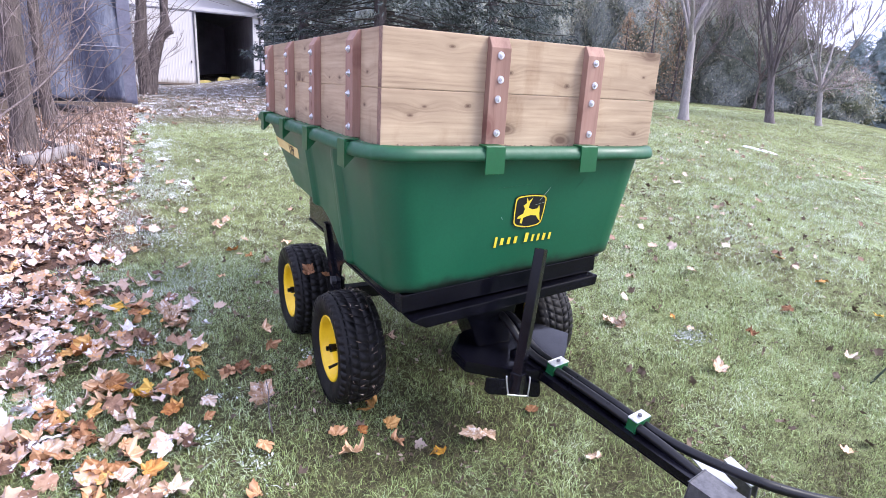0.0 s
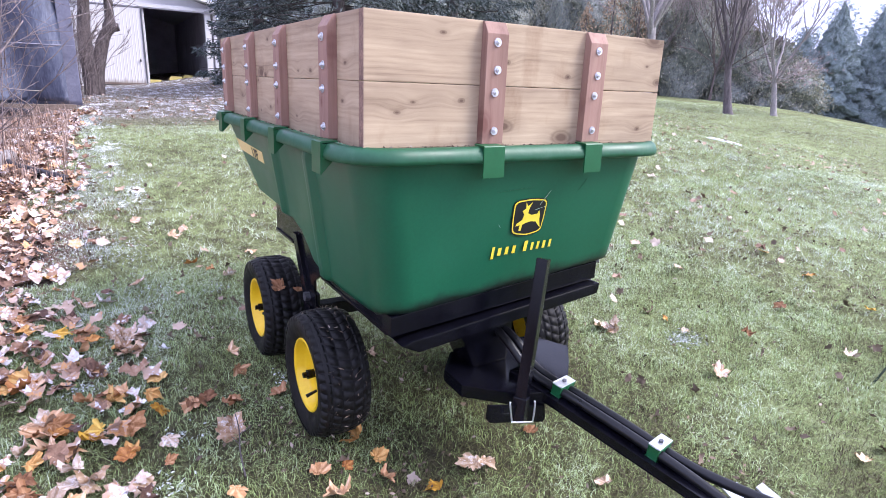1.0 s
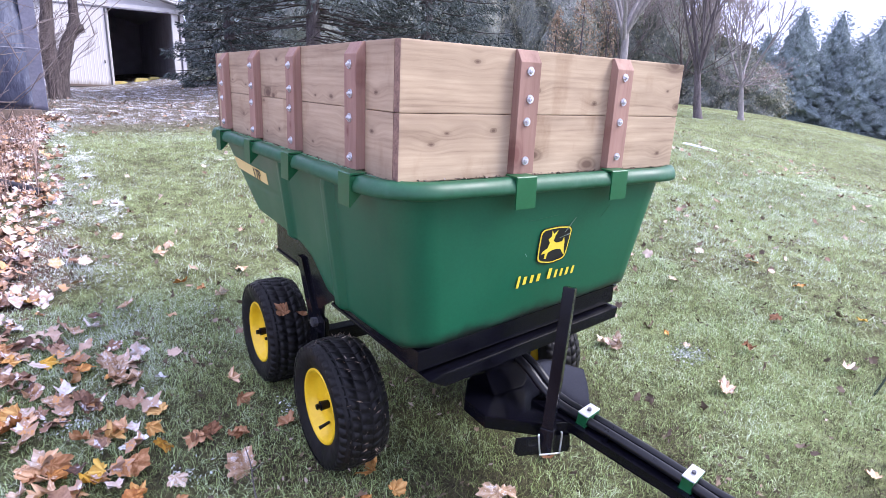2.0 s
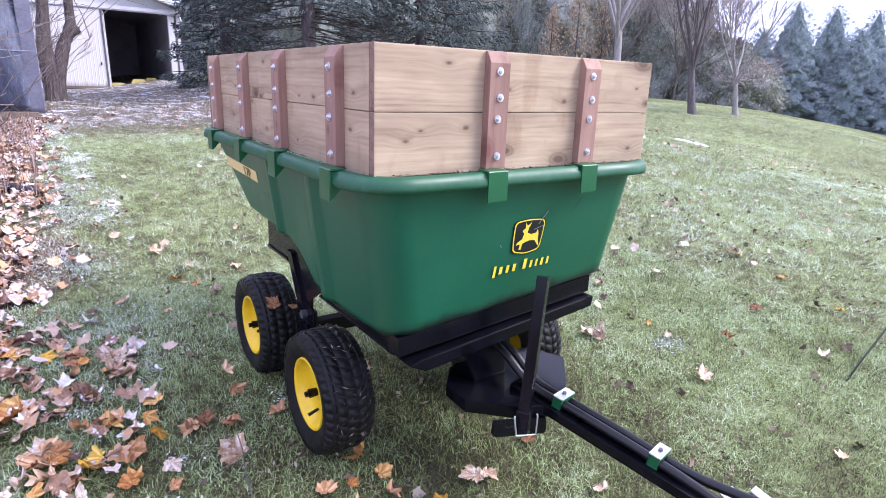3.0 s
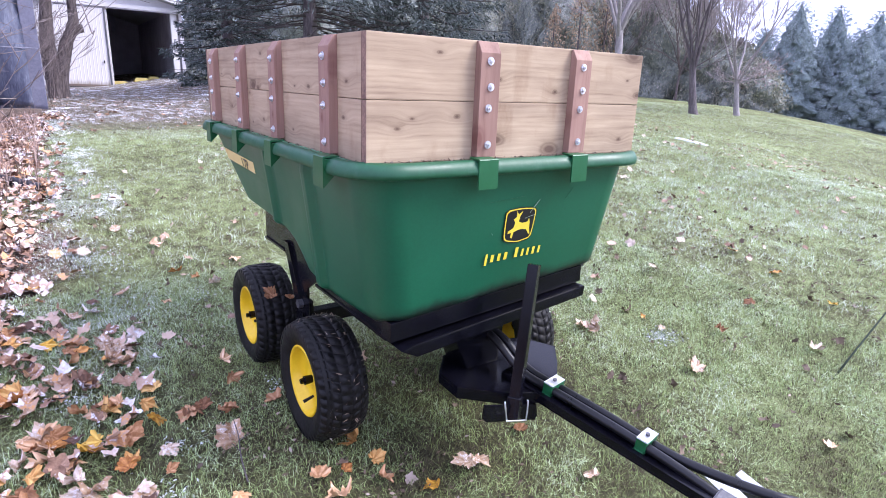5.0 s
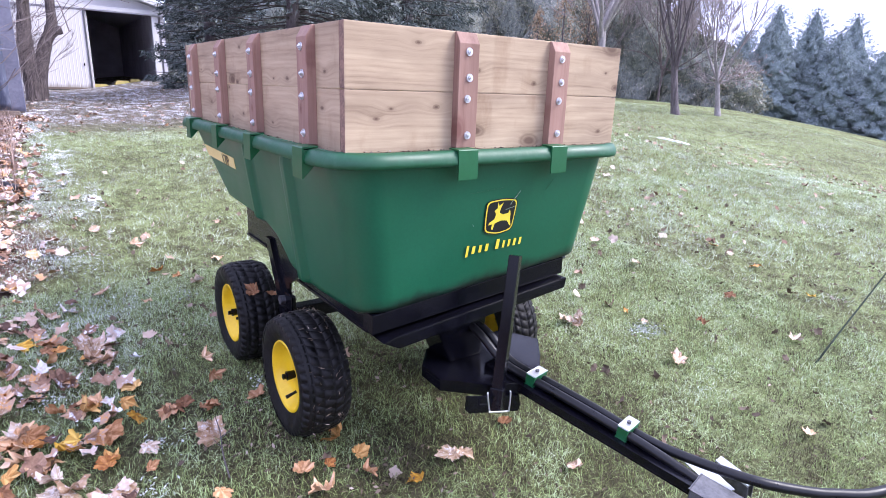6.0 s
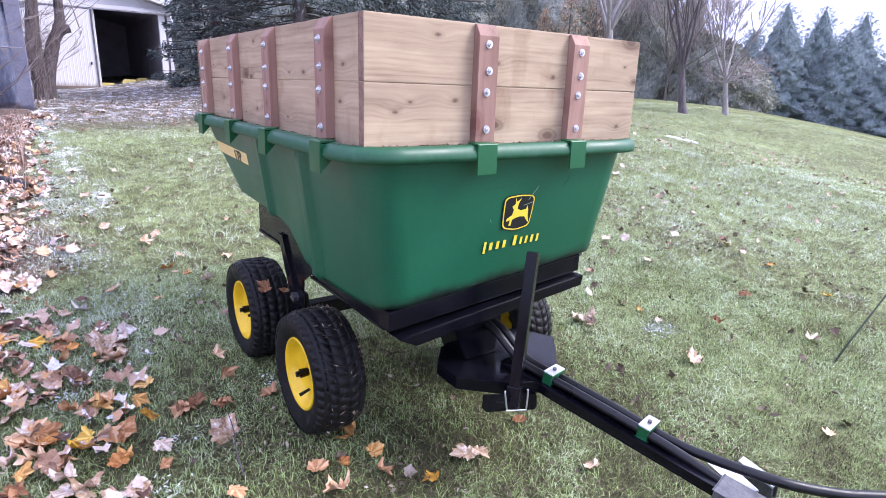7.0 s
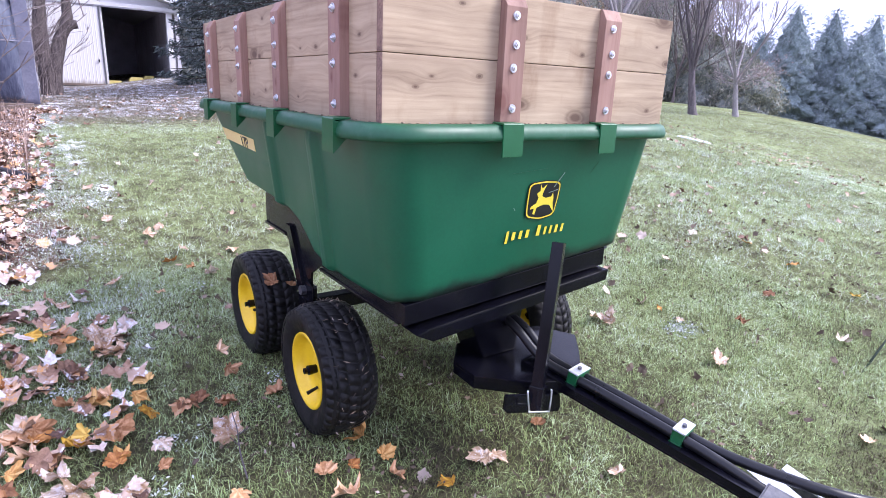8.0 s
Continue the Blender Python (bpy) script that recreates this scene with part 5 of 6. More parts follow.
sap_tree = bare_tree(12.20, 7.08, 1.12, 0.094, M_BARKDARK, "dark multi-stemmed leafless tree on the lawn crest", 12, (-0.06, 0.16), 9, 3.0, 0.5, 4, 0.30, (3, 4), 0, M_BARK, 0.0045, 0.7, 4)
for h, s in ((0.70, 0.024), (1.08, 0.020)):
    bm = box_bm(-s, s, -0.012, 0.012, -s * 1.2, s * 1.2, 0.004)
    box_bm(-s * 0.6, s * 0.6, -0.018, -0.008, -s * 0.8, s * 0.8, 0.0, bm)
    tag = part("tag", bm, M_STEEL, sap_tree, "small metal tag on the trunk")
    tag.matrix_local = pose(-0.085, -0.052, h, 0, 0, -57)
bare_tree(13.90, 6.97, 0.94, 0.070, M_BARKPALE, "slender leafless tree with few withered leaves", 13, (-0.04, 0.13), 7, 2.2, 0.7, 4, 0.65, (3, 4), 300, None, 0.0045, 0.8, 9)
# the forked pair near the barn and the trunks in the thicket
fork = thing("forked_tree", (-0.36, 11.2, gz(-0.36, 11.2) - 0.05), "old forked leafless tree beside the barn drive", "tree", "leafless trees")
for name, path, radii in (("left_stem", ((0.02, 0, -0.05), (0.00, 0, 0.5), (-0.03, 0.02, 1.0), (0.02, 0.0, 1.6), (0.08, 0, 2.4), (0.08, 0.1, 3.6)), (0.155, 0.05)),
                          ("right_stem", ((0.07, 0, -0.05), (0.10, 0, 0.4), (0.24, 0, 0.95), (0.34, -0.02, 1.20), (0.40, 0.0, 1.50), (0.40, 0.05, 2.4), (0.5, 0.1, 3.5)), (0.125, 0.05)),
                          ("sawn_stub", ((0.33, -0.02, 1.14), (0.42, -0.04, 1.21), (0.52, -0.05, 1.23)), (0.085, 0.07))):
    p = arc_path(path, 5)
    v, q = tube_arrays(p, np.linspace(*radii, len(p)), 12)
    soup(name, v + np.random.default_rng(3).normal(0, 0.006, v.shape), q, M_BARK, fork, "", True)
frnd, out = random.Random(9), []
for h, x, dx in ((1.0, -0.14, -0.8), (1.5, -0.06, 0.5), (1.9, 0.0, -0.6), (0.6, -0.1, -1.0), (1.9, 0.42, 0.7), (2.2, 0.40, -0.4), (0.3, -0.15, -0.7), (0.5, 0.2, 0.5), (2.4, 0.42, 0.9)):
    limb_paths((x, 0, h), (dx, frnd.uniform(-0.4, 0.4), 0.7), frnd.uniform(0.5, 1.1), 0.008, frnd, 2, out, 0.12, 0.1, (3, 5), 0.7)
soup("twigwork", *join_tubes([tube_arrays(p, [max(0.0022, k) for k in r], 4) for p, r, d in out]), M_TWIG, fork)
bare_tree(-1.38, 4.35, 3.2, 0.076, M_BARK, "thick rough-barked tree trunk in the thicket", 22, (0.10, 0.1), 4, 1.8, 0.6, 3, 0.6)
bare_tree(-1.32, 5.6, 3.2, 0.050, M_BARK, "thin grey tree trunk in the thicket", 23, (-0.05, 0.1), 4, 1.6, 0.6, 3, 0.6)


# ---- evergreens ----
def spruce(x, y, height, radius, seed, material, label, boughs=90, sprays=70, skirt=0.25, z=None, size=0.10, dead=0, taper=0.85, body=0.0, full=True):
    """Whorls of drooping boughs, each a thin limb hung with needle sprays."""
    rg = np.random.default_rng(seed)
    z = gz(x, y) - 0.1 if z is None else z
    t = thing("spruce_tree", (x, y, z), label, "spruce", "evergreen trees")
    v, q = tube_arrays([(rg.normal(0, 0.01), rg.normal(0, 0.01), height * k / 8) for k in range(9)], [0.022 * height * (1.02 - k / 8) for k in range(9)], 9)
    soup("trunk", v, q, M_BARKDARK, t, "", True)
    limbs, cs, ds = [], [], []
    for k in range(boughs):
        f = (k + rg.uniform(0, 1)) / boughs
        h = height * (skirt * 0.35 + (1 - skirt * 0.35) * f ** 0.9)
        L = radius * (1.04 - f) ** taper * rg.uniform(0.72, 1.15) + 0.05
        a = k * 2.39996 + rg.uniform(-0.3, 0.3)
        d = np.array([math.cos(a), math.sin(a), 0])
        s = np.linspace(0, 1, 7)
        drop = -0.32 * L * (s ** 1.3) + 0.20 * L * s ** 3 + (0.10 + 0.45 * (not full)) * L * f * s
        path = d[None] * (L * s)[:, None] + np.array([0, 0, h]) + np.stack([0 * s, 0 * s, drop], -1)
        limbs.append(tube_arrays(path if full else path[:4], np.linspace(0.003 * height + 0.004, 0.003, 7 if full else 4), 4))
        m = max(8, int(sprays * L / radius))
        u = rg.uniform(0.18, 1.0, m) ** 0.8
        side = np.array([-d[1], d[0], 0])
        off = rg.normal(0, 1, m) * L * 0.20 * (1.15 - u)
        c = np.stack([np.interp(u, s, path[:, i]) for i in range(3)], -1) + side[None] * off[:, None]
        c[:, 2] -= np.abs(off) * 0.35 + rg.uniform(0, 0.10, m) * L
        out = d[None] * 0.6 + side[None] * np.sign(off)[:, None] * 0.55 + np.array([0, 0, -0.45]) + rg.normal(0, 0.28, (m, 3))
        cs.append(c)
        ds.append(out / np.linalg.norm(out, axis=1)[:, None])
    for k in range(dead):
        a, h = k * 2.39996, height * skirt * 0.35 * rg.uniform(0.25, 1.15)
        d, L, s = np.array([math.cos(a), math.sin(a), 0]), radius * rg.uniform(0.35, 0.80), np.linspace(0, 1, 7)
        path = d[None] * (L * s)[:, None] + np.stack([rg.normal(0, 0.03, 7), rg.normal(0, 0.03, 7), h - 0.18 * L * s ** 1.5], -1)
        limbs.append(tube_arrays(path, np.linspace(0.016, 0.004, 7), 4))
        for j in range(5):
            o, dd = path[2 + j % 5], d + rg.normal(0, 0.8, 3) * (1, 1, 0.25)
            limbs.append(tube_arrays([o, o + dd * 0.25, o + dd * 0.5 + (0, 0, -0.05)], [0.007, 0.005, 0.003], 3))
    soup("bough_wood", *join_tubes(limbs), M_DEADLIMB, t)
    if body:
        aa, ff = np.meshgrid(np.linspace(0, 2 * np.pi, 40, endpoint=False), np.linspace(0, 1, 36), indexing="ij")
        rr = (radius * np.maximum(1.0 - ff, 0.002) ** taper + 0.03) * body * (1 + 0.22 * np.sin(5 * aa + 31 * ff + seed) + 0.20 * np.sin(9 * aa - 47 * ff) + 0.12 * np.sin(13 * aa + 83 * ff))
        v = np.stack([np.cos(aa) * rr, np.sin(aa) * rr, ff * height * 0.97 - 0.2 * rr], -1).reshape(-1, 3)
        i = np.arange(aa.size).reshape(aa.shape)
        nx = np.roll(i, -1, axis=0)
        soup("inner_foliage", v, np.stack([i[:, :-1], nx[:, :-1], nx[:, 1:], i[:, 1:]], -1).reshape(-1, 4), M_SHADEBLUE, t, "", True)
    c, d = np.concatenate(cs), np.concatenate(ds)
    n = len(c)
    b = np.cross(d, rg.normal(0, 1, (n, 3)))
    b /= np.linalg.norm(b, axis=1)[:, None] + 1e-9
    s = size * rg.uniform(0.6, 1.5, (n, 1))
    # each spray: a long tapering shoot with two side shoots
    w = s * 0.15
    tri = []
    for ang in ((0.0, 0.7, -0.7) if full else (0.45, -0.45)):
        dd = d * math.cos(ang) + np.cross(b, d) * math.sin(ang)
        k = 1.0 if ang == 0 or not full else 0.62
        o = c + d * s * (0.0 if ang == 0 else 0.3)
        tri.append(np.stack([o - b * w * 0.6, o + dd * s * k - b * w * 0.1, o + dd * s * k * 0.9 + b * w * 0.5, o + b * w * 0.6], 1))
    v = np.concatenate(tri, 1).reshape(-1, 3)
    soup("crown", v, np.arange(len(v)).reshape(-1, 4), material, t)
    return t


def polar(az, d):
    a = radians(az)
    return -0.58 + d * math.sin(a), -1.15 + d * math.cos(a)


sx, sy = polar(21.6, 12.5)
spruce(sx, sy, 7.5, 2.4, 31, M_SPRUCEBLUE, "large grey-green spruce with drooping boughs behind the cart", 190, 230, 0.80, size=0.10, dead=70)
sx, sy = polar(32.0, 14.0)
spruce(sx, sy, 7.5, 2.1, 32, M_SPRUCEBLUE, "large grey-green spruce with drooping boughs", 160, 170, 0.30, size=0.11, dead=30)
sx, sy = polar(14.5, 15.5)
spruce(sx, sy, 7.0, 1.45, 33, M_SPRUCEBLUE, "dark spruce beside the barn doorway", 160, 140, 0.02, size=0.12)
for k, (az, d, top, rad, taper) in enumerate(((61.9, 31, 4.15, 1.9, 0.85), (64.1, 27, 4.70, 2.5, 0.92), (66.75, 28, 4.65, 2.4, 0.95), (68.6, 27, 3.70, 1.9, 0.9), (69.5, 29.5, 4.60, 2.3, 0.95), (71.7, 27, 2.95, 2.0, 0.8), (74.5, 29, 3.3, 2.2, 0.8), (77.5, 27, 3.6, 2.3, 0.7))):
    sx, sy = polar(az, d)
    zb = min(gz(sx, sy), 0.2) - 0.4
    spruce(sx, sy, top - zb, rad, 40 + k, M_SPRUCE, "pointed spruce behind the lawn crest, paled blue-grey by painted haze", 170, 180, 0.02, zb, 0.075, 0, taper, 0.64, False)


def cedar(x, y, height, radius, seed, material, label, count=4800, size=0.042, category="cedar", name="cedar_tree", open_crown=False):
    """A dense upright evergreen: an uneven, lumpy body of foliage set with many small sprays."""
    rg = np.random.default_rng(seed)
    z = gz(x, y) - 0.15
    t = thing(name, (x, y, z), label, category, "trees along the lawn's far edge")
    v, q = tube_arrays([(0, 0, height * 0.9 * k / 5) for k in range(6)], [0.03 * radius * 2 * (1.1 - k / 6) + 0.01 for k in range(6)], 7)
    soup("trunk", v, q, M_BARKDARK, t, "", True)

    def reach(a, h):
        lumps = 1 + sum(w * np.sin(a * kk + h * ff + ph) for kk, ff, ph, w in ((2, 9, 1.0, 0.13), (3, -14, seed, 0.12), (5, 21, 2.0 * seed, 0.10), (9, -37, seed, 0.06)))
        return radius * (1 - h ** 3.2) ** 0.7 * lumps
    if not open_crown:
        aa, hh = np.meshgrid(np.linspace(0, 2 * np.pi, 30, endpoint=False), np.linspace(0, 0.985, 26), indexing="ij")
        r = reach(aa, hh) * 0.86
        v = np.stack([np.cos(aa) * r, np.sin(aa) * r, hh * height * (1 + 0.04 * np.sin(3 * aa + seed)) * 0.97], -1).reshape(-1, 3)
        i = np.arange(aa.size).reshape(aa.shape)
        nx = np.roll(i, -1, axis=0)
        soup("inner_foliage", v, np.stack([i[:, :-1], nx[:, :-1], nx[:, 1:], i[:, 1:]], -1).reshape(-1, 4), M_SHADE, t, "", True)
    h = rg.uniform(0.01, 1.0, count) ** 0.9
    a = rg.uniform(0, 2 * np.pi, count)
    r = reach(a, h) * rg.uniform(0.3 if open_crown else 0.80, 1.10, count)
    c = np.stack([np.cos(a) * r, np.sin(a) * r, h * height * (1 + 0.04 * np.sin(3 * a + seed))], -1)
    soup("crown", *flakes(c, size, rg, -0.6, 2.6), material, t)
    return t


for k in range(31):
    az = 13.0 + k * 1.62
    d = (24 if az < 34 else 27) + (k * 7 % 5) * 0.7 - max(0, az - 52) * 0.25
    cxx, cyy = polar(az, d)
    ht = max(1.0, (5.4, 4.7, 5.9, 5.0, 5.6)[k % 5] - max(0, az - 48) * 0.15 - max(0, az - 56) * 0.25)
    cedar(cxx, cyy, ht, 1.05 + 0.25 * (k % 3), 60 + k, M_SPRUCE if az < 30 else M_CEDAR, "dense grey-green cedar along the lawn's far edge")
for k, (az, d, ht, rad) in enumerate(((46.5, 24.6, 4.0, 0.7), (48.8, 25.4, 4.3, 0.6), (44.2, 25.0, 3.4, 0.5))):
    cxx, cyy = polar(az, d)
    cedar(cxx, cyy, ht, rad, 90 + k, M_RUSSET, "thin shrub with dull russet leaves before the cedars", 1300, 0.045, "shrub", "russet_shrub", True)
for k, (az, d, ht) in enumerate(((50, 24.3, 6.2), (55.5, 24.5, 6.0), (58.5, 26, 4.6))):
    cxx, cyy = polar(az, d)
    bare_tree(cxx, cyy, 1.2, 0.045, M_BARK, "thin greyish-pink leafless tree before the cedars", 70 + k, (0.1, 0), 9, ht * 0.42, 0.65, 4, 0.6, (3, 4), 0, None, 0.007)
# far woods close the view all round
rg = np.random.default_rng(8)
wa = np.concatenate([rg.uniform(20, 100, 5000), rg.uniform(100, 385, 4000)])
wd = rg.uniform(44, 60, len(wa))
wx, wy = -0.58 + wd * np.sin(np.radians(wa)), -1.15 + wd * np.cos(np.radians(wa))
wz = ground_z(wx, wy) + rg.uniform(0, 1, len(wa)) * (2.8 + 0.7 * np.sin(wa * 0.7) + 0.5 * np.sin(wa * 2.3))
v, q = flakes(np.stack([wx, wy, wz], -1), 1.1, rg, -0.3, 1.8)
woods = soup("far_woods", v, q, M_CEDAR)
tagged(woods, "distant dark mixed woods behind the lawn", "woods", "", "stuff")


# ---- the thicket, weeds and litter along the lawn's edge ----
rnd = random.Random(5)
twigs = []
for k in range(190):
    x, y = rnd.uniform(-3.6, -1.05), rnd.uniform(3.2, 7.6)
    out = []
    limb_paths((x, y, gz(x, y) - 0.02), (rnd.uniform(-0.6, 0.35), rnd.uniform(-0.5, 0.3), rnd.uniform(0.6, 1.2)), rnd.uniform(0.7, 1.9), rnd.uniform(0.003, 0.0065), rnd, 2, out, 0.14, 0.05, (2, 4), 0.8, 0.2)
    twigs += [tube_arrays(p, [max(0.0021, s) for s in r], 3) for p, r, d in out]
for k in range(60):
    x, y = rnd.uniform(-1.5, -0.35), rnd.uniform(8.6, 11.0)
    out = []
    limb_paths((x, y, gz(x, y) - 0.02), (rnd.uniform(-0.5, 0.3), rnd.uniform(-0.4, 0.3), rnd.uniform(0.8, 1.4)), rnd.uniform(0.6, 1.5), rnd.uniform(0.004, 0.007), rnd, 2, out, 0.14, 0.05, (2, 4), 0.8, 0.2)
    twigs += [tube_arrays(p, [max(0.0028, s) for s in r], 3) for p, r, d in out]
brush = soup("brush", *join_tubes(twigs), M_TWIG)
tagged(brush, "tangled leafless brushwood in front of the shelter", "brush", "", "stuff")


def long_twig(points, r, label):
    t = tube("twig", arc_path(points, 5), np.linspace(r, r * 0.4, (len(points) - 1) * 5 + 1), M_TWIG, None, 6)
    return tagged(t, label, "twig", "long bare twigs")


long_twig([(-1.62, 3.15, gz(-1.6, 3.15)), (-1.42, 3.3, 0.72), (-1.15, 3.6, 0.98), (-0.95, 3.8, 1.22), (-0.80, 3.95, 1.45)], 0.010, "long pale bare twig reaching out of the thicket")
long_twig([(-1.75, 3.4, gz(-1.7, 3.4)), (-1.55, 3.5, 0.95), (-1.30, 3.7, 1.10), (-1.18, 3.8, 1.16)], 0.008, "pale bare twig in the thicket")

rg = np.random.default_rng(12)


def blades(n, x, y, height, width, lean, rg, bend=0.35, coarse=False):
    """Upright narrow blades, each two quads that bend over."""
    z = ground_z(x, y) - 0.004
    a = rg.uniform(0, 2 * np.pi, n)
    d = np.stack([np.cos(a), np.sin(a), 0 * a], -1)
    s = np.stack([-np.sin(a), np.cos(a), 0 * a], -1)
    h = height * rg.uniform(0.55, 1.35, n)
    tilt = lean * rg.uniform(0.2, 1.6, n)
    base = np.stack([x, y, z], -1)
    midp = base + d * (h * tilt * 0.35)[:, None] + np.array([0, 0, 1]) * (h * 0.6)[:, None]
    tip = base + d * (h * tilt * (0.8 + bend))[:, None] + np.array([0, 0, 1]) * (h * (1 - 0.35 * np.minimum(tilt, 1.2)))[:, None]
    w = (width * rg.uniform(0.7, 1.3, n))[:, None]
    if coarse:
        v = np.stack([base - s * w, base + s * w, tip + s * w * 0.3, tip - s * w * 0.3], 1).reshape(-1, 3)
        return v, np.arange(4 * n).reshape(n, 4)
    v = np.stack([base - s * w, base + s * w, midp + s * w * 0.8, midp - s * w * 0.8, tip], 1).reshape(-1, 3)
    i = np.arange(n)[:, None] * 5
    q = np.concatenate([i + np.array([[0, 1, 2]]), i + np.array([[0, 2, 3]]), i + np.array([[3, 2, 4]])], 0)
    return v, q


n = 1500
x = np.clip(rg.normal(-1.05, 0.25, n), -2.0, -0.68)
y = rg.uniform(3.4, 7.2, n)
weeds = soup("dry_weeds", *blades(n, x, y, 0.25, 0.0016, 0.55, rg), M_STEMS)
tagged(weeds, "dry beige weed stems along the lawn's edge", "weeds", "", "stuff")


# ---- lawn ----
def lawn_mask(x, y, rg):
    edge = np.interp(y, (-2, 0.4, 1.2, 2.2, 8), (-1.40, -1.35, -1.15, -0.86, -0.74)) + 0.10 * np.sin(y * 2.1) + 0.07 * np.sin(y * 5.3 + 1)
    keep = rg.uniform(0, 1, len(x)) < np.clip((x - edge) / 0.22, 0.10, 1)
    return keep & (rg.uniform(0, 1, len(x)) < np.clip((7.6 - y) / 1.6, 0.03, 1) + (x > 3.0))


def grass_patch(name, count, x0, x1, y0, y1, height, width, material, seed, label, clump=0.0, mask=True, coarse=False):
    rg = np.random.default_rng(seed)
    x, y = rg.uniform(x0, x1, count), rg.uniform(y0, y1, count)
    dens = 0.62 + 0.38 * np.sin(x * 6.1 + 1.3 * np.sin(y * 4.7)) * np.sin(y * 5.3 + 1.1 * np.sin(x * 3.9))
    keep = rg.uniform(0, 1, count) < (1 - clump) + clump * dens
    x, y = x[keep], y[keep]
    if mask:
        keep = lawn_mask(x, y, rg)
        x, y = x[keep], y[keep]
    g = soup(name, *blades(len(x), x, y, height, width, 1.1, rg, 0.35, coarse), material)
    tagged(g, label, "grass", "", "stuff")
    return g


TURF = "short damp lawn grass with straw-coloured blades"
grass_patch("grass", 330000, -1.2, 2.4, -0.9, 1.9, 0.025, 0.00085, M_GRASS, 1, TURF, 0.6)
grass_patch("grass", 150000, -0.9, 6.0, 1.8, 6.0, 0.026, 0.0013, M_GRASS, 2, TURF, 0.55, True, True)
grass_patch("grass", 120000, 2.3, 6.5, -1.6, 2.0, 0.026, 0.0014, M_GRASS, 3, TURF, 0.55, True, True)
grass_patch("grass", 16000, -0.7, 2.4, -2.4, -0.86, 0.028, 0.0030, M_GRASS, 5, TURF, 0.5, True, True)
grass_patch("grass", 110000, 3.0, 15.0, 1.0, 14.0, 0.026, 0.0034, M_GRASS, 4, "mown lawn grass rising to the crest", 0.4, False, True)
grass_patch("drive_grass", 26000, -0.8, 5.0, 6.0, 15.0, 0.03, 0.0035, M_DRIVEGRASS, 6, "thin trodden grass and straw on the gravel drive", 0.7, False, True)
frg = np.random.default_rng(77)
fx = np.concatenate([frg.normal(-0.53, 0.13, 20000), frg.uniform(2.5, 9, 3000), frg.uniform(-0.5, 2.2, 1500), frg.normal(-0.80, 0.20, 1600)])
fy = np.concatenate([frg.uniform(1.5, 6.9, 20000), frg.uniform(0.5, 8, 3000), frg.uniform(1.6, 4.5, 1500), frg.uniform(-0.3, 1.6, 1600)])
pt = np.sin(fx * 4.3 + 2 * np.sin(fy * 2.2)) * np.sin(fy * 3.7 + 1.5 * np.sin(fx * 2.9))
kp = pt + frg.uniform(-0.5, 0.5, len(pt)) > 0.12
spots = ((1.62, 0.25), (1.66, 0.22), (1.60, 0.23), (1.64, 0.27), (1.60, 0.27), (1.62, 0.24), (-0.42, 0.36), (-0.30, 0.20), (-0.36, 0.55), (-0.8, 0.5), (-0.72, 0.30), (-0.76, 0.34), (-0.62, 0.10), (-0.58, 0.13), (-0.9, 0.75), (-0.62, 0.95), (0.02, 0.75), (-0.05, 1.62))
sxy = np.concatenate([np.array(c) + frg.normal(0, 0.030, (60, 2)) for c in spots])
sz = ground_z(sxy[:, 0], sxy[:, 1]) + frg.uniform(0.010, 0.026, len(sxy))
n = 26000
cx2 = np.concatenate([frg.normal(-0.60, 0.11, n // 2), frg.normal(-0.78, 0.20, n // 4), frg.normal(-0.1, 0.5, n // 4)])
cy2 = np.concatenate([frg.uniform(1.7, 7.2, n // 2), frg.uniform(-0.3, 3.0, n // 4), frg.uniform(5.4, 7.6, n // 4)])
drift = frg.uniform(-0.5, 0.5, len(cx2)) + np.sin(cx2 * 7.3 + 2 * np.sin(cy2 * 3.2)) * np.sin(cy2 * 5.7 + 1.5 * np.sin(cx2 * 4.9))
drift = drift > np.concatenate([np.full(n // 2, 0.30), np.full(n // 4, 0.55), np.full(n // 4, 0.45)])
more = np.column_stack([cx2[drift], cy2[drift]])
sxy, sz = np.concatenate([sxy, more]), np.concatenate([sz, ground_z(more[:, 0], more[:, 1]) + frg.uniform(0.006, 0.024, len(more))])
crumbs = soup("snow_crumbs", *flakes(np.column_stack([sxy, sz]), 0.0050, frg, 0.6, 2.2), M_FROST)
tagged(crumbs, "crumbs of old snow caught between grass blades", "snow", "", "stuff")
fx, fy = fx[kp], fy[kp]
frost = soup("frosted_grass", *blades(len(fx), fx, fy, 0.022, 0.0012, 1.2, frg), M_FROST)
tagged(frost, "grass blades whitened by thin snow and frost", "grass", "", "stuff")

# ---- fallen maple leaves ----
LOBES = ((0.0, -0.34), (0.10, -0.44), (0.18, -0.40), (0.30, -0.40), (0.31, -0.31), (0.31, -0.24), (0.42, -0.22), (0.46, -0.12), (0.55, 0.02), (0.50, 0.08), (0.50, 0.17), (0.42, 0.17), (0.31, 0.13), (0.33, 0.24), (0.28, 0.28), (0.26, 0.37), (0.17, 0.36), (0.10, 0.46), (0.0, 0.58))
OUTLINE = [*LOBES, *[(-x, y) for x, y in LOBES[-2:0:-1]]]


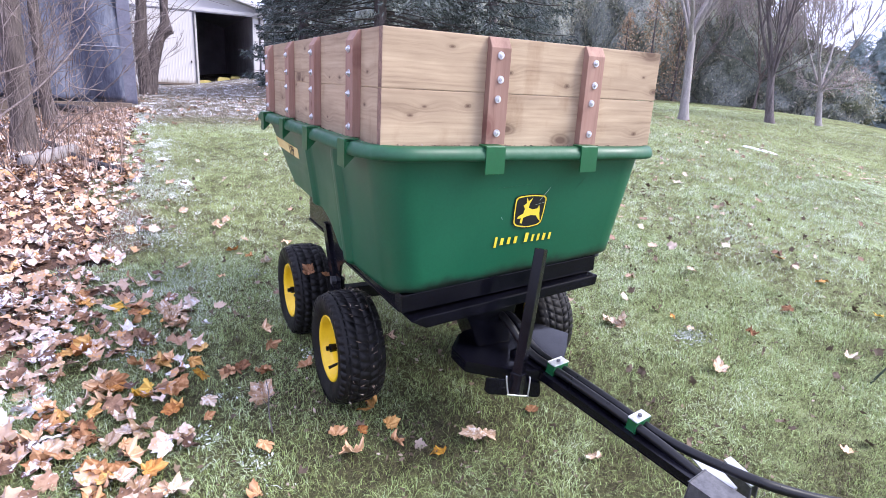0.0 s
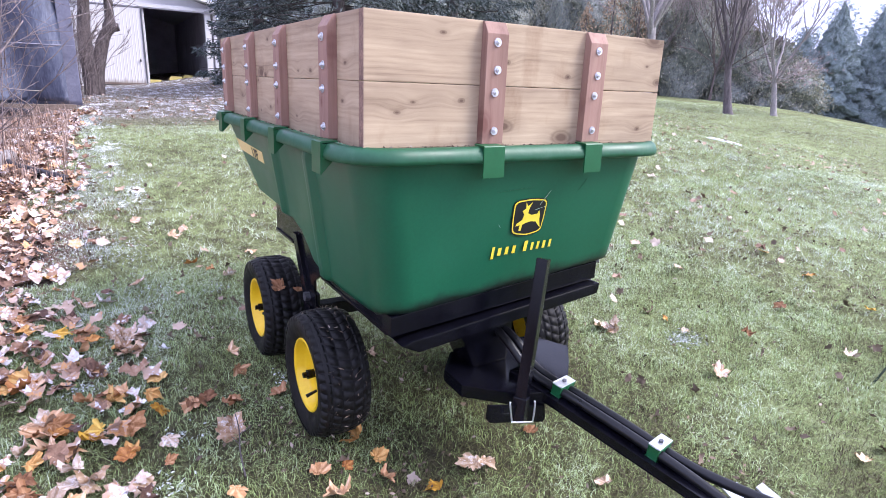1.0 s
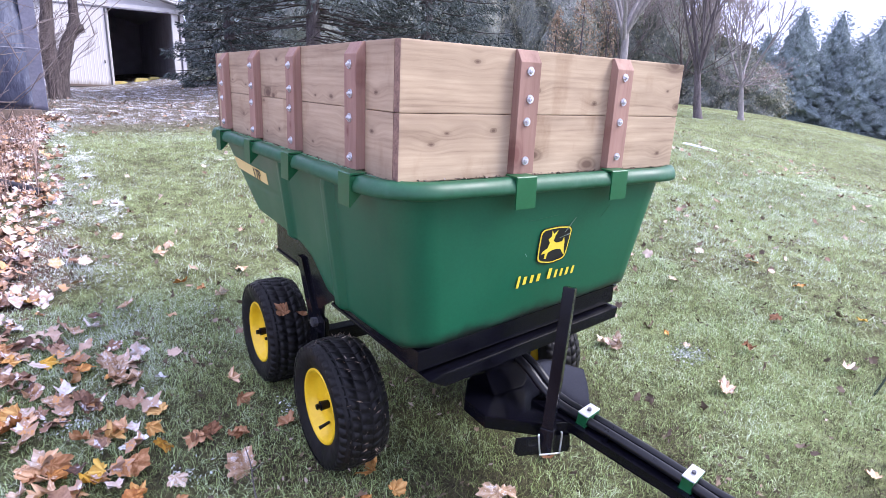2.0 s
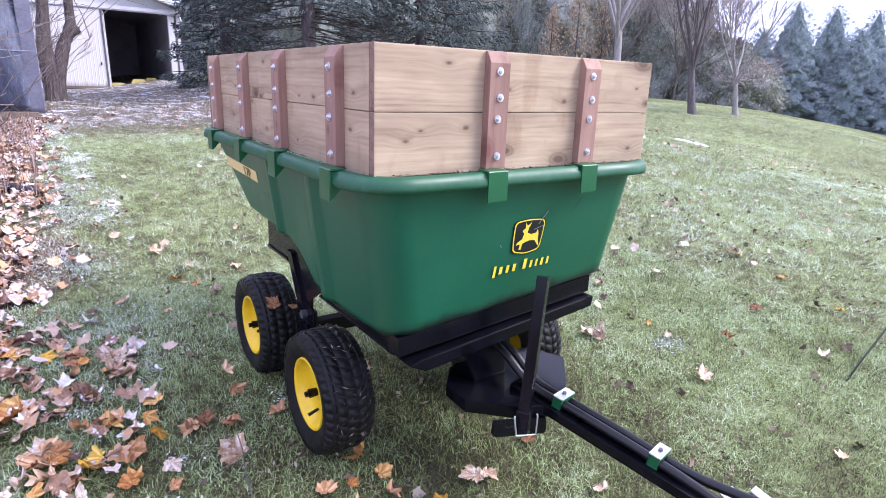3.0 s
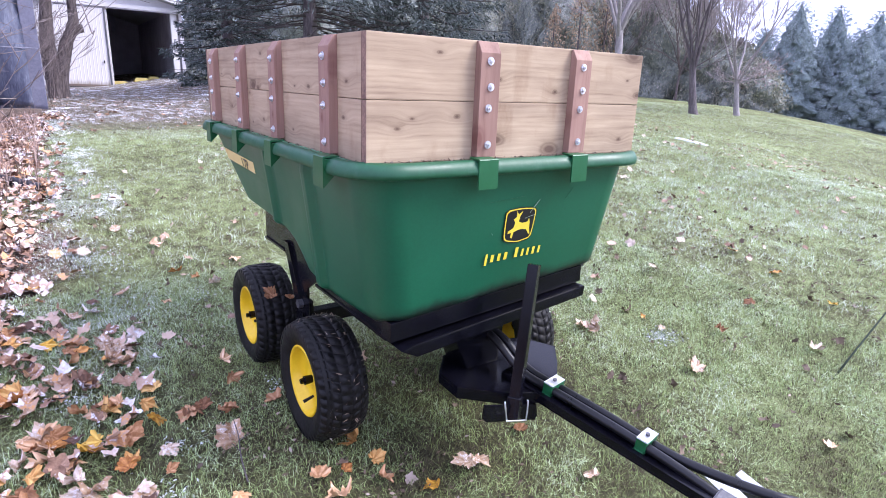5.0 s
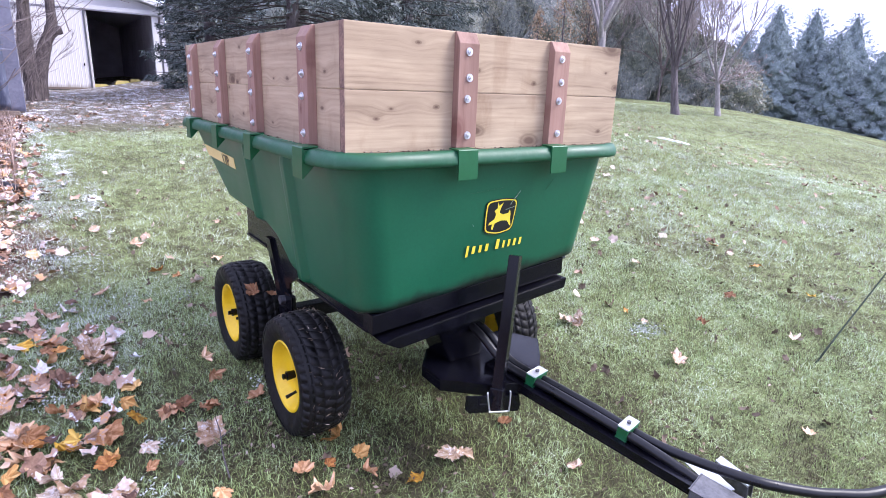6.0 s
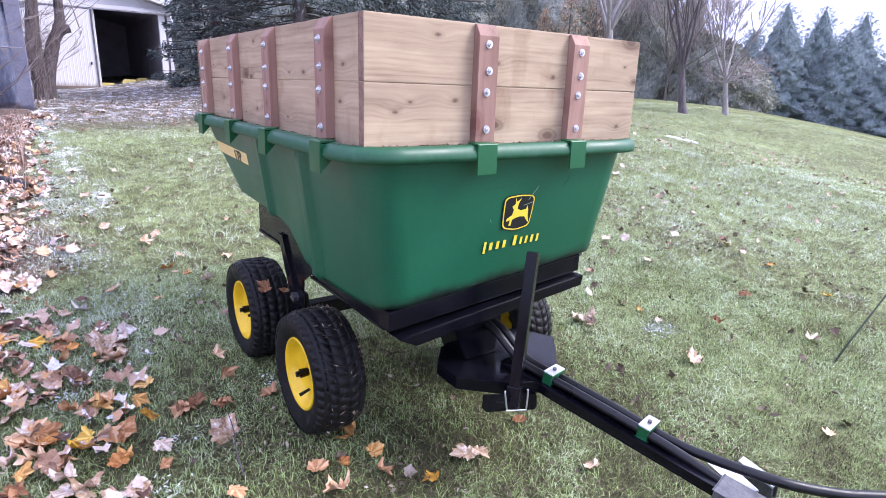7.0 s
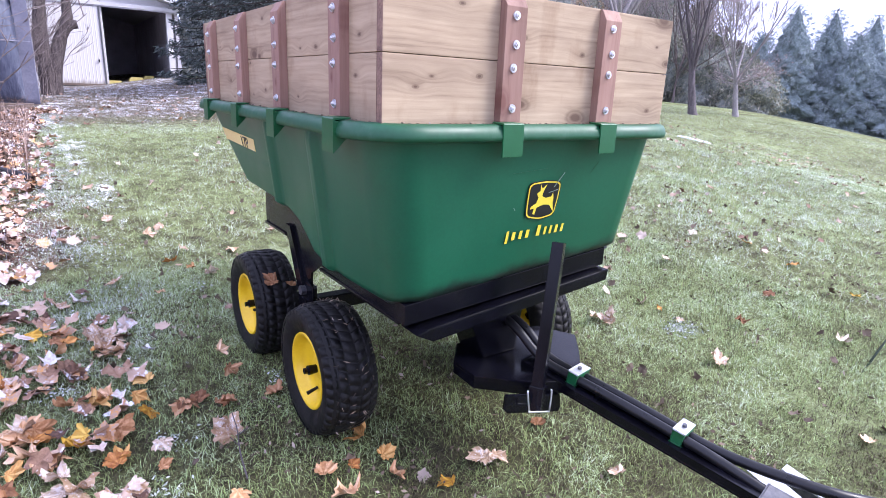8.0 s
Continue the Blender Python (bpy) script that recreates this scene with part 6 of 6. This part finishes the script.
def leaf_arrays(curl, seed, outline=OUTLINE, veined=True):
    """A maple leaf of unit width: curled lobes round a middle, with raised veins and sunken webs between."""
    r = random.Random(seed)
    m = len(outline)
    rim, ring = [], []
    for k, (x, y) in enumerate(outline):
        d = math.hypot(x, y)
        z = curl * d * d * (0.7 + 0.9 * math.sin(k * 20.0 / m + seed)) + 0.16 * abs(x) + r.uniform(-0.05, 0.05)
        x, y = x * r.uniform(0.84, 1.10), y * r.uniform(0.84, 1.10)
        rim.append((x, y, z))
        ring.append((x * 0.55, y * 0.55 - 0.04, z * 0.35 + (0.035 if d > 0.44 else -0.03) + r.uniform(-0.02, 0.02)))
    if not veined:
        return np.array([(0, -0.08, 0.0), *rim]), np.array([(0, 1 + k, 1 + (k + 1) % m) for k in range(m)])
    fs = []
    for k in range(m):
        a, b = 1 + k, 1 + (k + 1) % m
        fs += [(0, a, b), (a, a + m, b + m), (a, b + m, b)]
    return np.array([(0, -0.08, 0.0), *ring, *rim]), np.array(fs)


LEAVES = [leaf_arrays(c, s) for s, c in enumerate((0.2, 0.45, 0.75, -0.5, 1.0, 0.6, 1.3))]
HALF = [LOBES[k] for k in (0, 1, 3, 5, 8, 10, 12, 15, 16, 18)]
PLAIN = [*HALF, *[(-x, y) for x, y in HALF[-2:0:-1]]]
SMALL_LEAVES = [leaf_arrays(c, s + 20, PLAIN, False) for s, c in enumerate((0.15, 0.3, 0.5, -0.3, 0.7, 0.9))]


def slope_at(x, y):
    return (ground_z(x + 0.05, y) - ground_z(x - 0.05, y)) / 0.1, (ground_z(x, y + 0.05) - ground_z(x, y - 0.05)) / 0.1


def litter(name, x, y, size, lift, tilt, material, label, rg):
    vs, fs, base = [], [], 0
    which = rg.integers(0, len(SMALL_LEAVES), len(x))
    sx, sy = slope_at(x, y)
    zz = ground_z(x, y)
    for k in range(len(x)):
        v, f = SMALL_LEAVES[which[k]]
        m = np.array(Euler((rg.normal(0, tilt), rg.normal(0, tilt), rg.uniform(0, 6.28))).to_matrix())
        s = size * rg.uniform(0.6, 1.25)
        w = (v * s) @ m.T
        w[:, 2] -= min(0.0, w[:, 2].min() * 0.5)
        w[:, 2] += w[:, 0] * sx[k] + w[:, 1] * sy[k]
        vs.append(w + (x[k], y[k], zz[k] + lift * rg.uniform(0.2, 1.0)))
        fs.append(f + base)
        base += len(v)
    ob = soup(name, np.concatenate(vs), np.concatenate(fs), material)
    return tagged(ob, label, "leaves", "", "stuff")


def leaf_edge(y):
    """Where the closed bed of leaves begins to break up."""
    return np.interp(y, (-2, 0.4, 1.0, 1.6, 2.4, 4.0, 8), (-0.93, -0.89, -0.83, -0.74, -0.69, -0.65, -0.62)) + 0.06 * np.sin(y * 2.1) + 0.05 * np.sin(y * 5.3 + 1)


lr = np.random.default_rng(21)
n = 27000
ly, lx = lr.uniform(-3.2, 7.6, n), lr.uniform(-3.0, -0.25, n)
past = lx - leaf_edge(ly)
band = np.interp(ly, (-1, 1.0, 1.8, 3.0), (0.60, 0.55, 0.30, 0.20))
knots = np.sin(lx * 9.1 + 2.0 * np.sin(ly * 5.3)) * np.sin(ly * 8.3 + 1.7 * np.sin(lx * 7.1))
chance = np.where(past < 0, np.clip(0.46 - past * 0.9, 0, 0.62 - 0.16 * (lx < -1.8)), np.clip(1 - past / band, 0, 1) * np.where(knots > 0.05, 0.60, 0.07))
kp = lr.uniform(0, 1, n) < chance
litter("leaf_litter", lx[kp], ly[kp], 0.062, 0.036, 0.34, M_LITTER, "thick bed of faded maple leaves dusted with snow", lr)
n = 1500
ly = lr.uniform(0.4, 10.0, n)
lx = lr.uniform(-0.6, 9.0, n)
kp = lr.uniform(0, 1, n) < 0.30 + 0.25 * (lx > 1.3)
litter("leaf_scatter", lx[kp], ly[kp], 0.050, 0.030, 0.30, M_SCATTER, "scattered faded leaves on the lawn", lr)

n = 380
ly, lx = lr.uniform(6.0, 14.0, n), lr.uniform(-0.8, 4.2, n)
litter("drive_litter", lx, ly, 0.045, 0.03, 0.35, M_LITTER, "brown and snowy leaves strewn over the drive", lr)

leaf_meshes = {}


def maple_leaf(x, y, size, yaw, material, look_of, tilt=(0, 0), lift=0.022, shape=1):
    key = (shape, material.name)
    if key not in leaf_meshes:
        v, f = LEAVES[shape]
        ob = soup("maple_leaf", v * np.array((1, 1, 0.9)), f, material)
        leaf_meshes[key] = ob.data
    else:
        ob = new("maple_leaf", leaf_meshes[key])
    a, b = slope_at(x, y)
    lie = Vector((0, 0, 1)).rotation_difference(Vector((-float(a), -float(b), 1))).to_matrix().to_4x4()
    ob.matrix_world = Matrix.Translation((x, y, gz(x, y) + lift)) @ lie @ pose(0, 0, 0, tilt[0], tilt[1], yaw) @ Matrix.Scale(size, 4)
    return tagged(ob, look_of + " maple leaf lying on the grass", "leaf", "fallen maple leaves")


# dark bits of old leaf, soil and thatch in the turf
n = 14000
lx, ly = lr.uniform(-0.9, 3.6, n), lr.uniform(-0.9, 3.2, n)
pt = np.sin(lx * 5.3 + 2 * np.sin(ly * 2.7)) * np.sin(ly * 4.1 + 1.7 * np.sin(lx * 3.1))
kp = (pt > 0.35) | (lr.uniform(0, 1, n) < 0.10)
lx, ly = lx[kp], ly[kp]
v, q = flakes(np.stack([lx, ly, ground_z(lx, ly) + lr.uniform(0.004, 0.026, len(lx))], -1), 0.0085, lr, 0.5, 2.2)
bits = soup("turf_debris", v, q, M_DEBRIS)
tagged(bits, "dark crumbled leaf scraps and thatch in the turf", "debris", "", "stuff")
n = 230
lx, ly = lr.uniform(-0.7, 4.2, n), lr.uniform(-0.9, 3.4, n)
litter("old_leaf_scraps", lx, ly, 0.034, 0.026, 0.7, M_DEBRIS, "dark rotting leaf pieces sunk in the turf", lr)


PALE_LEAVES = (
    (-0.23, 0.53, 0.105), (-0.44, 1.25, 0.170), (-0.42, 1.15, 0.136), (-0.48, 1.20, 0.125), (-0.38, 1.78, 0.113), (-0.15, 2.33, 0.102),
    (1.38, 0.51, 0.133), (1.67, 0.29, 0.060), (1.53, 0.02, 0.104), (0.70, -0.17, 0.078), (2.17, 0.72, 0.083), (2.07, -0.20, 0.080),
    (-0.48, 0.39, 0.094), (-0.65, 0.47, 0.120), (-0.78, 0.44, 0.082), (-0.51, 0.16, 0.089), (-0.39, 0.55, 0.081), (-0.59, 1.61, 0.115),
    (-0.66, 1.11, 0.104), (0.03, 1.74, 0.094), (-0.32, 2.62, 0.092), (-0.61, 0.21, 0.104), (-0.68, 0.43, 0.100), (-0.09, 2.42, 0.080),
)
TAN_LEAVES = (
    (-0.87, 0.61, 0.123), (-0.89, 0.51, 0.104), (-0.66, 0.31, 0.134), (-0.62, 0.34, 0.101), (-0.70, 0.23, 0.092), (-0.56, 0.84, 0.121),
    (-0.67, 0.75, 0.123), (-0.48, 0.66, 0.114), (-0.71, 0.65, 0.133), (-0.65, 0.62, 0.107), (-0.11, 1.01, 0.079), (-0.03, 0.24, 0.089),
    (1.49, -0.52, 0.069), (0.20, 2.01, 0.088), (-0.05, 1.82, 0.068), (-0.22, 1.60, 0.057), (-0.26, 0.25, 0.076), (-0.40, 0.46, 0.059),
    (-0.69, 0.78, 0.114),
)
ORANGE_LEAVES = (
    (0.15, 0.22, 0.079), (-0.49, 0.55, 0.074), (0.05, 0.23, 0.053), (-0.39, 0.92, 0.103), (-0.41, 0.83, 0.089), (-0.51, 0.53, 0.085),
    (-0.57, 0.26, 0.093), (-0.84, 1.04, 0.131), (-0.78, 1.03, 0.113), (-0.81, 1.48, 0.124), (-0.73, 1.94, 0.112), (2.68, 0.30, 0.096),
    (2.78, 0.61, 0.085), (-0.12, 1.92, 0.091), (-0.52, 0.84, 0.095), (0.12, 0.33, 0.107), (1.67, 0.40, 0.045), (-0.68, 0.71, 0.086),
    (-0.83, 0.61, 0.098),
)
GOLD_LEAVES = (
    (-0.40, 0.73, 0.089), (0.24, 0.04, 0.084), (-0.58, 0.68, 0.082), (-0.60, 0.66, 0.094), (-0.68, 1.41, 0.108), (2.54, -0.06, 0.060),
)
BROWN_LEAVES = (
    (-0.76, 0.52, 0.118), (-0.74, 0.47, 0.092), (-0.86, 0.40, 0.122), (-0.72, 0.30, 0.099), (-0.29, 0.73, 0.104), (-0.25, 0.74, 0.081),
    (-0.19, 0.68, 0.084), (-0.03, 0.67, 0.085), (-0.12, 0.86, 0.085), (-0.31, 0.71, 0.091), (0.66, 0.12, 0.069), (0.13, 0.13, 0.072),
    (2.23, 0.19, 0.085), (-0.18, 0.67, 0.090), (1.87, 0.12, 0.071),
)
lrnd = random.Random(17)
for spots, material, word in ((PALE_LEAVES, M_LEAFPALE, "pale snow-dusted"), (TAN_LEAVES, M_LEAFTAN, "pinkish tan"), (ORANGE_LEAVES, M_LEAFORANGE, "orange"), (GOLD_LEAVES, M_LEAFGOLD, "golden yellow"), (BROWN_LEAVES, M_LEAFBROWN, "dark brown curled")):
    for x, y, s in spots:
        size = s * 0.74 if s < 0.115 else 0.076
        maple_leaf(x, y, size, lrnd.uniform(0, 360), material, word, (lrnd.gauss(0, 16), lrnd.gauss(0, 16)), lrnd.uniform(0.016, 0.026), lrnd.randrange(7))
        # the larger heaps hold two or three leaves
        for k in range(2 if s > 0.115 else 0):
            a = lrnd.uniform(0, 6.28)
            maple_leaf(x + s * 0.45 * math.cos(a), y + s * 0.45 * math.sin(a), lrnd.uniform(0.060, 0.085), lrnd.uniform(0, 360), lrnd.choice((material, M_LEAFTAN, M_LEAFPALE)), "faded", (lrnd.gauss(0, 20), lrnd.gauss(0, 20)), lrnd.uniform(0.022, 0.034), lrnd.randrange(7))

# more leaves gathered between the bed of leaves and the wheels
for k in range(30):
    x, y = lrnd.gauss(-0.66, 0.14), lrnd.uniform(-0.15, 1.5)
    material, word = lrnd.choice(((M_LEAFTAN, "pinkish tan"), (M_LEAFTAN, "pinkish tan"), (M_LEAFPALE, "pale snow-dusted"), (M_LEAFORANGE, "orange"), (M_LEAFBROWN, "dark brown curled")))
    maple_leaf(x, y, lrnd.uniform(0.050, 0.078), lrnd.uniform(0, 360), material, word, (lrnd.gauss(0, 16), lrnd.gauss(0, 16)), lrnd.uniform(0.014, 0.030), lrnd.randrange(7))

for x, y, sz, rot, material, word, shape in ((-0.225, 0.52, 0.098, (38, -26, 35), M_LEAFPALE, "pale upright curled", 5), (0.375, 0.065, 0.085, (3, 5, 70), M_LEAFPALE, "grey-white frosted", 0), (0.425, 0.045, 0.060, (2, -4, 200), M_LEAFPALE, "grey-white frosted", 1), (-0.02, 0.12, 0.080, (34, 12, 160), M_LEAFTAN, "brown-edged upright curled", 6)):
    maple_leaf(x, y, sz, rot[2], material, word, rot[:2], 0.030, shape)

# damp leaves stuck to the tyres and lying against them
for x, y, z, sz, rot, material, word in ((0.040, 0.885, 0.398, 0.060, (42, -14, 30), M_LEAFBROWN, "reddish brown"), (0.105, 0.868, 0.375, 0.045, (52, 10, 140), M_LEAFBROWN, "dark brown")):
    ob = new("maple_leaf", leaf_meshes[(1, material.name)]) if (1, material.name) in leaf_meshes else soup("maple_leaf", LEAVES[1][0] * np.array((1, 1, 0.4)), LEAVES[1][1], material)
    ob.matrix_world = pose(x, y, z, *rot) @ Matrix.Scale(sz, 4)
    tagged(ob, word + " wet maple leaf stuck to a tyre", "leaf", "leaves on the tyres")

# ---- small things round the cart ----
rod = tube("marker_rod", [(1.900, -0.335, gz(1.900, -0.335) - 0.02), (2.13, -0.325, 0.168), (2.45, -0.31, 0.285), (2.78, -0.30, 0.425), (3.10, -0.29, 0.58)], [0.0042, 0.004, 0.0038, 0.0036, 0.0032], M_ROD, None, 8)
tagged(rod, "thin dark green rod leaning out of the lawn", "rod")

sapling = thing("sapling", (-0.19, 0.69, gz(-0.19, 0.69)), "thin dark leafless sapling twig in the grass", "twig")
for name, pts, r in (("stem", ((-0.04, -0.40, 0.0), (-0.035, -0.32, 0.03), (-0.02, -0.24, 0.05), (-0.02, -0.19, 0.08)), 0.0025), ("side_twig", ((-0.03, -0.30, 0.035), (-0.05, -0.28, 0.06)), 0.0015), ("side_twig", ((-0.025, -0.26, 0.045), (0.01, -0.27, 0.07)), 0.0015)):
    p = arc_path(pts, 5)
    tube(name, p, np.linspace(r, r * 0.5, len(p)), M_BARKDARK, sapling, 6)

rs = np.random.default_rng(14)


def snow_patch(x, y, rx, ry, label, lift=0.012):
    """A thin, ragged-edged patch of old snow with a rounded rim."""
    bm = bmesh.new()
    n = 40
    ph = rs.uniform(0, 6.28, 3)
    rings = []
    for f, h in ((1.0, -0.012), (0.93, 0.4), (0.75, 0.8), (0.4, 1.0)):
        ring = []
        for k in range(n):
            a = 2 * math.pi * k / n
            w = f * (1 + 0.20 * math.sin(2 * a + ph[0]) + 0.14 * math.sin(5 * a + ph[1]) + 0.10 * math.sin(9 * a + ph[2]))
            px, py = x + rx * w * math.cos(a), y + ry * w * math.sin(a)
            ring.append(bm.verts.new((px, py, gz(px, py) + (lift * h if h > 0 else h) + 0.012)))
        rings.append(ring)
    for a, b in zip(rings, rings[1:]):
        for k in range(n):
            bm.faces.new((a[k], a[(k + 1) % n], b[(k + 1) % n], b[k]))
    bm.faces.new(rings[-1])
    return tagged(part("snow_patch", bm, M_SNOW, None, "", True), label, "snow", "snow on the lawn")


snow_patch(6.80, 3.58, 0.10, 0.22, "melting white snow patch on the lawn", 0.010)

# edging, log and stump rubbish beside the thicket
for pts, r, label in ((((-1.75, 8.0, 0.66), (-1.45, 7.6, 0.64), (-1.05, 7.2, 0.63)), 0.05, "black plastic drain pipe lying in the leaves"), (((-1.45, 4.9, 0.52), (-1.2, 4.5, 0.50), (-0.98, 4.0, 0.45), (-0.66, 3.6, 0.40)), 0.032, "black plastic lawn edging half buried in leaves")):
    p = arc_path([(x, y, max(z, gz(x, y) + r * 0.5)) for x, y, z in pts], 8)
    tagged(tube("drain_pipe", p, r, M_PIPE, None, 12), label, "pipe")
log = tube("log", arc_path([(-1.30, 3.75, gz(-1.3, 3.75) + 0.05), (-1.15, 4.0, gz(-1.15, 4.0) + 0.055), (-1.03, 4.25, gz(-1.03, 4.25) + 0.05)], 6), 0.055, M_BARKPALE, None, 14)
tagged(log, "pale short log lying among fallen leaves", "log")

# the towing tractor's drawbar corner that the hose runs to
hitch = thing("tractor_hitch", (1.10, -0.93, gz(1.1, -0.93)), "green tractor hitch bracket with grey sleeve", "hitch")
part("bracket", prism_bm([(-0.035, 0.0), (0.18, 0.0), (0.18, 0.34), (0.03, 0.34), (-0.035, 0.24)], "y", -0.03, 0.03, 0.006), M_CLIP, hitch)
tube("sleeve", [(-0.02, 0.02, 0.27), (0.16, -0.04, 0.30)], 0.022, M_ZINC, hitch, 14, "bright steel sleeve")

# grass clippings stuck to the nearest tyre
rt = np.random.default_rng(41)
n = 80
a, xx = rt.uniform(-0.6, 2.4, n), rt.uniform(0.0, 0.135, n)
rr = 0.2025 - 0.012 * np.abs((xx - 0.062) / 0.075) ** 3
v, q = flakes(np.stack([xx, 0.442 + rr * np.cos(a + 1.6), 0.252 + rr * np.sin(a + 1.6)], -1), 0.0030, rt, 0.0, 6.0)
clip = soup("grass_clippings", v, q, M_DEBRIS)
tagged(clip, "dry grass clippings stuck to the muddy tyre", "grass", "", "stuff")
